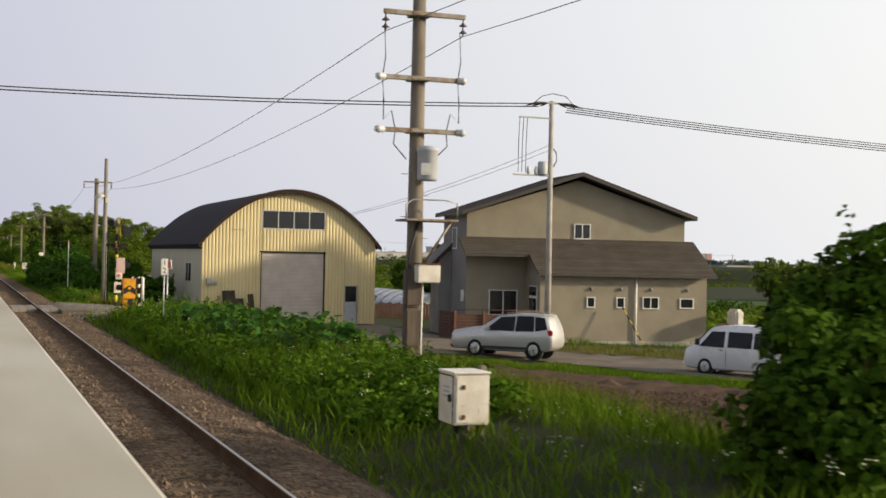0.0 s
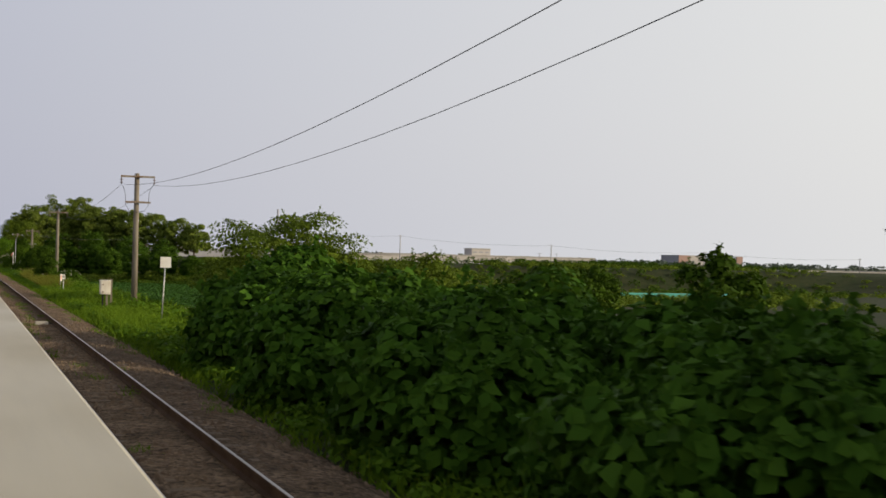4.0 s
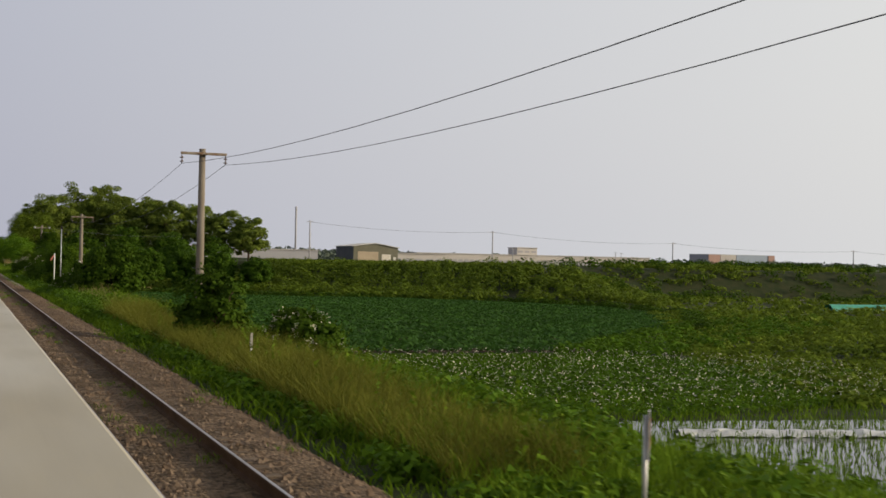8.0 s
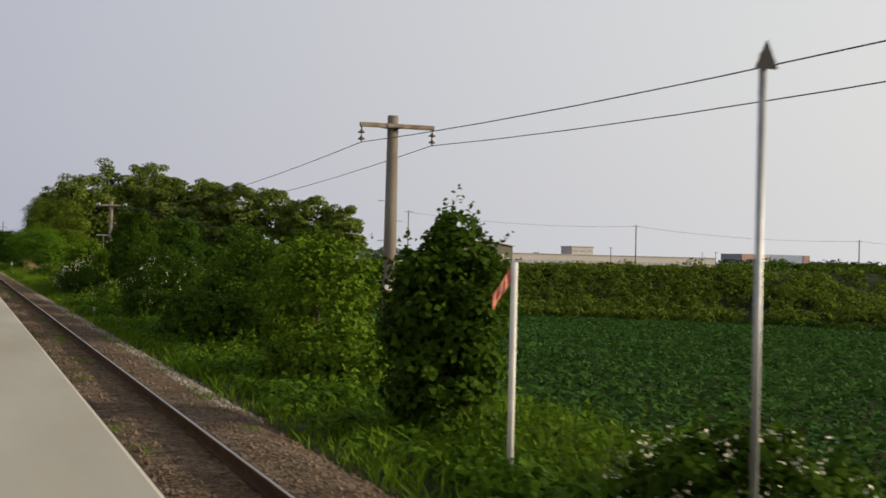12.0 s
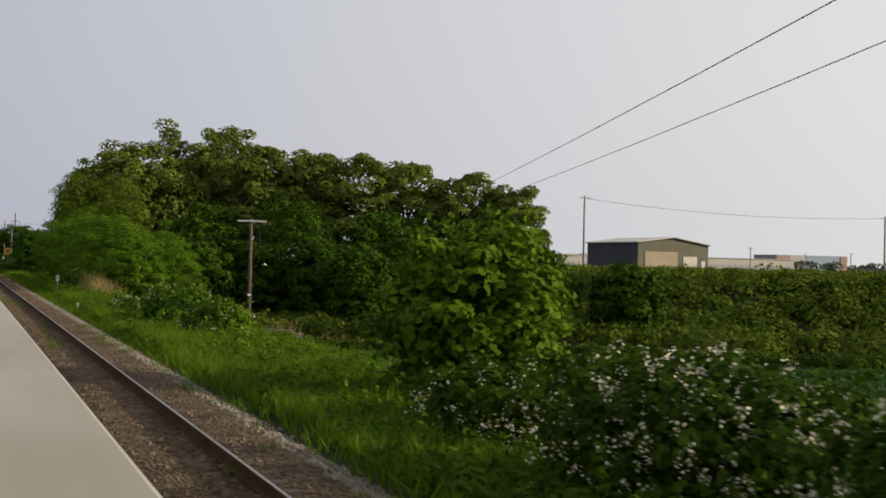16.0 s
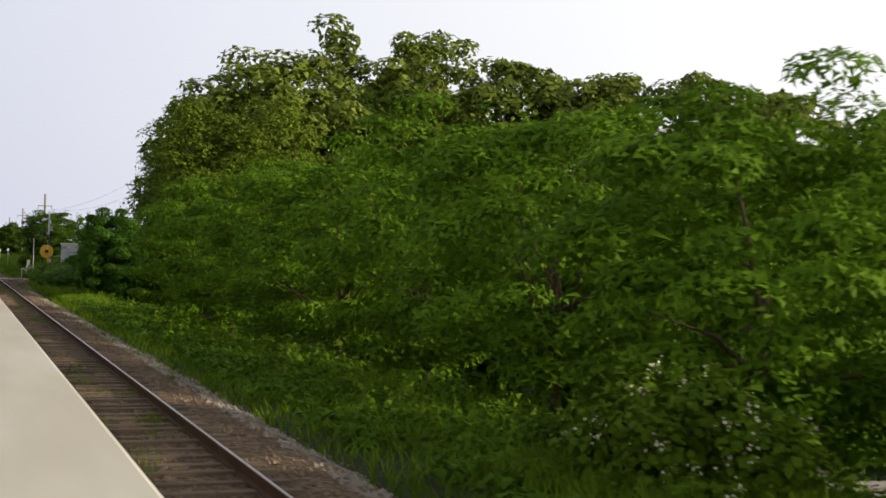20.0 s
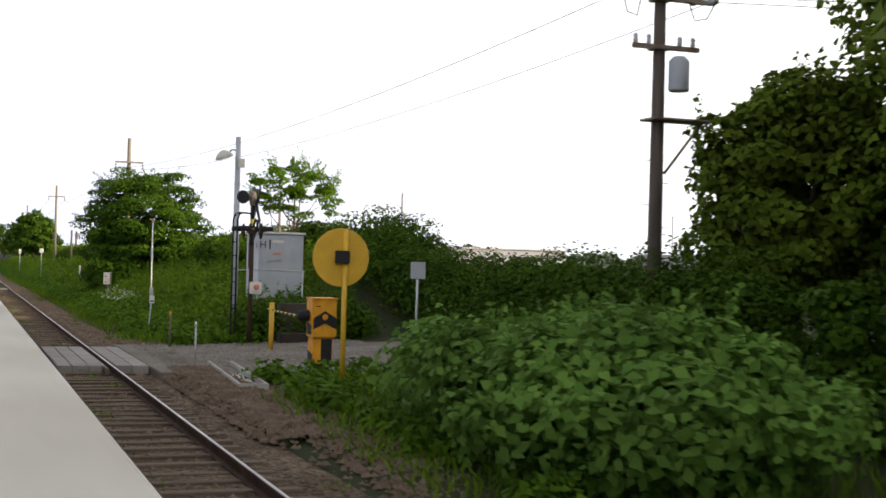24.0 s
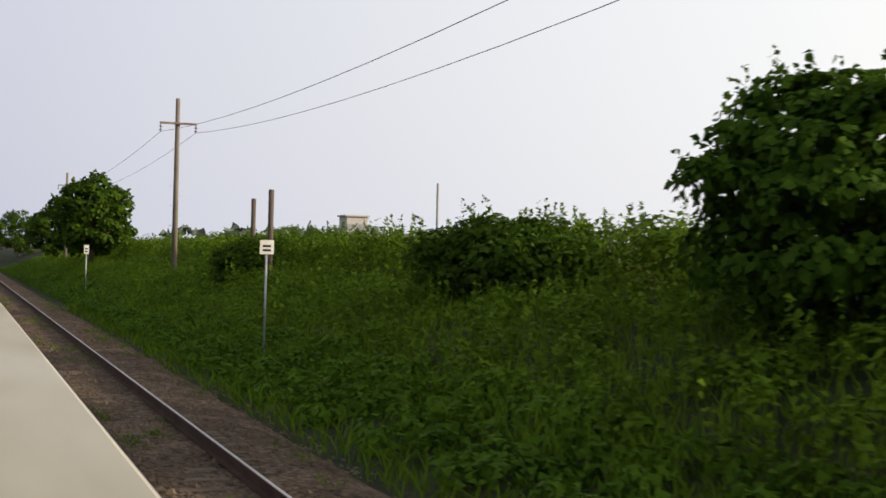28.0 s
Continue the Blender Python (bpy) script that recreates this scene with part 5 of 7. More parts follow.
part("rear_spoiler", box(-1.86, -1.6, -0.56, 0.56, 1.6, 1.64, 0.015), "silver", sb)

van, vb = car("van", "white delivery van parked facing the shed", [
    (2.34, 0.4, 0.6, 0.85, 0.74, 0.68), (2.22, 0.25, 0.75, 1.0, 0.82, 0.76), (1.75, 0.22, 0.95, 1.2, 0.84, 0.8), (1.1, 0.22, 1.1, 1.86, 0.845, 0.68),
    (0.6, 0.22, 1.1, 1.96, 0.845, 0.68), (-1.9, 0.22, 1.1, 1.97, 0.845, 0.68), (-2.28, 0.3, 1.05, 1.9, 0.84, 0.66), (-2.35, 0.45, 0.9, 1.7, 0.78, 0.62)],
    None, "whitecar", (28.6, 44.5, -2.05), 116, (1.3, -1.27), 0.33, 0.845, None, None)
vb.parent.scale = (1, 1, 1)
for s in (-1, 1):
    def vflank(u, v):
        return (u, s * (0.852 - (v - 1.1) * 0.19 + 0.012), v)
    for pts in ([(1.55, 1.12), (1.05, 1.7), (0.45, 1.72), (0.45, 1.1)], [(0.3, 1.12), (0.3, 1.72), (-0.75, 1.72), (-0.75, 1.12)], [(-0.85, 1.12), (-0.85, 1.72), (-2.0, 1.72), (-2.05, 1.12)]):
        b = bmesh.new()
        f = b.faces.new([b.verts.new(vflank(u, v)) for u, v in pts])
        bmesh.ops.solidify(b, geom=[f], thickness=0.006)
        part("side_window", b, "glassdark", vb)
    part("headlamp", box(2.14, 2.32, s * 0.62 - 0.14, s * 0.62 + 0.14, 0.72, 0.92, 0.04), "headlight", vb)
    part("mirror", box(1.5, 1.66, s * 0.97 - 0.08, s * 0.97 + 0.08, 1.15, 1.4, 0.03), "plastic", vb)
    part("door_handle", box(0.5, 0.66, s * 0.855 - 0.015, s * 0.855 + 0.02, 0.98, 1.02, 0.006), "plastic", vb)
    part("door_seam", box(0.36, 0.37, s * 0.852 - 0.01, s * 0.852 + 0.004, 0.35, 1.1), "plastic", vb)
ws = bmesh.new()
fw = ws.faces.new([ws.verts.new(p) for p in ((1.76, -0.74, 1.22), (1.76, 0.74, 1.22), (1.14, 0.62, 1.82), (1.14, -0.62, 1.82))])
bmesh.ops.translate(ws, vec=(0.035, 0, 0.035), verts=ws.verts)
bmesh.ops.solidify(ws, geom=[fw], thickness=0.006)
part("windscreen", ws, "glassdark", vb)
part("grille", box(2.3, 2.345, -0.5, 0.5, 0.7, 0.88, 0.01), "plastic", vb)
part("bumper", box(2.2, 2.4, -0.76, 0.76, 0.28, 0.52, 0.06), "whitecar", vb)
part("number_plate", box(2.4, 2.415, -0.17, 0.17, 0.36, 0.5, 0.004), "white", vb)

# ---- woods, trees and bushes ----
def grounded(x, y, d=0.1):
    return (x, y, float(land(x, y)) - d)


# the grove: tall crowns over a dark understorey
# last two are unseen, added to shade the second crossing
GROVE_TREES = [(16.8, 511, 17.5, 4.2), (19, 506, 20.5, 5.0), (24, 508, 21.6, 5.2), (29, 511, 22.8, 5.0), (34, 513, 23.8, 4.6), (37, 503, 21.0, 4.0),
               (43, 501, 20.0, 4.2), (49, 498, 19.5, 4.8), (55, 497, 18.5, 4.6), (61, 492, 16.5, 4.6), (66, 488, 14.5, 4.4), (46, 512, 20, 5), (31, 526, 19.5, 4.6), (39, 523, 21, 4.6)]
for k, (x, y, top, r) in enumerate(GROVE_TREES):
    z = float(land(x, y))
    tree("tree", (x, y, z - 0.1), top - 2.0 - z, r * 1.25, r * 1.25, (top - 2.0 - z) * 0.5, "tall broadleaf tree of the grove with bare lower trunk", 100 + k, "grove", 78, 150, 0.34, 0.3, group="grove trees", clump=0.22, sides=3, flat=0.6, heart=0.5)
# dark leaf colour supplies the shade beneath the tall crowns
for k, (x, y, top, r) in enumerate([(18, 471, 3.2, 3.6), (24, 474, 3.6, 4), (31, 477, 3.8, 4.2), (39, 464, 3.4, 4.2), (44, 449, 3.0, 4.2), (51, 445, 2.6, 4.2), (58, 441, 1.8, 4), (46, 468, 5.5, 4.5), (37, 472, 4.6, 4), (26, 482, 8.0, 5), (36, 480, 8.5, 5), (46, 478, 8.0, 5), (55, 473, 6.0, 4.6)]):
    z = float(land(x, y))
    tree("tree", (x, y, z - 0.1), top + 1.0 - z, r, r, (top + 1 - z) * 0.5, "understorey tree of the grove, shade put into its dark leaf", 140 + k, "maple", 70, 120, 0.32, 0.2, sides=3, group="grove understorey", low=-1)
# feathery trees beside the line before the second crossing
for k, (x, y, top, r) in enumerate([(10.4, 417, 2.9, 2.3), (10.5, 423, 4.4, 2.9), (10.4, 430, 5.2, 3.2), (10.5, 437, 6.1, 3.3), (10.4, 444, 6.2, 3.1), (10.2, 451, 6.1, 3.0), (9.8, 457, 5.8, 2.8), (9.4, 463, 5.5, 2.8), (9.0, 470, 5.6, 2.6), (14, 428, 3.4, 2.6), (15, 437, 5.0, 3)]):
    z = float(land(x, y))
    tree("tree", (x, y, z - 0.1), top - z, r, r, (top - z) * 0.5, "bright green feathery-leaved young tree by the track", 170 + k, "acacia", 90, 270, 0.12, 0.12, group="trackside young trees", clump=0.25, flat=0.4, low=-1, narrow=0.3, sides=3, wisps=60, heart=0.75)
tree("tree", grounded(7.9, 489), 5.6, 2.3, 2.4, 2.7, "light green broad-leaved mulberry bush tree", 190, "broad", 150, 330, 0.085, 0.12, low=-1, clump=0.22, narrow=0.55)
for k, (x, y, top, r) in enumerate([(15.5, 510, 10.5, 3.2), (14.8, 503, 12, 3.8), (13.5, 495, 12.5, 4.2), (16.8, 521.5, 7.0, 2.3), (19.5, 519.0, 10.5, 3.4), (22.5, 516, 15, 4.2), (17.5, 495, 13, 4.2)]):
    z = float(land(x, y))
    tree("tree", (x, y, z - 0.1), top - z, r, r, (top - z) * 0.48, "tall dark shade tree close to the track", 200 + k, "tree", 120, 190, 0.15, 0.25, group="dark shade trees", low=-0.9, heart=0.5)
for k, (x, y, h, r) in enumerate([(13, 513, 3.0, 1.8), (11.8, 506, 4.6, 2.2), (10.5, 499, 4.0, 2.2), (9.8, 493, 3.2, 1.8)]):
    bush(grounded(x, y), h, r, r, "dark leafy undergrowth below the shade trees", 210 + k, "bush", 70, 180, 0.11)
bush(grounded(7.5, 512.2), 1.9, 2.2, 4.7, "dense mound of creeping kudzu-like leaves", 220, "kudzu", 170, 130, 0.13, name="leafy_mound", narrow=0.45)
# single trees and bushes along the embankment
tree("tree", grounded(17.0, 155), 9.2, 5.2, 4.8, 4.7, "spreading green tree below the embankment", 230, "tree", 140, 230, 0.13, 0.2, low=-1, flat=0.42, wisps=140)
tree("tree", grounded(24.5, 157), 8.2, 4.4, 4.0, 4.0, "green tree below the embankment", 231, "tree", 90, 170, 0.15, 0.16, low=-1, flat=0.45)
tree("tree", grounded(31, 152), 8.0, 4.0, 4.0, 4, "dark green tree behind the hut", 232, "bush", 80, 120, 0.22, 0.16, low=-1)
tree("tree", grounded(10.3, 12.6), 3.3, 1.8, 1.9, 1.8, "dark shrub tree beside the relay box", 234, "maple", 110, 150, 0.1, 0.08, low=-1, wisps=40)
bush(grounded(8.9, 11.6), 2.0, 1.5, 1.6, "dark foot of the shrub beside the relay box", 235, "maple", 60, 130, 0.1)
SHRUBS = [  # x, y, height, rx, ry, material, flowers, label
    (7.0, 204.9, 2.7, 1.1, 1.25, "bush", 0, "round dark green shrub on the verge"),
    (8.8, 201.2, 1.6, 1.0, 2.0, "bush", 60, "wild rose bush with white blossom"),
    (8.2, 215.0, 1.3, 0.9, 1.0, "bush", 6, "small dark bush below the pole"),
    (7.2, 255, 1.8, 1.5, 2.5, "bush", 45, "low wild rose bush with white blossom"),
    (7.0, 259.5, 1.3, 1.3, 1.6, "bush", 80, "low wild rose bush with white blossom"),
    (8.3, 303, 2.7, 2.2, 4.0, "bush", 50, "thicket with white blossom"),
    (8.8, 311, 3.4, 1.9, 3.4, "bush", 0, "dark thicket on the embankment"),
    (7.7, 427.5, 1.7, 1.1, 2.0, "bushlight", 45, "low bright shrub with white blossom"),
    (8.9, 388.6, 1.75, 1.6, 2.2, "bushlight", 70, "bright bush sprinkled with white blossom on the slope"),
    (8.0, 383.0, 1.25, 1.3, 2.6, "broad", 0, "dark broad-leaved bush on the slope"),
    (7.9, 374, 1.5, 1.2, 1.6, "bushlight", 30, "low bright green bush on the slope"),
    (7.2, 392.6, 0.9, 0.8, 0.9, "bush", 90, "small wild rose bush with white blossom"),
    (6.9, 88.0, 1.3, 1.7, 2.2, "broad", 0, "broad leafy thicket beside the line"),
    (9.0, 84.8, 1.5, 1.7, 2.0, "broad", 0, "broad leafy thicket beside the line"),
    (10.8, 83.2, 1.15, 1.5, 1.5, "broad", 0, "broad leafy thicket beside the line"),
    (9.7, 90.5, 1.9, 2.2, 2.6, "broad", 0, "broad leafy thicket beside the line"),
    (6.7, 93, 1.65, 1.9, 2.8, "broad", 0, "broad leafy thicket beside the line"),
    (9.2, 97.5, 1.95, 2.4, 3.2, "broad", 0, "broad leafy thicket beside the line"),
    (6.6, 99.5, 1.8, 1.9, 3.0, "broad", 0, "broad leafy thicket beside the line"),
    (9.2, 105, 2.05, 2.4, 3.4, "broad", 0, "broad leafy thicket beside the line"),
    (6.7, 106.5, 1.9, 2.0, 3.2, "broad", 0, "broad leafy thicket beside the line"),
    (9.0, 112.5, 2.2, 2.4, 3.4, "broad", 0, "broad leafy thicket beside the line"),
    (6.9, 114, 2.0, 2.0, 3.0, "broad", 0, "broad leafy thicket beside the line"),
    (8.6, 119.5, 2.55, 2.4, 3.2, "broad", 0, "broad leafy thicket beside the line"),
    (7.9, 350, 0.75, 1.5, 2.6, "bush", 110, "wild rose hedge thick with white blossom"),
    (7.8, 344.5, 1.35, 1.6, 2.8, "bush", 240, "wild rose hedge thick with white blossom"),
    (7.7, 338.8, 1.8, 1.6, 2.6, "bush", 240, "wild rose hedge thick with white blossom"),
    (8.6, 334.2, 3.1, 1.2, 1.3, "bushlight", 40, "upright shrub with pale top shoots below the brace"),
    (7.1, 333.2, 1.2, 1.3, 2.4, "bush", 40, "dark foot of the rose hedge"),
    (7.0, 328.0, 1.3, 1.3, 2.6, "bush", 15, "dark shrub before the tall ones"),
    (7.9, 322.3, 0.75, 1.3, 1.7, "bushlight", 70, "low rose bush with white blossom"),
    (7.4, 289, 1.7, 1.6, 3.4, "bush", 0, "low dark thicket on the embankment"),
    (9.3, 284.5, 3.4, 1.8, 2.2, "bushlight", 0, "bright leafy shrub tree beside the pole"),
    (9.6, 294, 3.2, 2.0, 3.4, "bush", 0, "leafy thicket on the embankment"),
    (7.7, 276.5, 0.75, 1.5, 2.8, "bushlight", 0, "low spreading leafy bush"),
    (12.6, 545.5, 2.0, 1.5, 2.0, "bush", 0, "dark bush behind the crossing hut"),
    (13.5, 551, 1.8, 2.0, 2.6, "bush", 0, "dark bush behind the crossing hut"),
    (12.6, 556, 1.6, 1.8, 3.5, "bushlight", 0, "low leafy bush along the bank"),
    (12.6, 562, 1.6, 1.8, 4.0, "bush", 0, "low leafy bush along the bank"),
    (11.2, 591.5, 2.3, 1.6, 2.2, "bush", 0, "dark leafy bush on the bank"),
    (11.0, 606, 1.8, 2.0, 3.0, "bush", 0, "low bush on the bank"),
    (10.2, 628, 1.6, 1.6, 2.4, "bush", 0, "dark low bush by the posts"),
]
for k, (x, y, h, rx, ry, mat, fl, label) in enumerate(SHRUBS):
    z = float(land(x, y))
    h = h - z if 75 < y < 125 or 274 < y < 295 or 320 < y < 352 else h + max(0.0, -z - 0.9) * (z < -1.2)
    bush((x, y, z - 0.1), h, rx, ry, label, 300 + k, mat, int(34 + 11 * rx * ry), 120, 0.17 if mat == "broad" else 0.1, fl, group="trackside bushes")
tree("tree", grounded(9.3, 570.2), 6.3, 3.5, 3.5, 3.2, "broad dark green maple on the bank beside the line", 240, "maple", 210, 230, 0.1, 0.14, low=-1, clump=0.22, flat=0.36, wisps=200)
tree("tree", grounded(9.2, 355), 3.9, 2.0, 2.1, 2.1, "layered green shrub tree on the slope", 248, "bushlight", 100, 110, 0.14, 0.08, low=-1, flat=0.45)
tree("tree", grounded(8.9, 251.5), 3.9, 2.3, 2.2, 2.1, "tall leafy shrub with loose top shoots", 246, "bush", 90, 130, 0.135, 0.09, low=-1, wisps=90)
tree("tree", grounded(6.8, 267.2), 3.6, 0.95, 1.0, 1.85, "narrow upright dark green shrub", 247, "bush", 80, 170, 0.09, 0.07, low=-1, clump=0.3, wisps=130)
# these two dark bushes are added where the maple's shade falls
bush(grounded(7.9, 569.6), 1.6, 1.7, 2.6, "dark bush added in place of the maple's shade", 252, "maple", 80, 110, 0.12)
bush(grounded(8.2, 574.0), 1.5, 1.3, 2.4, "dark bush added in place of the maple's shade", 253, "maple", 80, 110, 0.12)
bush(grounded(8.9, 571.6), 3.0, 1.8, 2.4, "dark undergrowth below the maple", 249, "maple", 80, 110, 0.13)
tree("tree", grounded(10.8, 594.4), 3.7, 2.3, 2.6, 2.1, "large dark bush on the bank", 251, "maple", 120, 120, 0.13, 0.08, low=-1, flat=0.45)
tree("tree", grounded(9.7, 330.5), 5.9, 1.5, 1.6, 2.9, "tall dark shrub with light top shoots", 242, "bush", 100, 240, 0.095, 0.09, low=-1, wisps=220)
tree("tree", grounded(9.6, 325.5), 4.5, 1.4, 1.4, 2.2, "tall dark shrub with leafy top", 243, "bush", 90, 230, 0.095, 0.09, low=-1, wisps=120)
tree("tree", grounded(86, 257), 7.6, 4.6, 4.6, 3.8, "lone dark tree among the fields", 244, "bush", 60, 120, 0.3, 0.2, low=-1)
tree("tree", grounded(11.3, 544.0), 4.4, 1.8, 1.8, 1.3, "feathery sumac behind the crossing hut", 241, "acacia", 50, 120, 0.1, 0.07, narrow=0.26, flat=0.4, clump=0.24, wisps=160, heart=0.2)
for k, (x, y, top, r) in enumerate([(8.9, 675, 8.2, 3.0), (10.5, 688, 7.0, 2.8), (9.5, 715, 7.0, 3.2), (2, 800, 7, 5), (-8, 830, 8, 6), (9, 790, 8, 5)]):
    z = float(land(x, y))
    tree("tree", (x, y, z - 0.1), top - z, r, r, (top - z) * 0.48, "distant green tree beside the line", 250 + k, "bush", 50, 120, 0.26, 0.2, sides=3, group="distant line trees", low=-1)
for k, (x, y, top, r) in enumerate([(34, 120, 5, 2.6), (46, 120, 6, 3), (42, 110, 6.2, 2.6), (40.6, 108, 4.5, 1.7), (40.2, 112, 3.4, 1.9), (43.6, 112, 4.4, 2.6), (42.6, 115, 3.2, 2.6), (45.6, 110, 5.6, 2.4), (49, 109, 7.0, 3.0), (51, 116, 3.6, 3), (57, 119, 3.8, 3.2), (64, 122, 3.6, 3.2), (48.5, 124, 5, 3), (29, 130, 3.2, 2.5)]):
    z = float(land(x, y))
    tree("tree", (x, y, z - 0.1), top - z, r, r, (top - z) * 0.46, "green tree behind the yard", 260 + k, "bush", 45, 120, 0.24, 0.16, sides=3, group="yard trees", low=-1)
rngd = np.random.default_rng(268)
for k in range(15):
    x, y = 168 + 2.3 * k + rngd.uniform(-3, 3), 256 - 2.0 * k + rngd.uniform(-6, 6)
    z, top = float(land(x, y)), 2.6 + rngd.uniform(0, 2.4)
    tree("tree", (x, y, z - 0.1), top - z, rngd.uniform(3.5, 5.5), 4.5, (top - z) * 0.5, "tree in a distant wood, haze put into its leaf green", 400 + k, "grove", 26, 60, 0.5, 0.3, sides=3, group="distant wood", low=-1)


# ---- hedges, banks, crops, grass: what nobody could count ----
def strip(n, xy, rng):
    """n random places along a polyline of (x, y, half width)."""
    p = np.array(xy, float)
    seg = np.hypot(*np.diff(p[:, :2], axis=0).T)
    t = rng.uniform(0, seg.sum(), n)
    c = np.concatenate([[0], np.cumsum(seg)])
    x, y, w = (np.interp(t, c, p[:, i]) for i in range(3))
    i = np.clip(np.searchsorted(c, t) - 1, 0, len(seg) - 1)
    d = np.diff(p[:, :2], axis=0)[i] / seg[i][:, None]
    o = rng.uniform(-1, 1, n) * w
    return x - d[:, 1] * o, y + d[:, 0] * o


def thicket(name, label, path, n_clump, radius, per, leaf, mat, seed, lift=0.5, flat=0.75, sides=3):
    rng = np.random.default_rng(seed)
    x, y = strip(n_clump, path, rng)
    off = (x < 10.5) & (((y > 52.6) & (y < 61.6)) | ((y > 521.8) & (y < 530.6)))
    x, y = x[~off], y[~off]
    n_clump = len(x)
    c = np.stack([x, y, land(x, y) + radius * (lift + rng.normal(size=n_clump) * 0.3 * min(lift, 1.2))], 1)
    pts, out = clumps(c, radius * rng.uniform(0.6, 1.4, n_clump), per, rng, flat)
    ob = new(name, bulk(name, leaves(pts, leaf, rng, 0.55, 0.5, out, sides), sides, [mat]))
    return tagged(ob, label, "bushes", kind="stuff")


thicket("bank_thicket", "dense green shrubs covering the far bank", [(32, 474, 14), (52, 455, 14), (76, 434, 14), (104, 409, 14), (130, 398, 12)], 1300, 1.5, 70, 0.34, "tree", 31, 0.4)
thicket("field_hedge", "low dark hedge along the field's far edge", [(24, 434, 1), (34, 435, 1), (47, 427, 1.2), (61, 415, 1.2), (79, 417, 1.2), (99, 397, 1.2), (108, 377, 1.5), (105, 344, 1.5), (80, 300, 1.2)], 560, 0.75, 60, 0.24, "bush", 32)
thicket("bank_meadow", "rough grass and scrub over the far bank", [(64, 470, 10), (90, 450, 12), (112, 432, 10)], 520, 1.2, 50, 0.32, "grassclump", 33, 0.2, 0.5)
thicket("bank_hedge", "leafy hedge along the top of the bank", [(12.5, 540, 1.0), (12.6, 580, 1.0), (12.2, 620, 1.0), (12.5, 700, 1.2)], 760, 0.75, 120, 0.1, "bushlight", 34, 0.8)
thicket("bank_weeds", "tall leafy weeds on the bank's flank", [(8.8, 534, 2.0), (9.3, 560, 2.4), (9.3, 600, 2.4), (9.3, 650, 2.6), (9.0, 740, 3.0)], 1300, 0.42, 90, 0.08, "bushlight", 35, 0.4)
thicket("yard_weeds", "big-leaved butterbur and weeds on the verge", [(6.6, 18, 1.2), (6.8, 24, 1.6), (7.2, 34, 2.2), (7.2, 51, 1.7)], 760, 0.36, 80, 0.085, "weed", 36, 0.5, 0.75, 4)
thicket("verge_weeds", "leafy weeds along the verge", [(6.2, 64, 1.0), (6.4, 100, 1.6), (6.2, 160, 1.2), (6.0, 220, 1.0), (6.4, 300, 1.4), (6.6, 400, 1.4), (6.6, 512, 1.4), (6.2, 534, 1.0), (6.2, 645, 1.2), (6.5, 740, 1.6)], 7000, 0.34, 44, 0.1, "weed", 37, 0.3)
thicket("shoulder_weeds", "heaped leafy weeds with seeding tops on the shoulder", [(6.3, 222, 1.0), (6.8, 240, 1.5), (6.8, 262, 1.4)], 620, 0.45, 60, 0.09, "weed", 79, 0.45)
thicket("slope_weeds", "shrubby weeds down the embankment slope", [(10, 120, 3), (10.5, 200, 3), (10.5, 300, 3), (11, 420, 3.5), (11, 500, 3)], 1800, 0.5, 60, 0.12, "weed", 38, 0.35)
thicket("mid_scrub", "grassy scrub between the fields", [(48, 262, 4), (62, 275, 6), (85, 300, 8), (110, 330, 12)], 260, 0.9, 60, 0.26, "weed", 39, 0.3)
thicket("hedge_foot", "rough grass along the foot of the field hedge", [(22, 440, 4), (38, 438, 5), (50, 430, 4), (62, 422, 3.5)], 420, 0.75, 50, 0.2, "grassclump", 89, 0.25, 0.5)
thicket("bank_scrub", "rough scrub and grass on the far end of the bank", [(138, 424, 12), (165, 452, 16), (195, 490, 18), (216, 522, 14)], 420, 1.6, 50, 0.42, "grassclump", 92, 0.2, 0.5)
thicket("far_scrub", "distant scrub and hedgerows", [(120, 420, 20), (180, 470, 30), (260, 560, 40), (200, 380, 30)], 320, 2.0, 60, 0.5, "bush", 40, 0.3)
thicket("crossing_hedge", "dark leafy hedge behind the second crossing", [(13.4, 517, 0.8), (13.7, 523, 0.8), (13.7, 532, 0.8)], 210, 0.8, 150, 0.085, "bush", 42, 1.55, 0.75, 4)
thicket("hut_hedge", "dark leafy hedge behind the relay hut", [(13.4, 532, 0.8), (13.0, 541, 0.9)], 130, 0.8, 150, 0.085, "bush", 50, 1.3, 0.75, 4)
thicket("crossing_hedge_foot", "dark leafy foot of the hedge behind the second crossing", [(12.6, 517, 0.9), (13.1, 523, 0.9), (13.1, 531, 0.9), (12.6, 541, 0.9)], 260, 0.8, 130, 0.085, "bush", 48, 0.7, 0.75, 4)
thicket("crossing_scrub", "leafy scrub around the crossing signal", [(7.4, 531.6, 0.8), (8.6, 532.6, 1.6), (10.2, 532.5, 1.8)], 280, 0.5, 120, 0.085, "bush", 43, 0.7, 0.75, 4)
thicket("shed_weeds", "tall lush weeds between the line and the shed", [(6.2, 70, 1.0), (7.6, 78, 2.2), (8.2, 85, 2.6)], 420, 0.45, 90, 0.095, "weed", 78, 0.6)
thicket("kerb_scrub", "leafy scrub behind the barrier machine", [(8.4, 518, 1.2), (9.4, 521.5, 1.2)], 110, 0.45, 90, 0.11, "weed", 44, 0.6)
thicket("road_hedge", "green hedgerow beyond the house fields", [(45, 120, 6), (70, 160, 12), (110, 200, 20)], 260, 1.6, 60, 0.4, "bush", 41, 0.4)


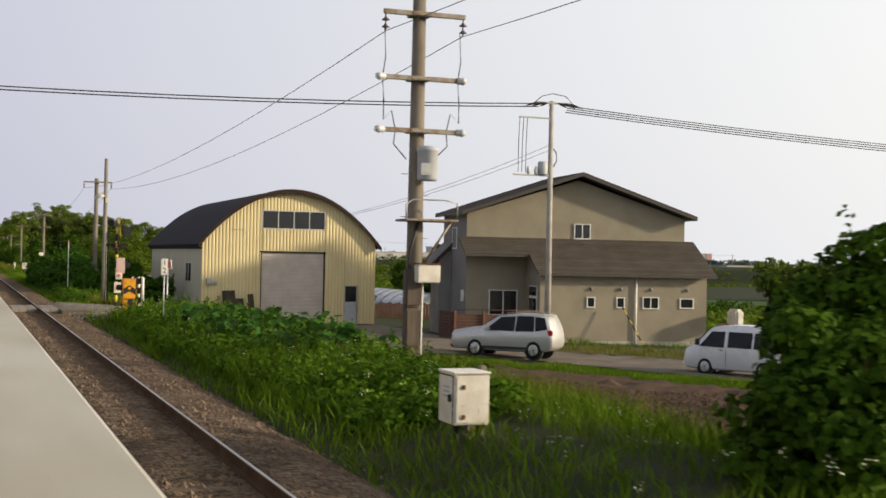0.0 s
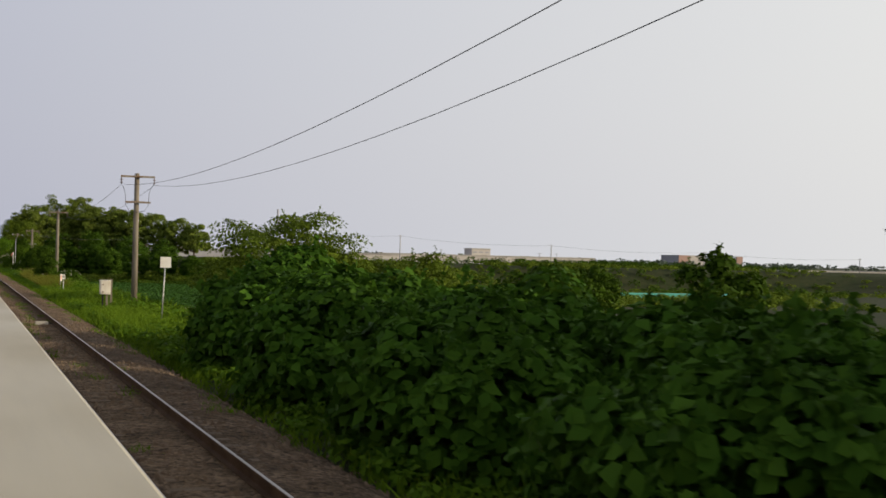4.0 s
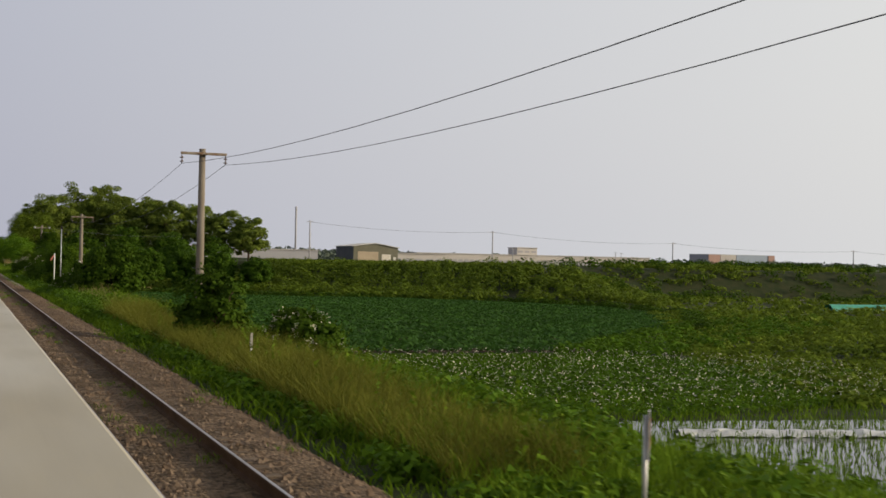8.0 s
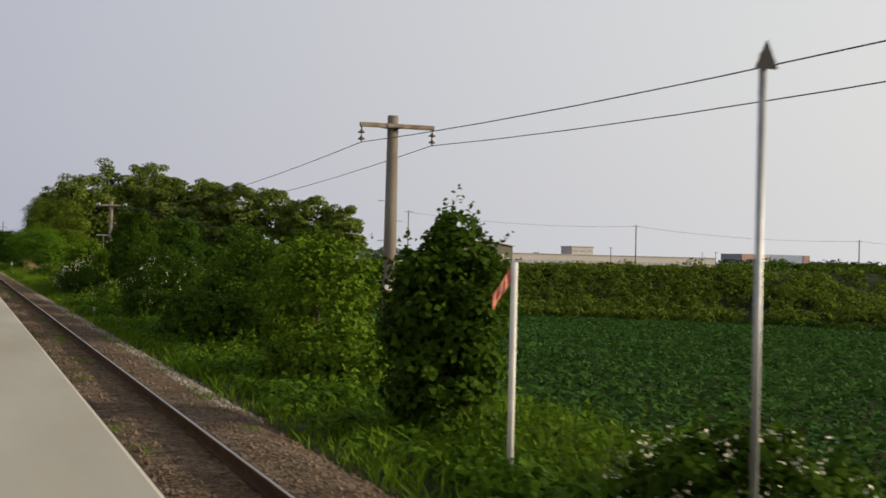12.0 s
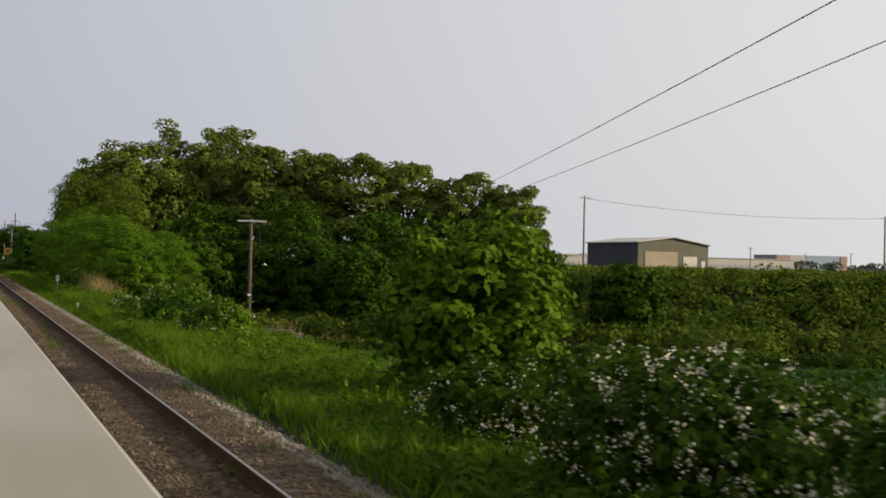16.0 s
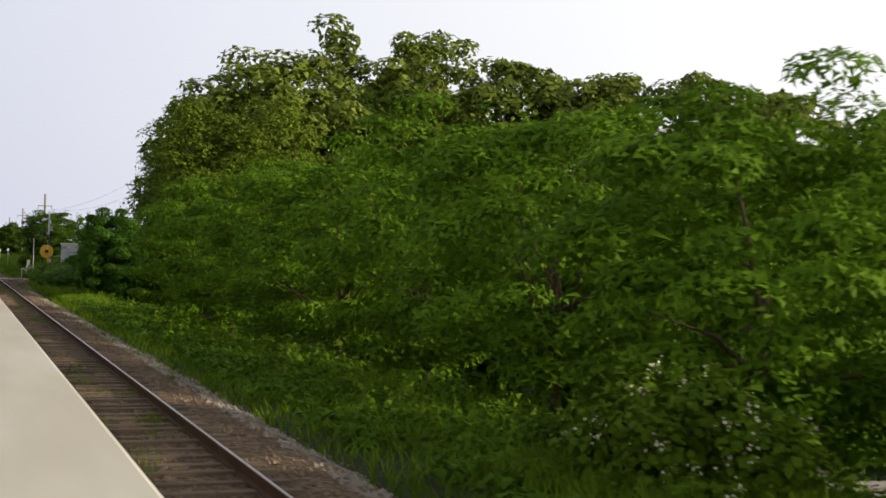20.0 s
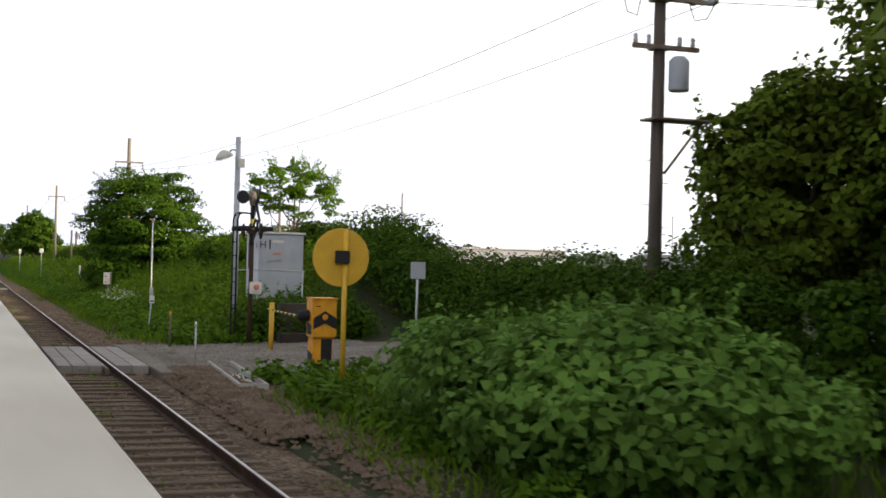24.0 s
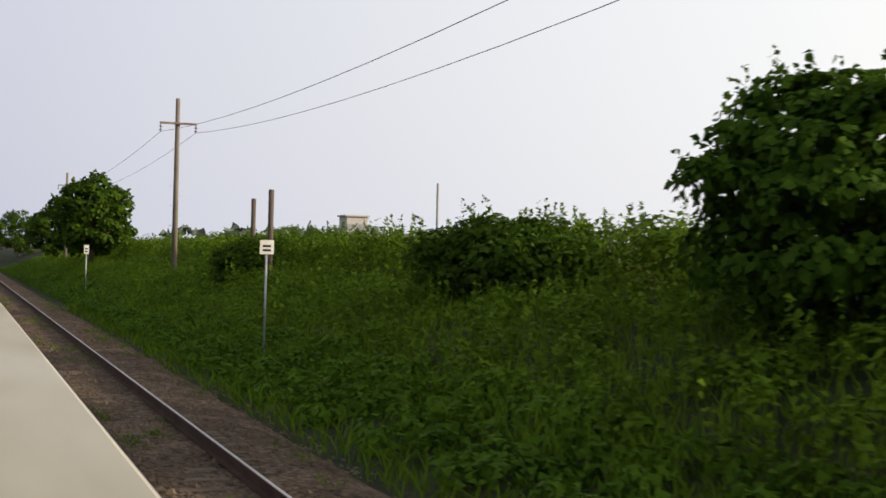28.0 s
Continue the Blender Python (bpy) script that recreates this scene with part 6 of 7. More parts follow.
def sprigs(name, label, path, n, height, leaf, mat, seed, per=18, base=0.0, category="weeds"):
    """Leafy upright stalks tapering to their tips."""
    rng = np.random.default_rng(seed)
    x, y = strip(n, path, rng)
    h = height * rng.uniform(0.5, 1.3, n)
    s = np.tile(np.linspace(0.05, 1, per), (n, 1))
    lean = rng.normal(size=(n, 2)) * 0.15
    p = np.stack([x[:, None] + lean[:, :1] * s * h[:, None], y[:, None] + lean[:, 1:] * s * h[:, None], (land(x, y) + base)[:, None] + s * h[:, None]], 2)
    p = p + rng.normal(size=p.shape) * ((1.1 - s) * leaf * 0.8)[:, :, None]
    ob = new(name, bulk(name, leaves(p.reshape(-1, 3), leaf, rng, 0.6, 0.4, sides=3), 3, [mat]))
    return tagged(ob, label, category, kind="stuff")


def grass_on(name, label, path, n, height, width, mat, seed, lean=0.35):
    rng = np.random.default_rng(seed)
    x, y = strip(n, path, rng)
    keep = ~(((y > 52.3) & (y < 61.8) & (x < 24)) | ((y > 518.4) & (y < 531) & ((x < 6.2) | (y > 522.6))))
    x, y = x[keep], y[keep]
    patch = np.array([noise.noise((a * 0.4, b * 0.12, seed)) for a, b in zip(x, y)])
    ob = new(name, bulk(name, blades(x, y, land(x, y), height * (1 + 0.6 * patch), width, rng, lean), 4, [mat]))
    return tagged(ob, label, "grass", kind="stuff")


grass_on("verge_grass", "lush green verge grass along the ballast", [(5.7, 0, 1.25), (5.9, 300, 1.35), (5.9, 640, 1.4)], 90000, 0.36, 0.03, "grass", 51, 0.7)
grass_on("slope_grass", "green grass down the embankment", [(9.3, 62, 2.4), (9.5, 300, 2.6), (9.5, 520, 2.4)], 50000, 0.55, 0.03, "grass", 52)
grass_on("bank_grass", "tall green grass on the bank", [(8.2, 532, 2.2), (8.4, 645, 2.4), (8.0, 740, 3.0)], 52000, 0.48, 0.024, "lush", 53)
grass_on("tall_grass", "tall yellowish seeding grass on the verge", [(6.3, 180, 0.9), (6.6, 205, 1.1), (6.4, 222, 0.8)], 24000, 0.95, 0.011, "tallgrass", 54, 0.6)
grass_on("shoulder_grass", "bright lush grass on the shoulder above the fields", [(6.4, 126, 1.4), (7.2, 150, 2.2), (7.6, 168, 2.6), (7.2, 186, 1.8)], 26000, 0.55, 0.02, "lush", 88, 0.6)
grass_on("dry_grass", "dry straw-coloured grass stalks", [(7.2, 226, 0.9), (7.6, 262, 1.0)], 1300, 0.8, 0.012, "drygrass", 55)
grass_on("dry_reeds", "dry straw-coloured reeds beside the young trees", [(8.6, 409.5, 0.5), (8.0, 415, 0.6), (7.9, 421, 0.6)], 480, 1.75, 0.024, "drygrass", 56, 0.25)
grass_on("hedge_stalks", "dry seed stalks standing along the field hedge", [(25, 437.5, 1.2), (36, 436, 1.2)], 260, 1.3, 0.03, "drygrass", 60, 0.2)
grass_on("pale_plumes", "tall pale plumed stalks beside the wall blocks", [(21.5, 434.5, 0.5), (26, 437, 0.8)], 70, 2.1, 0.045, "drygrass", 61, 0.25)
grass_on("slope_tall_grass", "tall bright grass on the slope below the young trees", [(12.0, 385, 2.5), (12.5, 415, 2.5), (15, 421, 2.5), (21, 421, 4), (30, 428, 5), (24, 440, 6)], 26000, 0.45, 0.035, "grass", 67)
grass_on("meadow_grass", "rough meadow grass below the embankment", [(22, 118, 7), (26, 160, 12), (26, 196, 12)], 16000, 0.6, 0.07, "grass", 59)
grass_on("crossing_weeds", "tall weeds beside the second crossing", [(7.5, 531.5, 1.5), (8.5, 534.5, 2.0), (9.5, 540, 3)], 1800, 0.6, 0.022, "grass", 60)
grass_on("yard_verge_grass", "tall flowering verge grass before the yard", [(6.4, 21, 1.4), (6.8, 32, 1.8), (6.8, 51, 1.6)], 15000, 0.6, 0.016, "grass", 66, 0.4)
thicket("yard_blossom", "white weed blossom among the verge grass", [(6.4, 8, 1.0), (7.0, 30, 1.8), (7.0, 51, 1.4)], 110, 0.12, 7, 0.019, "flower", 49, 5.0)
grass_on("lamp_grass", "dry short grass at the crossing lamp", [(6.6, 62, 1.3), (8.2, 69, 1.6), (10, 75.5, 1.6)], 9000, 0.6, 0.02, "tallgrass", 68)
grass_on("grove_verge_grass", "grass before the grove, brightened in colour for sunlight", [(6.0, 482, 1.0), (6.6, 495, 1.6), (6.2, 507, 1.0)], 15000, 0.5, 0.024, "lush", 69)
grass_on("slope_verge_grass", "grass on the embankment shoulder, brightened in colour for sunlight", [(6.8, 346, 1.8), (7.8, 362, 2.8), (8.2, 400, 2.8), (7.8, 430, 2.0)], 56000, 0.5, 0.024, "lush", 70)
grass_on("yard_grass", "short grass along the road", [(11, 46, 2.4), (15, 47.6, 2.4), (20.5, 47.2, 2.4), (23.6, 43.4, 1.9), (28, 37.5, 1.9), (36, 26, 1.9)], 34000, 0.2, 0.022, "grass", 57)
grass_on("house_weeds", "low weeds and dry stalks along the house wall", [(25.8, 57.5, 1.6), (30, 56, 2.6), (35, 52, 3), (40, 47, 2.5)], 5200, 0.32, 0.022, "tallgrass", 58)
grass_on("house_greens", "green weeds at the foot of the house wall", [(28.6, 61.3, 0.7), (38.5, 59.8, 0.7)], 1100, 0.4, 0.025, "grass", 59)
grass_on("box_grass", "rough grass on the slope behind the relay box", [(9.6, 4, 2.6), (10.0, 18, 2.4), (10.6, 36, 1.6)], 12000, 0.4, 0.022, "grass", 86, 0.6)
grass_on("earth_grass", "sparse dry stalks in the dug-over earth", [(12.5, 16, 1.6), (14, 26, 2), (15, 34, 2)], 1500, 0.6, 0.012, "tallgrass", 84)
grass_on("bank_top_grass", "tall pale grass on top of the bank", [(13.5, 535, 1.0), (13.5, 660, 1.5)], 9000, 1.0, 0.03, "tallgrass", 58)


sprigs("hedge_shoots", "leafy shoots standing above the bank hedge", [(12.6, 536, 0.8), (12.4, 580, 0.9), (12.4, 640, 1.0)], 230, 0.6, 0.085, "bushlight", 71, 30, 0.95)
sprigs("bank_stalks", "leafy upright weeds on the flank of the bank", [(8.2, 534, 2.0), (9.2, 560, 2.2), (9.2, 640, 2.2)], 1300, 0.8, 0.1, "bushlight", 72)
sprigs("yard_stalks", "leafy upright weeds on the yard verge", [(6.8, 21, 1.3), (7.2, 32, 1.8), (7.2, 51, 1.4)], 700, 0.7, 0.09, "weed", 73)
sprigs("verge_stalks", "leafy upright weeds along the verge", [(7.2, 66, 1.2), (7.4, 200, 1.4), (7.2, 320, 1.2), (7.6, 500, 1.6)], 2600, 0.75, 0.09, "bushlight", 74)
thicket("butterbur_leaves", "broad round butterbur leaves on the verge", [(7.4, 27, 1.2), (7.8, 36, 1.6), (7.4, 41, 1.2)], 190, 0.4, 10, 0.2, "butterbur", 75, 1.1, 0.5, 6)
thicket("bank_blossom", "white weed blossom on the bank", [(6.4, 552, 0.5), (6.6, 562, 0.7)], 46, 0.14, 8, 0.035, "flower", 76, 3.5)
grass_on("yard_seed_grass", "tall reddish seeding grass before the yard", [(8.6, 18, 1.2), (8.2, 34, 1.6), (8.4, 50, 1.8)], 5000, 0.6, 0.01, "tallgrass", 77, 0.4)


def crop(name, label, outline, rows, step, leaf, per, mat, seed, lift=0.15, angle=0.0):
    """Plants in rows within an outline."""
    rng = np.random.default_rng(seed)
    o = np.array(outline, float)
    A, B = np.meshgrid(np.arange(o[:, 0].min(), o[:, 0].max(), step), np.arange(o[:, 1].min(), o[:, 1].max(), rows))
    B = B + angle * (A - o[0, 0])
    A, B = (A + rng.normal(size=A.shape) * step * 0.2).ravel(), (B + rng.normal(size=B.shape) * 0.05).ravel()
    k = inside(o, A, B)
    A, B = A[k], B[k]
    c = np.stack([A, B, land(A, B) + lift], 1)
    pts, out = clumps(c, np.full(len(c), step * 0.55), per, rng, 0.6)
    ob = new(name, bulk(name, leaves(pts, leaf, rng, 0.7, 0.7, sides=3), 3, [mat]))
    return tagged(ob, label, "crop", kind="stuff")


BEANS = [(22, 268), (36, 268), (48, 268), (78, 302), (102, 345), (105, 376), (96, 395), (78, 413), (60, 412), (45, 424), (32, 432), (20, 430), (19, 330)]
sheet("far_field", [(62, 104), (150, 248), (225, 215), (210, 110), (120, 66)], 0.1, "meadow", "smooth green field beyond the house", "field", step=3.0)
sheet("bean_field", BEANS, 0.05, "earth", "brown soil of the bean field", "field", step=3.0)
crop("bean_rows", "dense dark green bean plants in rows", BEANS, 0.75, 0.62, 0.3, 6, "crop", 61)
GREENS = [(16, 176), (50, 174), (52, 197), (22, 201)]
crop("field_greens", "low green field crop beside the flooded strip", GREENS, 0.8, 0.6, 0.2, 9, "weed", 87, 0.25)
POTATO = [(20, 236), (30, 222), (40, 224), (60, 232), (60, 252), (46, 262), (22, 262)]
crop("potato_rows", "flowering potato plants in rows", POTATO, 0.7, 0.5, 0.16, 12, "weed", 62, 0.25)
crop("potato_blossom", "white blossom over the potato rows", POTATO, 0.9, 0.9, 0.07, 3, "flower", 63, 0.6)
pad = new("paddy_water", mesh_of("paddy_water", [(22, 202, -5.04), (44, 199, -5.04), (46, 219, -5.04), (30, 221, -5.04), (22, 226, -5.04)], [(0, 1, 2, 3, 4)], "water"))
tagged(pad, "still flooded paddy reflecting the sky", "water", kind="structure")
rng_p = np.random.default_rng(64)
px, py = rng_p.uniform(20, 45, 9000), rng_p.uniform(196, 232, 9000)
reeds = new("paddy_reeds", bulk("paddy_reeds", blades(px, py, np.full(9000, -5.08), 0.5, 0.05, rng_p), 4, ["grass"]))
tagged(reeds, "green rushes standing in the flooded paddy", "grass", kind="stuff")


def mulch(a, b, w, h, seed):
    """A low ridge of crumpled plastic film between two places on the field floor."""
    rng = np.random.default_rng(seed)
    n, m_ = 28, 7
    a, b = np.array(a, float), np.array(b, float)
    d = unit(b - a)
    s = np.array([-d[1], d[0]])
    v = []
    for i in range(n + 1):
        c = a + (b - a) * i / n
        for j in range(m_ + 1):
            u = -1 + 2 * j / m_
            p = c + s * u * w + rng.normal(size=2) * 0.04
            v.append((p[0], p[1], -5.05 + h * (1 - u * u) * (0.85 + 0.1 * math.sin(i * 1.7)) + abs(rng.normal()) * 0.05))
    f = [(i * (m_ + 1) + j, i * (m_ + 1) + j + 1, (i + 1) * (m_ + 1) + j + 1, (i + 1) * (m_ + 1) + j) for i in range(n) for j in range(m_)]
    return tagged(new("mulch_film", mesh_of("mulch_film", v, f, "film")), "long ridge of crumpled white plastic film on the field", "plastic film", "film ridges")


for k, (a, b) in enumerate((((29, 216), (41, 213.5)), ((41, 214.5), (56, 212.5)), ((36, 203.5), (48, 199)), ((34, 199), (46, 194.5)))):
    mulch(a, b, 0.5, 0.3, 80 + k)
thicket("rough_meadow", "rough yellow-green meadow between the fields", [(52, 222, 8), (64, 245, 14), (80, 275, 16), (100, 310, 16), (120, 345, 20)], 1500, 1.1, 36, 0.3, "grassclump", 45, 0.15, 0.4)
thicket("rough_field", "rough green field before the far bank", [(130, 300, 40), (150, 360, 40), (190, 420, 40), (260, 470, 60)], 700, 1.8, 40, 0.5, "grassclump", 46, 0.15, 0.4)
grass_on("grove_floor", "shaded grass before the grove", [(22, 447, 4), (34, 448, 6), (46, 440, 5)], 6000, 0.4, 0.04, "grass", 62)
crop("yard_crop", "bright green crop rows beyond the house", [(45, 80), (60, 60), (125, 66), (160, 120), (95, 128), (55, 106)], 1.2, 1.0, 0.42, 6, "lush", 85, 0.2)
thicket("yard_field", "green field behind the house", [(40, 85, 3), (60, 100, 20), (100, 120, 40), (160, 150, 60)], 900, 1.6, 36, 0.42, "grassclump", 47, 0.15, 0.35)

# ---- level-crossing gear ----
def banded_mast(parent, x, y, z0, z1, r, step=0.28, a="mastyellow", b="black"):
    n = int((z1 - z0) / step)
    for k in range(n):
        part("mast_band", rod((x, y, z0 + (z1 - z0) * k / n), (x, y, z0 + (z1 - z0) * (k + 1) / n), r, n=14), a if k % 2 else b, parent)


def lamp_hood(parent, x, y, z, s):
    """A round flashing lamp on a black back disc with a hood, facing along x (s = 1 or -1)."""
    back = part("lamp_disc", lathe([(0.02, 0), (0.2, 0.0), (0.2, 0.02), (0.1, 0.035)], 20, (x, y, z), m=pose(0, 0, 0, 0, 90 * s, 0)), "black", parent, "black round lamp backing")
    part("lens", lathe([(0.09, 0), (0.085, 0.03), (0.04, 0.05)], 16, (x + 0.03 * s, y, z), m=pose(0, 0, 0, 0, 90 * s, 0)), "taillight", back, "dark red lens")
    b = bmesh.new()
    n = 12
    rows = [[b.verts.new((x + s * u, y + rr * math.cos(math.pi * i / n), z + rr * math.sin(math.pi * i / n))) for i in range(n + 1)] for u, rr in ((0.03, 0.13), (0.3, 0.12))]
    for i in range(n):
        b.faces.new((rows[0][i], rows[0][i + 1], rows[1][i + 1], rows[1][i]))
    bmesh.ops.solidify(b, geom=b.faces[:], thickness=0.008)
    part("hood", b, "black", back)


def crossing_signal(at, label, hgt=3.5, flip=1):
    x, y, z = at
    ob = empty("crossing_signal", label, "signal", "crossing signals", at)
    banded_mast(ob, 0, 0, -0.1 if flip > 0 else 2.3, hgt, 0.065 if flip > 0 else 0.055)
    if flip < 0:
        part("mast_foot", rod((0, 0, -0.1), (0, 0, 2.3), 0.055, n=14), "railrust", ob, "rust-brown lower mast")
    for t in (-45, 45):
        part("crossbuck_board", box(-0.012, 0.012, -0.62, 0.62, -0.075, 0.075, 0.004, m=Matrix.Translation((0.09, -0.02, hgt + 0.02)) @ pose(0, 0, 0, t, 0, 0)), "mastyellow" if flip > 0 else "plastic", ob, "crossbuck board seen from its plain side")
    horn = part("horn_speaker", lathe([(0.07, 0), (0.09, 0.06), (0.13, 0.16), (0.165, 0.33), (0.17, 0.35)], 14, (-0.12, -0.05, hgt + 0.22), m=pose(0, 0, 0, 94, 0, -35)), "plastic", ob, "dark warning loudspeaker")
    part("horn_mouth", lathe([(0.15, 0.34), (0.14, 0.355)], 14, (-0.12, -0.05, hgt + 0.22), m=pose(0, 0, 0, 94, 0, -35)), "black", horn)
    part("cap", lathe([(0.07, hgt), (0.09, hgt + 0.06), (0.09, hgt + 0.3), (0.03, hgt + 0.36)], 12), "iron", ob)
    part("lamp_bar", box(-0.04, 0.04, -0.55, 0.55, 2.62, 2.7, 0.01), "black", ob)
    for yy in (-0.42, 0.42):
        for s in (-1, 1):
            lamp_hood(ob, 0.12 * s, yy, 2.66, s)
    part("conduit", tube([(0, -0.1, 2.75), (0, -0.4, 2.95), (0, -0.6, 2.9), (0, -0.62, 2.7)], 0.03), "black", ob)
    # direction indicators with deep black hoods
    for zz, sc, x0 in (((3.3, 1.0, 0.2), (1.82, 0.5, 0.38)) if flip > 0 else ()):
        o = [(x0, zz + 0.28 * sc), (x0 + 0.48 * sc, zz + 0.22 * sc), (x0 + 0.29 * sc, zz - 0.25 * sc), (x0 + 0.08 * sc, zz - 0.18 * sc)]
        hood = part("indicator_hood", prism(o, -0.19 * sc, 0.19 * sc), "black", ob, "black indicator hood")
        part("hood_arm", box(0.0, x0 + 0.1, -0.025, 0.025, zz - 0.03, zz + 0.03), "black", hood)
    # climbing guard: two black pipes with rungs, bent over at the top
    for u in (-0.48, -0.38):
        part("guard_pipe", tube([(u, -0.02, 0.1), (u, -0.02, hgt - 0.35), (u + 0.05, -0.02, hgt - 0.22), (u + 0.15, -0.02, hgt - 0.18), (0, 0, hgt - 0.2)], 0.022), "black", ob)
    for k in range(9):
        part("rung", rod((-0.48, -0.02, 0.4 + 0.33 * k), (-0.38, -0.02, 0.4 + 0.33 * k), 0.012, n=6), "black", ob)
    button = part("button_box", box(-0.05, 0.24, -0.2, -0.07, 1.2, 1.5, 0.02), "cream", ob, "cream emergency button box")
    part("button", lathe([(0.07, 0), (0.07, 0.03), (0.03, 0.045)], 16, (0.1, -0.2, 1.37), m=pose(0, 0, 0, 90, 0, 0)), "red", button, "red push button")
    for k in range(2):
        part("text_bar", box(-0.0, 0.19, -0.203, -0.2, 1.235 + 0.03 * k, 1.25 + 0.03 * k), "greypaint", button)
    if flip < 0:
        button.location = (0, 0, -0.1)
        return ob
    board = part("notice_board", box(-0.1, 0.2, -0.12, -0.09, 0.6, 1.06, 0.006), "white", ob, "white notice board")
    for k in range(3):
        part("text_bar", box(-0.06 + 0.08 * k, -0.02 + 0.08 * k, -0.124, -0.12, 0.7, 1.0), "red" if k == 0 else "greypaint", board)
    warn = part("warning_panel", box(-0.03, 0.35, -0.15, -0.11, 1.46, 2.16, 0.012), "fadedpanel", ob, "sun-faded pink warning panel")
    part("panel_frame", box(-0.045, 0.365, -0.11, -0.085, 1.445, 2.175, 0.012), "black", warn)
    return ob


def barrier_machine(at, label, arm_to, depth=0.5):
    """Yellow barrier machine with black chevrons; its striped arm lies lowered across the road."""
    ob = empty("barrier_machine", label, "barrier", "barrier machines", at)
    body = part("housing", box(-0.25, 0.24, -depth / 2, depth / 2, 0.55, 1.32, 0.03), "yellow", ob, "orange-yellow metal housing")
    part("pedestal", box(-0.22, 0.18, -0.2, 0.2, -0.02, 0.55, 0.02), "yellow", ob)
    part("footing", box(-0.45, 0.42, -0.42, 0.4, -0.5, -0.021, 0.03), "concrete", ob, "grey concrete footing")
    part("dark_panel", box(-0.06, 0.16, -0.206, -0.2, -0.05, 0.54, 0.002), "black", ob)
    part("top_cap", box(-0.265, 0.255, -depth / 2 - 0.02, depth / 2 + 0.02, 1.3, 1.335, 0.01), "yellow", body)
    yf = -depth / 2 - 0.003
    part("chevron", prism([(-0.23, 0.72), (0, 0.84), (0.23, 0.72), (0.23, 0.94), (0, 1.08), (-0.23, 0.94)], yf - 0.003, yf), "black", body, "black chevron")
    part("badge", lathe([(0.06, 0), (0.05, 0.006)], 14, (0, yf - 0.004, 0.96), m=pose(0, 0, 0, 90, 0, 0)), "yellow", body)
    part("slot", box(-0.2, -0.1, yf - 0.004, yf, 1.16, 1.18), "black", body)
    for z0, z1 in ((0.62, 0.86), (0.05, 0.3)):
        x = -0.254 if z0 > 0.5 else -0.224
        part("side_chevron", prism([(-0.18, z0), (0.18, z0), (0.18, z1), (-0.18, z1 - 0.06)], x, x + 0.003, "x"), "black", body)
    part("hub", lathe([(0.1, 0), (0.12, 0.04), (0.1, 0.2), (0.05, 0.24)], 16, (-0.24, 0.05, 0.98), m=pose(0, 0, 0, 0, -90, 0)), "black", ob, "black arm hub")
    a, b = Vector((-0.42, 0.2, 0.95)), Vector(arm_to) - Vector(at)
    n = 16
    arm = part("barrier_arm", rod(a, a.lerp(b, 0.02), 0.035, n=8), "black", ob)
    for k in range(n):
        part("arm_band", rod(a.lerp(b, k / n), a.lerp(b, (k + 1) / n), 0.03 - 0.0008 * k, 0.03 - 0.0008 * (k + 1), 10), "mastyellow" if k % 2 else "black", arm)
    return ob


def guard_panel(at, label, w=0.4, rz=0):
    """Two white posts with three black boards."""
    ob = empty("guard_panel", label, "barrier", "crossing guard panels", at, rz)
    for x in (0, w):
        part("post", lathe([(0.055, -0.2), (0.055, 1.4), (0.03, 1.43)], 12, (x, 0, 0)), "white", ob, "white round post")
    for k, z in enumerate((1.15, 0.78, 0.4)):
        part("board", box(0.02, w - 0.02, -0.075, -0.055, z, z + 0.24, 0.006), "black", ob, "black board")
    return ob


crossing_signal((6.48, 60.6, -0.15), "black and yellow level-crossing signal with crossbuck and hooded lamps")
barrier_machine((6.2, 53.45, -0.12), "orange-yellow barrier machine with black chevrons and lowered arm", (6.95, 60.0, 0.62))
guard_panel((6.62, 53.75, -0.15), "white posts with black boards beside the barrier machine", 0.52, -79)
guard_panel((7.2, 60.6, -0.25), "white posts with black boards beyond the road", 0.4)
stub = empty("striped_post", "short yellow and black post leaning beside the guard", "post", "", (7.38, 60.3, -0.3))
banded_mast(stub, 0, 0, 0, 0.9, 0.06, 0.22)
crossing_signal((6.88, 530.2, 0.2), "black and yellow level-crossing signal seen from behind", 3.3, -1)
barrier_machine((6.72, 522.6, 0.12), "orange-yellow barrier machine beside the yellow disc", (7.2, 529.6, 0.95))

arrow = empty("arrow_sign", "faded red arrow on a white road sign", "sign", "", (7.82, 54.3, 0))
part("post", rod((0, 0, -0.6), (0, 0, 1.65), 0.032, n=12), "steel", arrow, "grey steel post")
panel = part("panel", prism([(-0.3, 1.62), (0.32, 1.63), (0.26, 1.98), (-0.36, 1.92)], -0.05, -0.03), "white", arrow, "faded white sign panel")
part("arrow", prism([(-0.34, 1.8), (-0.26, 1.92), (-0.2, 1.905), (0.23, 1.965), (0.29, 1.65), (-0.16, 1.66), (-0.24, 1.64)], -0.056, -0.051), "red", panel, "faded red arrow")

arrow.rotation_euler = (0, 0, radians(-60))


def lamp_post(at, top, lamp_z, label, mat="polecon", reach=-0.35, r=0.12, pipe=False):
    x, y = at
    zb = float(land(x, y))
    ob = empty("lamp_post", label, "lamp", "crossing lamps", (x, y, 0))
    part("pole", rod((0, 0, zb - 0.2), (0, 0, top), r, r * 0.72, 14), mat, ob)
    arm = part("bracket", tube([(0, 0, lamp_z + 0.15), (reach * 0.4, -0.06, lamp_z + 0.2), (reach * 0.6, -0.08, lamp_z + 0.14)], 0.025), "steel", ob)
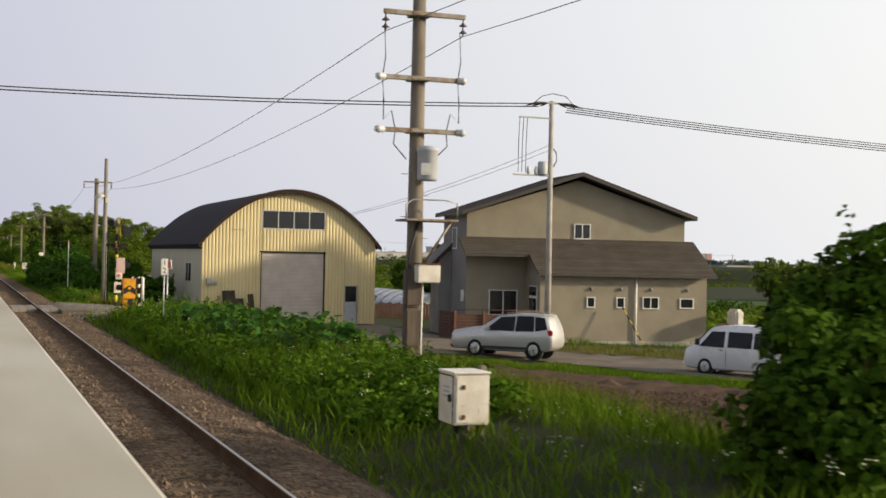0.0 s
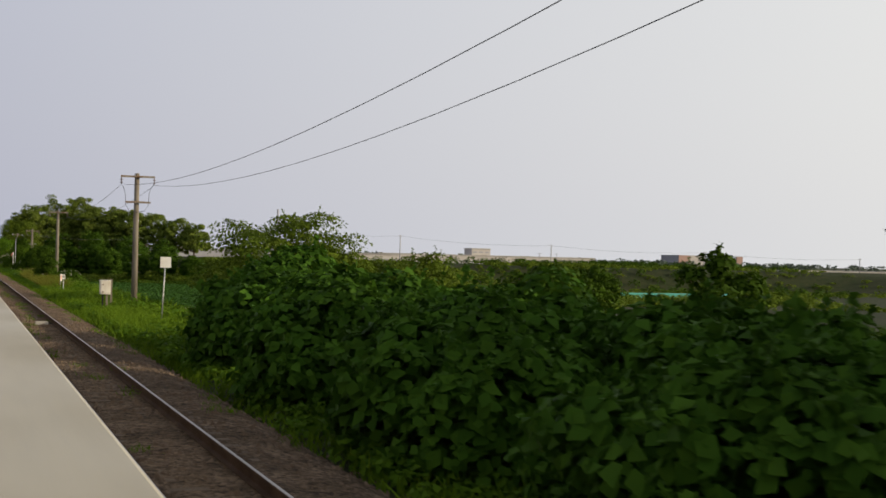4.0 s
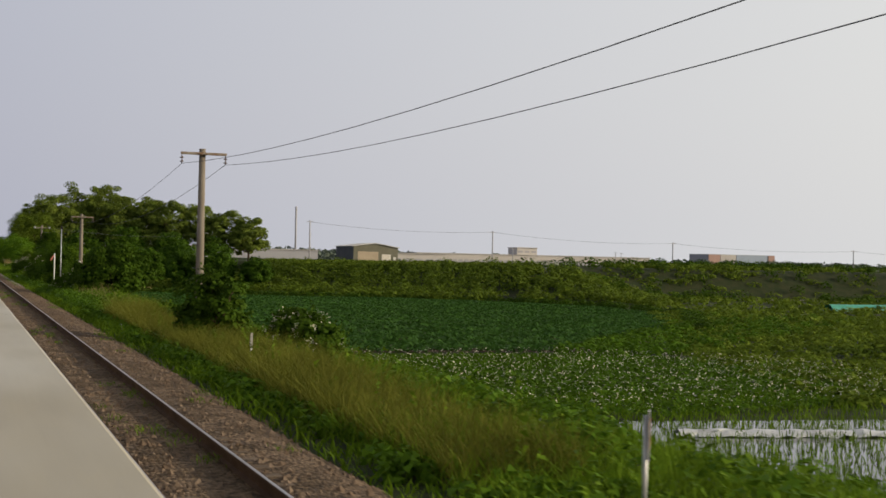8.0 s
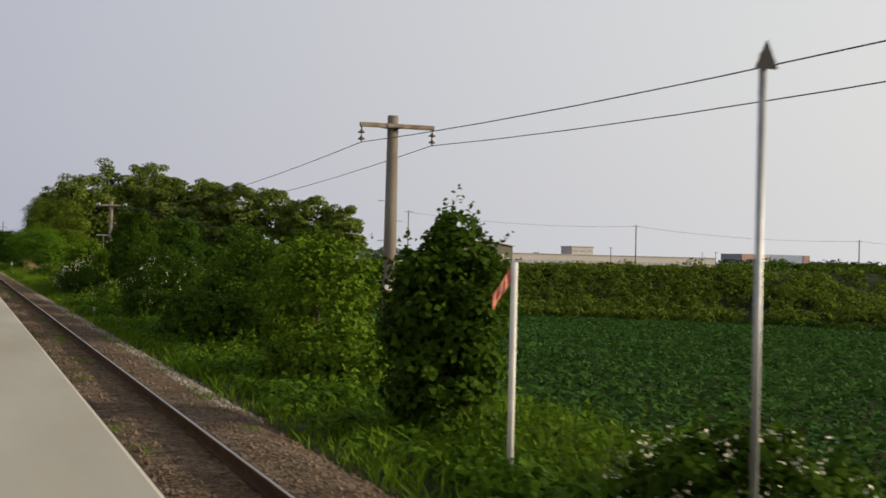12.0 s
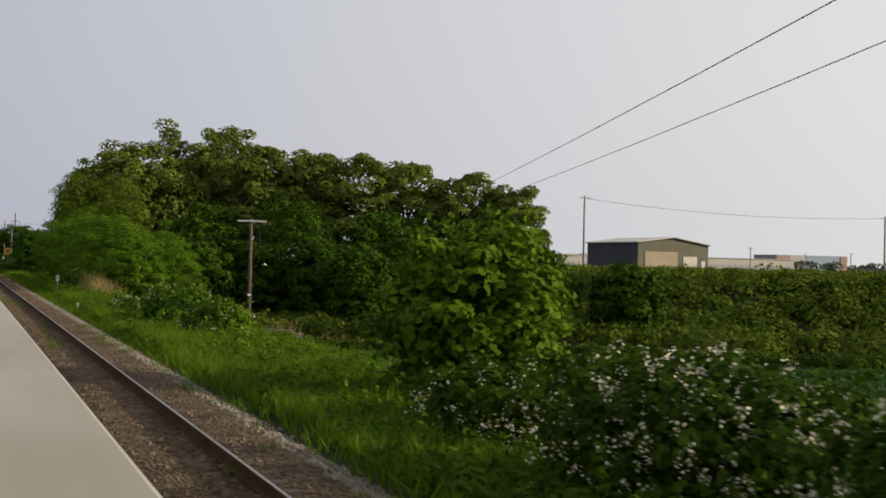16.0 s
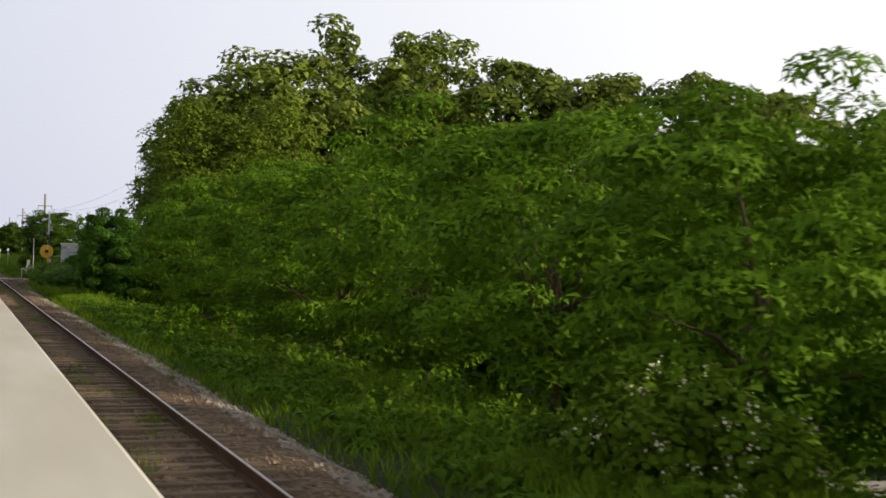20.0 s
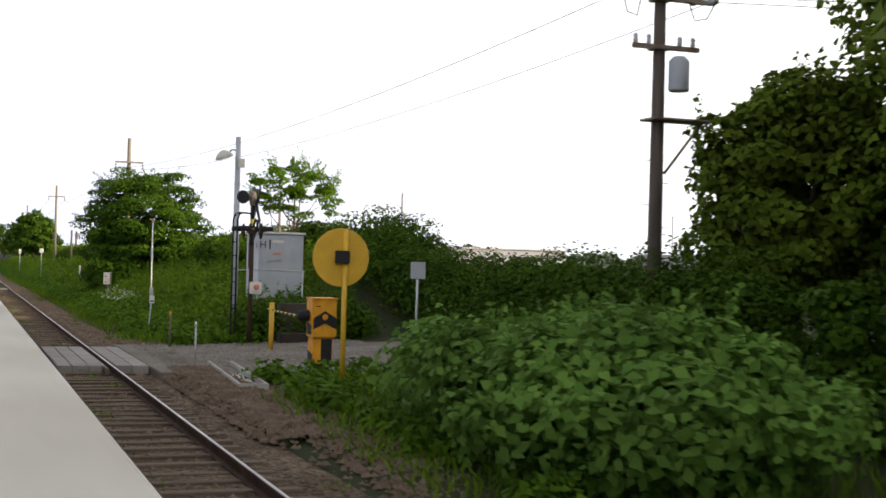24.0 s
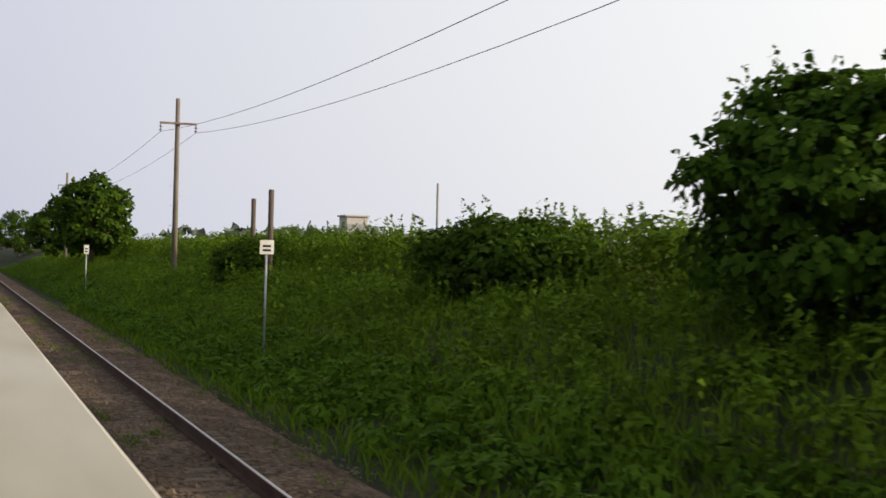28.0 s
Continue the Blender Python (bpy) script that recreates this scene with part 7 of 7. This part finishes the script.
    shade = part("shade", lathe([(0.05, 0.16), (0.1, 0.14), (0.2, 0.06), (0.26, -0.04), (0.25, -0.05), (0.19, 0.04), (0.05, 0.1)], 20, (reach, -0.1, lamp_z), m=pose(0, 0, 0, 8, -20, 0)), "lampshade", arm, "cream enamel lamp shade")
    part("bulb", lathe([(0.03, 0.1), (0.06, 0.05), (0.07, 0.0), (0.04, -0.05), (0.01, -0.06)], 12, (reach, -0.1, lamp_z), m=pose(0, 0, 0, 8, -20, 0)), "greyporcelain", shade)
    part("junction_box", box(-0.02, 0.16, -0.19, -0.1, lamp_z - 0.3, lamp_z - 0.05, 0.01), "cream", ob)
    for k in range(7):
        part("pole_band", lathe([(r * 1.01, 0), (r * 1.01, 0.015)], 14, (0, 0, 0.6 + 0.6 * k)), "steel", ob)
    return ob


lamp_post((6.45, 65.8), 6.75, 4.9, "grey crossing lamp post with a cream shade", "lampcon", reach=-0.3)
lamp_post((7.12, 533.5), 5.5, 4.95, "grey steel crossing lamp post with a cream shade", "greypaint", -0.4, 0.1)

# yellow warning disc
disc = empty("warning_disc", "large plain yellow disc on a yellow post beside the crossing", "sign", "", (6.13, 519.1, 0))
part("post", rod((0.06, 0.06, -0.3), (0.06, 0.06, 2.72), 0.045, n=12), "discyellow", disc)
part("disc", lathe([(0.49, 0), (0.5, 0.012), (0.49, 0.024)], 40, (0, 0.12, 2.24), m=pose(0, 0, 0, 90, 0, 0)), "discyellow", disc, "yellow metal disc")
part("hub_box", box(-0.12, 0.12, -0.04, 0.07, 2.14, 2.36, 0.015), "black", disc, "black box at the hub")

hut = empty("relay_hut", "grey steel relay hut with black numerals on a raised base", "hut", "", (8.5, 536.9, 0.95))
part("body", box(0, 1.38, 0, 1.8, 0, 1.98, 0.02), "greypaint", hut, "pale grey steel body")
part("roof", box(-0.06, 1.44, -0.06, 1.86, 1.982, 2.05, 0.015), "white", hut)
part("base", box(0.1, 1.3, 0.1, 1.7, -0.9, -0.002, 0.01), "concrete", hut)
part("door", box(0.08, 1.3, -0.02, -0.002, 0.06, 1.9, 0.006), "greypaint", hut)
part("vent", box(0.4, 0.75, -0.05, -0.021, 1.72, 1.8, 0.01), "white", hut)
part("handle", box(0.25, 0.7, -0.06, -0.021, 1.18, 1.21, 0.008), "steel", hut)
part("notice", box(0.42, 0.68, -0.026, -0.0205, 1.36, 1.42), "red", hut, "faded red notice bar")
part("corner_strip", box(-0.012, 0.02, -0.012, 0.02, 0, 1.98), "greypaint", hut)


def lettering(text, size, mat, parent, m, depth=0.002):
    c = bpy.data.curves.new("lettering", "FONT")
    c.body, c.size, c.extrude, c.align_x, c.align_y = text, size, depth, "CENTER", "CENTER"
    tmp = bpy.data.objects.new("lettering", c)
    scene.collection.objects.link(tmp)
    me = bpy.data.meshes.new_from_object(tmp.evaluated_get(bpy.context.evaluated_depsgraph_get()))
    bpy.data.objects.remove(tmp)
    me.materials.append(M[mat])
    ob = part("lettering", me, None, parent, "black lettering")
    ob.matrix_local = m
    return ob


FACE_Y = pose(0, 0, 0, 90, 0, 0)
FACE_X = pose(0, 0, 0, 90, 0, -90)
lettering("1", 1.35, "black", hut, Matrix.Translation((-0.006, 1.45, 1.33)) @ FACE_X)
lettering("1", 1.35, "black", hut, Matrix.Translation((-0.006, 0.95, 1.33)) @ FACE_X)
lettering("H", 0.3, "black", hut, Matrix.Translation((-0.006, 0.3, 1.62)) @ FACE_X)
lettering("H", 0.3, "black", hut, Matrix.Translation((0.12, -0.022, 1.65)) @ FACE_Y)
lettering("1", 0.42, "black", hut, Matrix.Translation((0.33, -0.022, 1.65)) @ FACE_Y)
rail_ = empty("hand_rail", "thin steel rail beside the relay hut", "rail", "", (7.2, 534.0, 0))
part("rail", tube([(0.1, 0, 0.2), (0.1, 0, 1.85), (0.9, -0.2, 1.87), (1.9, -0.4, 1.85)], 0.025), "steel", rail_)
part("post", rod((1.85, -0.4, 0.1), (1.85, -0.4, 1.86), 0.025, n=8), "steel", rail_)
wallb = empty("retaining_wall", "dark stained concrete block wall at the road's edge", "wall", "", (7.5, 530.6, 0))
part("block", box(0.3, 1.1, 0.2, 0.6, -0.3, 1.05, 0.02), "darkconcrete", wallb)
part("block", box(0.2, 1.0, -0.35, 0.19, -0.3, 0.3, 0.02), "darkconcrete", wallb)


def thin_post(at, top, r, mat, label, name="post", cap=None, base=None):
    x, y = at
    zb = float(land(x, y)) if base is None else base
    ob = empty(name, label, "post", "", (x, y, 0))
    part("shaft", rod((0, 0, zb - 0.2), (0, 0, top), r, n=10), mat, ob)
    if cap:
        part("tip", lathe([(r * 1.1, top - 0.06), (r * 1.3, top), (r * 0.8, top + 0.04)], 10), cap, ob)
    return ob


thin_post((7.05, 528.5), 1.15, 0.06, "discyellow", "yellow steel post at the crossing")
thin_post((4.9, 530.1), 0.8, 0.025, "oldwood", "thin stake with a yellow tip", "stake", "yellow")
thin_post((4.6, 524.6), 0.82, 0.02, "steel", "thin steel stake with a white tip", "stake", "white")
wp = thin_post((6.03, 83.0), 2.9, 0.024, "white", "slim white post with a red tip", "marker_post", "red")
part("collar", lathe([(0.03, 1.6), (0.04, 1.65), (0.04, 2.0), (0.03, 2.05)], 12), "greypaint", wp)
w7 = thin_post((6.5, 545.6), 3.4, 0.022, "white", "slim white post with a red tip beside the bank", "marker_post", "red")
part("collar", lathe([(0.03, 2.0), (0.04, 2.05), (0.04, 2.4), (0.03, 2.45)], 12), "greypaint", w7)
part("box", box(-0.05, 0.07, -0.06, 0.06, 0.75, 1.05, 0.015), "steel", w7)


def sign(at, z0, z1, w, label, post_top=None, text="", lean=0, mat="white", bars=0):
    """A plate on a thin steel post, facing the coming train."""
    x, y = at
    zb = float(land(x, y))
    ob = empty("sign", label, "sign", "trackside signs", (x, y, 0))
    part("post", rod((-lean, 0, zb - 0.2), (0, 0, post_top or z1 - 0.05), 0.025, n=10), "steel", ob)
    plate = part("plate", box(-w / 2, w / 2, -0.04, -0.026, z0, z1, 0.003), mat, ob, "white plate")
    if text:
        for k, ch in enumerate(text):
            lettering(ch, (z1 - z0) / len(text) * 0.95, "black", plate, Matrix.Translation((0, -0.042, z1 - (z1 - z0) * (k + 0.5) / len(text))) @ FACE_Y)
    for k in range(bars):
        part("bar", box(-w * 0.3, w * 0.3, -0.044, -0.0405, z0 + (z1 - z0) * (0.2 + 0.3 * k), z0 + (z1 - z0) * (0.36 + 0.3 * k)), "black", plate)
    return ob


sign((6.13, 43.3), 1.54, 2.06, 0.2, "narrow white half-kilometre sign on a steel post", text="12")
sign((7.15, 133.2), 1.75, 2.15, 0.4, "plain white square sign on a leaning post", lean=0.12)
km = sign((6.37, 177.4), 0.3, 0.78, 0.24, "white board with faded red marks turned edge-on", bars=0)
km.rotation_euler = (0, 0, radians(61))
part("bar", box(-0.08, 0.08, -0.044, -0.0405, 0.4, 0.7), "red", km, "faded red marks")
sign((6.1, 170.9), 0.55, 0.85, 0.22, "small white gradient plate with a black numeral", text="4")
sign((5.86, 418.3), 0.42, 0.78, 0.2, "small white plate with a black numeral", text="2")
sign((5.63, 538.9), 0.72, 0.96, 0.15, "small white plate with a dark mark on a leaning stake", bars=1, lean=0.12)
sign((6.2, 607.9), 2.2, 2.5, 0.3, "white square sign with a dark numeral on the bank", bars=2)
sign((6.3, 650.0), 2.0, 2.45, 0.24, "white gradient sign beside the line", bars=2)
sign((8.95, 523.4), 1.85, 2.2, 0.32, "grey square sign plate behind the crossing", mat="greypaint")
sign((6.2, 195.5), 0.2, 0.5, 0.05, "thin concrete stake on the verge", mat="concrete")
tri = empty("triangle_marker", "dark triangular marker on a tall thin pole", "sign", "", (6.27, 258.2, 0))
part("pole", rod((0, 0, -0.9), (0, 0, 4.0), 0.035, n=10), "steel", tri)
part("triangle", prism([(-0.11, 3.86), (0.11, 3.86), (0, 4.1)], -0.06, -0.045), "black", tri, "dark triangular plate")
flag = empty("flag_post", "white post with a small faded red flag", "post", "", (6.18, 263.2, 0))
part("post", rod((0.0, 0, -0.9), (0, 0, 2.2), 0.04, n=10), "white", flag)
fl = bmesh.new()
fr = [[fl.verts.new((-0.02 - 0.05 * i, 0.02 * math.sin(i * 1.7 + j), 2.18 - 0.09 * j - 0.075 * i)) for i in range(6)] for j in range(3)]
for j in range(2):
    for i in range(5):
        fl.faces.new((fr[j][i], fr[j][i + 1], fr[j + 1][i + 1], fr[j + 1][i]))
part("flag", fl, "red", flag, "faded red cloth flag")


def relay_box(at, w, d, z0, z1, label, track_door=False):
    x, y = at
    zb = float(land(x, y))
    ob = empty("relay_box", label, "box", "trackside boxes", (x, y, 0))
    body = part("body", box(0, w, 0, d, z0, z1, 0.015), "cream", ob)
    part("lid", box(-0.02, w + 0.02, -0.02, d + 0.02, z1 + 0.001, z1 + 0.03, 0.01), "white", body)
    part("door", box(0.03, w - 0.03, -0.012, -0.001, z0 + 0.03, z1 - 0.03, 0.004), "cream", body)
    part("hinge", box(0.2 * w, 0.2 * w + 0.05, -0.03, -0.013, z1 - 0.2, z1 - 0.14, 0.005), "rust", body, "rusty catch")
    part("hinge", box(0.2 * w, 0.2 * w + 0.05, -0.03, -0.013, z0 + 0.08, z0 + 0.14, 0.005), "rust", body, "rusty catch")
    for k in range(3):
        part("text_bar", box(-0.004, -0.001, 0.3 * d, 0.7 * d, z1 - 0.2 - 0.06 * k, z1 - 0.17 - 0.06 * k), "greypaint", body)
    if track_door:
        for y0, y1, a, b in ((0.03, 0.05, z0 + 0.02, z1 - 0.02), (0.03, d - 0.02, z1 - 0.035, z1 - 0.02)):
            part("door_seam", box(-0.008, -0.001, y0, y1, a, b), "black", body, "dark door seam")
        part("handle", box(-0.04, -0.001, 0.1, 0.15, z0 + 0.3, z0 + 0.4, 0.008), "black", body, "black handle")
    part("post", box(w * 0.6, w * 0.6 + 0.1, d * 0.5, d * 0.5 + 0.1, zb - 0.2, z0 - 0.001, 0.008), "polecon", ob)
    part("rear_post", box(w + 0.01, w + 0.1, d * 0.6, d * 0.6 + 0.09, zb - 0.2, z1 + 0.08, 0.008), "polecon", ob, "grey concrete post")
    part("cable_pipe", tube([(w * 0.3, d * 0.5, z0), (w * 0.3, d * 0.5, zb - 0.1)], 0.04), "black", ob)
    return ob


relay_box((6.12, 16.4), 0.5, 0.6, 0.03, 0.7, "white metal relay box on concrete posts in the weeds", True)
relay_box((5.92, 144.9), 0.46, 0.5, 0.38, 1.0, "white metal relay box on concrete posts beside the pole")
relay_box((6.8, 565.0), 0.28, 0.3, 0.7, 1.25, "small white relay box on the bank")
old = empty("white_hut", "whitewashed shack with a rusty corrugated roof", "hut", "", (15.4, 136.6, 0))
part("body", box(0, 3.0, 0, 2.4, -4.6, 0.12, 0.01), "white", old, "whitewashed board walls")
for k in range(16):
    part("roof_sheet", box(-0.25 + k * 0.22, -0.03 + k * 0.22, -0.3, 2.7, 0.121, 0.18, 0.01, m=Matrix.Translation((0, 0, 0.02 * (k % 2)))), "hutroof", old, "rusty roof sheet")
window(old, 0.5, 1.6, -1.5, -0.5, -0.03, 2, "oldwood", 0.02)
for k, (x, y) in enumerate(((29.4, 449.0), (30.1, 455.4), (30.7, 462.0), (31.2, 468.6))):
    wall_block = empty("concrete_block", "pale weathered concrete wall block below the trees", "wall block", "concrete wall blocks", (x, y, 0), -8)
    part("block", box(-3.4, 0, 0, 1.2, -7.0, -4.75, 0.03), "lampcon", wall_block)
    part("coping", box(-3.44, 0.04, -0.04, 1.24, -4.746, -4.62, 0.02), "lampcon", wall_block)
for x, y in ((9.6, 622.6), (10.6, 630.0)):
    thin_post((x, y), 4.3, 0.09, "poledark", "dark wooden post on the bank")
thin_post((11.66, 548.0), 4.6, 0.05, "polecon", "thin grey pole behind the hedge")

# ---- the far side of the fields ----
barn = empty("barn", "olive barn with tan doors and a pale roof", "building", "", (102.2, 521.4, 0))
part("front_wall", prism([(0, 1), (12.9, 1), (12.9, 5.75), (6.4, 6.85), (0, 6.0)], 0, 0.3), "barnwall", barn)
part("side_wall", box(-0.02, 0.3, 0.301, 18, 1, 6.0), "barnside", barn, "dark side wall")
part("side_wall", box(12.6, 12.9, 0.301, 18, 1, 5.75), "barnside", barn)
part("back_wall", prism([(0, 1), (12.9, 1), (12.9, 5.75), (6.4, 6.85), (0, 6.0)], 18.001, 18.3), "barnwall", barn)
for s, o in ((0, [(-0.4, 5.98), (6.4, 6.9), (6.4, 7.05), (-0.4, 6.14)]), (1, [(6.41, 6.9), (13.3, 5.72), (13.3, 5.88), (6.41, 7.05)])):
    part("roof", prism(o, -0.4, 18.7), "barnroof", barn, "pale metal roof")
part("door", box(1.2, 7.2, -0.08, -0.01, 1.2, 4.6, 0.02), "barndoor", barn, "tan sliding door")
part("door", box(8.2, 10.8, -0.08, -0.01, 1.2, 3.9, 0.02), "cream", barn, "pale door")
part("door", box(11.6, 12.3, -0.08, -0.01, 1.2, 3.2, 0.02), "white", barn, "white door")


def far_block(name, label, x0, x1, y0, y1, z0, z1, mat, rows=0, cols=0, roof="farwall", parts=()):
    ob = empty(name, label, "building", "distant buildings")
    part("wall", box(x0, x1, y0, y1, z0, z1), mat, ob)
    part("roof", box(x0 - 0.5, x1 + 0.5, y0 - 0.5, y1 + 0.5, z1 + 0.01, z1 + 0.4), roof, ob)
    for r in range(rows):
        for c in range(cols):
            w = (x1 - x0) / cols
            h = (z1 - z0) / (rows + 0.6)
            part("window", box(x0 + (c + 0.15) * w, x0 + (c + 0.85) * w, y0 - 0.15, y0 - 0.02, z0 + (r + 0.5) * h, z0 + (r + 0.95) * h), "fargrey", ob)
    for q, mt in parts:
        part("panel", box(*q), mt, ob)
    return ob


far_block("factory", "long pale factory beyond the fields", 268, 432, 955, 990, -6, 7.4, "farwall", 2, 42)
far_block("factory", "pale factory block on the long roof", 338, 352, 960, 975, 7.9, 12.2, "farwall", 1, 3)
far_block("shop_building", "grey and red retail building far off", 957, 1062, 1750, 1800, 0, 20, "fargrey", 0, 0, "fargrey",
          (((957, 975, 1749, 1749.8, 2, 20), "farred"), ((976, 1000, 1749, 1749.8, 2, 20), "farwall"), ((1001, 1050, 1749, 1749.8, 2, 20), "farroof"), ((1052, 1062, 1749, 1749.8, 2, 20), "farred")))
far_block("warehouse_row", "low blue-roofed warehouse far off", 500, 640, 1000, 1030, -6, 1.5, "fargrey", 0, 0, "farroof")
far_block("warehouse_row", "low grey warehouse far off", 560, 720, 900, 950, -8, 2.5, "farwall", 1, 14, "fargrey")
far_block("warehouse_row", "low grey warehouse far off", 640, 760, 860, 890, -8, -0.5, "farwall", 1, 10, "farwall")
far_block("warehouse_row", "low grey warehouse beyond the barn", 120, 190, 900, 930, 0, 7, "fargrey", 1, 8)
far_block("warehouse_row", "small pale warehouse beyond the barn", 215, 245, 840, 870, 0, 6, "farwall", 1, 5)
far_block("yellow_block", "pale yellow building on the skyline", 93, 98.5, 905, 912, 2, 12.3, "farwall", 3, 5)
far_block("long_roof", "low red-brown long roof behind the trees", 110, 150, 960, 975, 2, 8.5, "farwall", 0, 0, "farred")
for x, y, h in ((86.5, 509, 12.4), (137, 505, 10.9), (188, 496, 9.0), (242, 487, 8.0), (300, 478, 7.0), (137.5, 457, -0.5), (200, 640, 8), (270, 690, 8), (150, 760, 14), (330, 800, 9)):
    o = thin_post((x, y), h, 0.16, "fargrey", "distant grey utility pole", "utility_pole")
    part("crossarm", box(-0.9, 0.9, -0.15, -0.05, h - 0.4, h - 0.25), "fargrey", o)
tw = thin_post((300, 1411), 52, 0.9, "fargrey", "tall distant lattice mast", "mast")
for a, b in (((86.5, 509, 12), (137, 505, 10.6)), ((137, 505, 10.6), (188, 496, 8.7)), ((188, 496, 8.7), (242, 487, 7.7)), ((242, 487, 7.7), (300, 478, 6.7))):
    wire(a, b, 1.0, "faint distant overhead wire", 0.03, "palewire")
tarp_ob = new("tarp_tunnel", mesh_of("tarp_tunnel", [(150 + 30 * i, 372 + 1.6 * math.cos(math.pi * j / 6), -5.6 + 1.5 * math.sin(math.pi * j / 6)) for i in range(2) for j in range(7)], [(j, j + 1, j + 8, j + 7) for j in range(6)], "tarp"))
tagged(tarp_ob, "low green tarpaulin tunnel in the far field", "tarp")
terr = empty("gravel_terrace", "pale gravel terraces in front of the far bank", "gravel", kind="structure")
for k in range(5):
    part("terrace", box(140 + 9 * k, 215 + 6 * k, 432 + 9 * k, 434 + 9 * k, -6.5, -5.0 + 0.35 * k, 0.1), "paleballast", terr)
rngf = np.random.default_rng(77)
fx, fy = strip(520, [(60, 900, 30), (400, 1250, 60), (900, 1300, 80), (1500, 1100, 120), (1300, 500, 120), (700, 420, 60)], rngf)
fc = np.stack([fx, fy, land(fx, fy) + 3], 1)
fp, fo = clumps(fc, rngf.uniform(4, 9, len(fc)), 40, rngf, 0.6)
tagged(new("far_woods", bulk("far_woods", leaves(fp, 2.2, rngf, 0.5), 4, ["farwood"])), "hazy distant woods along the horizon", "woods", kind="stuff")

# ---- small things along the line ----
for x, y, z in ((2.45, 583.0, -0.1), (2.3, 128.4, -0.1), (4.9, 143.0, -0.42)):
    tb = empty("track_box", "small white signalling box between the rails", "box", "track boxes", (x, y, z))
    part("body", box(0, 0.42, 0, 0.22, -0.08, 0.05, 0.02), "concrete", tb)
    part("cable", tube([(0.42, 0.15, 0.0), (0.6, 0.15, -0.06), (1.0, 0.2, -0.08)], 0.018), "black", tb)
for x, y, h in ((7.3, 585.1, 1.2), (5.2, 212.0, 0.35), (5.3, 306.0, 0.4), (5.2, 395.0, 0.4)):
    thin_post((x, y), float(land(x, y)) + h, 0.05, "concrete", "short concrete boundary stake in the weeds", "stake")
trough = empty("cable_trough", "open concrete cable trough beside the second crossing", "trough", "", (4.78, 519.7, 0), -4)
for k in range(5):
    for u in (-0.26, 0.2):
        part("trough_side", box(u, u + 0.06, k * 1.0, k * 1.0 + 0.985, -0.3, 0.06, 0.01), "concrete", trough)
    part("trough_floor", box(-0.198, 0.198, k * 1.0, k * 1.0 + 0.985, -0.3, -0.03, 0.01), "concrete", trough)
part("trough_end", box(-0.26, 0.26, -0.07, -0.005, -0.3, 0.06, 0.01), "concrete", trough)

for x, y, a in ((5.4, 534.2, 65), (5.6, 532.2, 80)):
    lath = empty("fallen_lath", "pale weathered lath lying on the verge", "wood", "fallen laths", (x, y, float(land(x, y)) + 0.06), a)
    part("lath", box(-0.5, 0.5, -0.035, 0.035, 0, 0.035, 0.004), "oldwood", lath)

# ---- sleepers ----
ZS = -0.15
SLEEPER = bpy.data.meshes.new("sleeper")
sbm = box(-1.0, 1.0, -0.1, 0.1, -0.14, 0.0, 0.012)
sbm.to_mesh(SLEEPER), sbm.free()
SLEEPER.materials.append(M["sleeper"])
near_track = bpy.data.objects["railway_track"]
rngs = np.random.default_rng(5)
for k in range(300):
    o = part("sleeper", SLEEPER, None, near_track)
    o.location = (NEAR_C + rngs.normal() * 0.02, 380 + 0.61 * k, ZS - 0.004 + rngs.normal() * 0.008 + 0.014)
rest = []
for cx, y0, y1 in ((NEAR_C, -20, 379.6), (NEAR_C, 380 + 0.61 * 300, 660), (OWN_C, -20, 660)):
    y = np.arange(y0, y1, 0.61)
    v = np.array([(cx + s * 1.0, yy + t * 0.1, ZS - 0.02 - q) for yy in y for (s, t, q) in
                  [(-1, -1, 0), (1, -1, 0), (1, 1, 0), (-1, 1, 0), (-1, -1, .1), (1, -1, .1), (1, -1, 0), (-1, -1, 0), (1, 1, 0), (1, 1, .1), (-1, 1, .1), (-1, 1, 0), (1, -1, 0), (1, -1, .1), (1, 1, .1), (1, 1, 0)]])
    rest.append(v)
tagged(new("sleepers", bulk("sleepers", np.concatenate(rest), 4, ["sleeper"])), "weathered wooden sleepers half buried in ballast", "sleepers", kind="stuff")
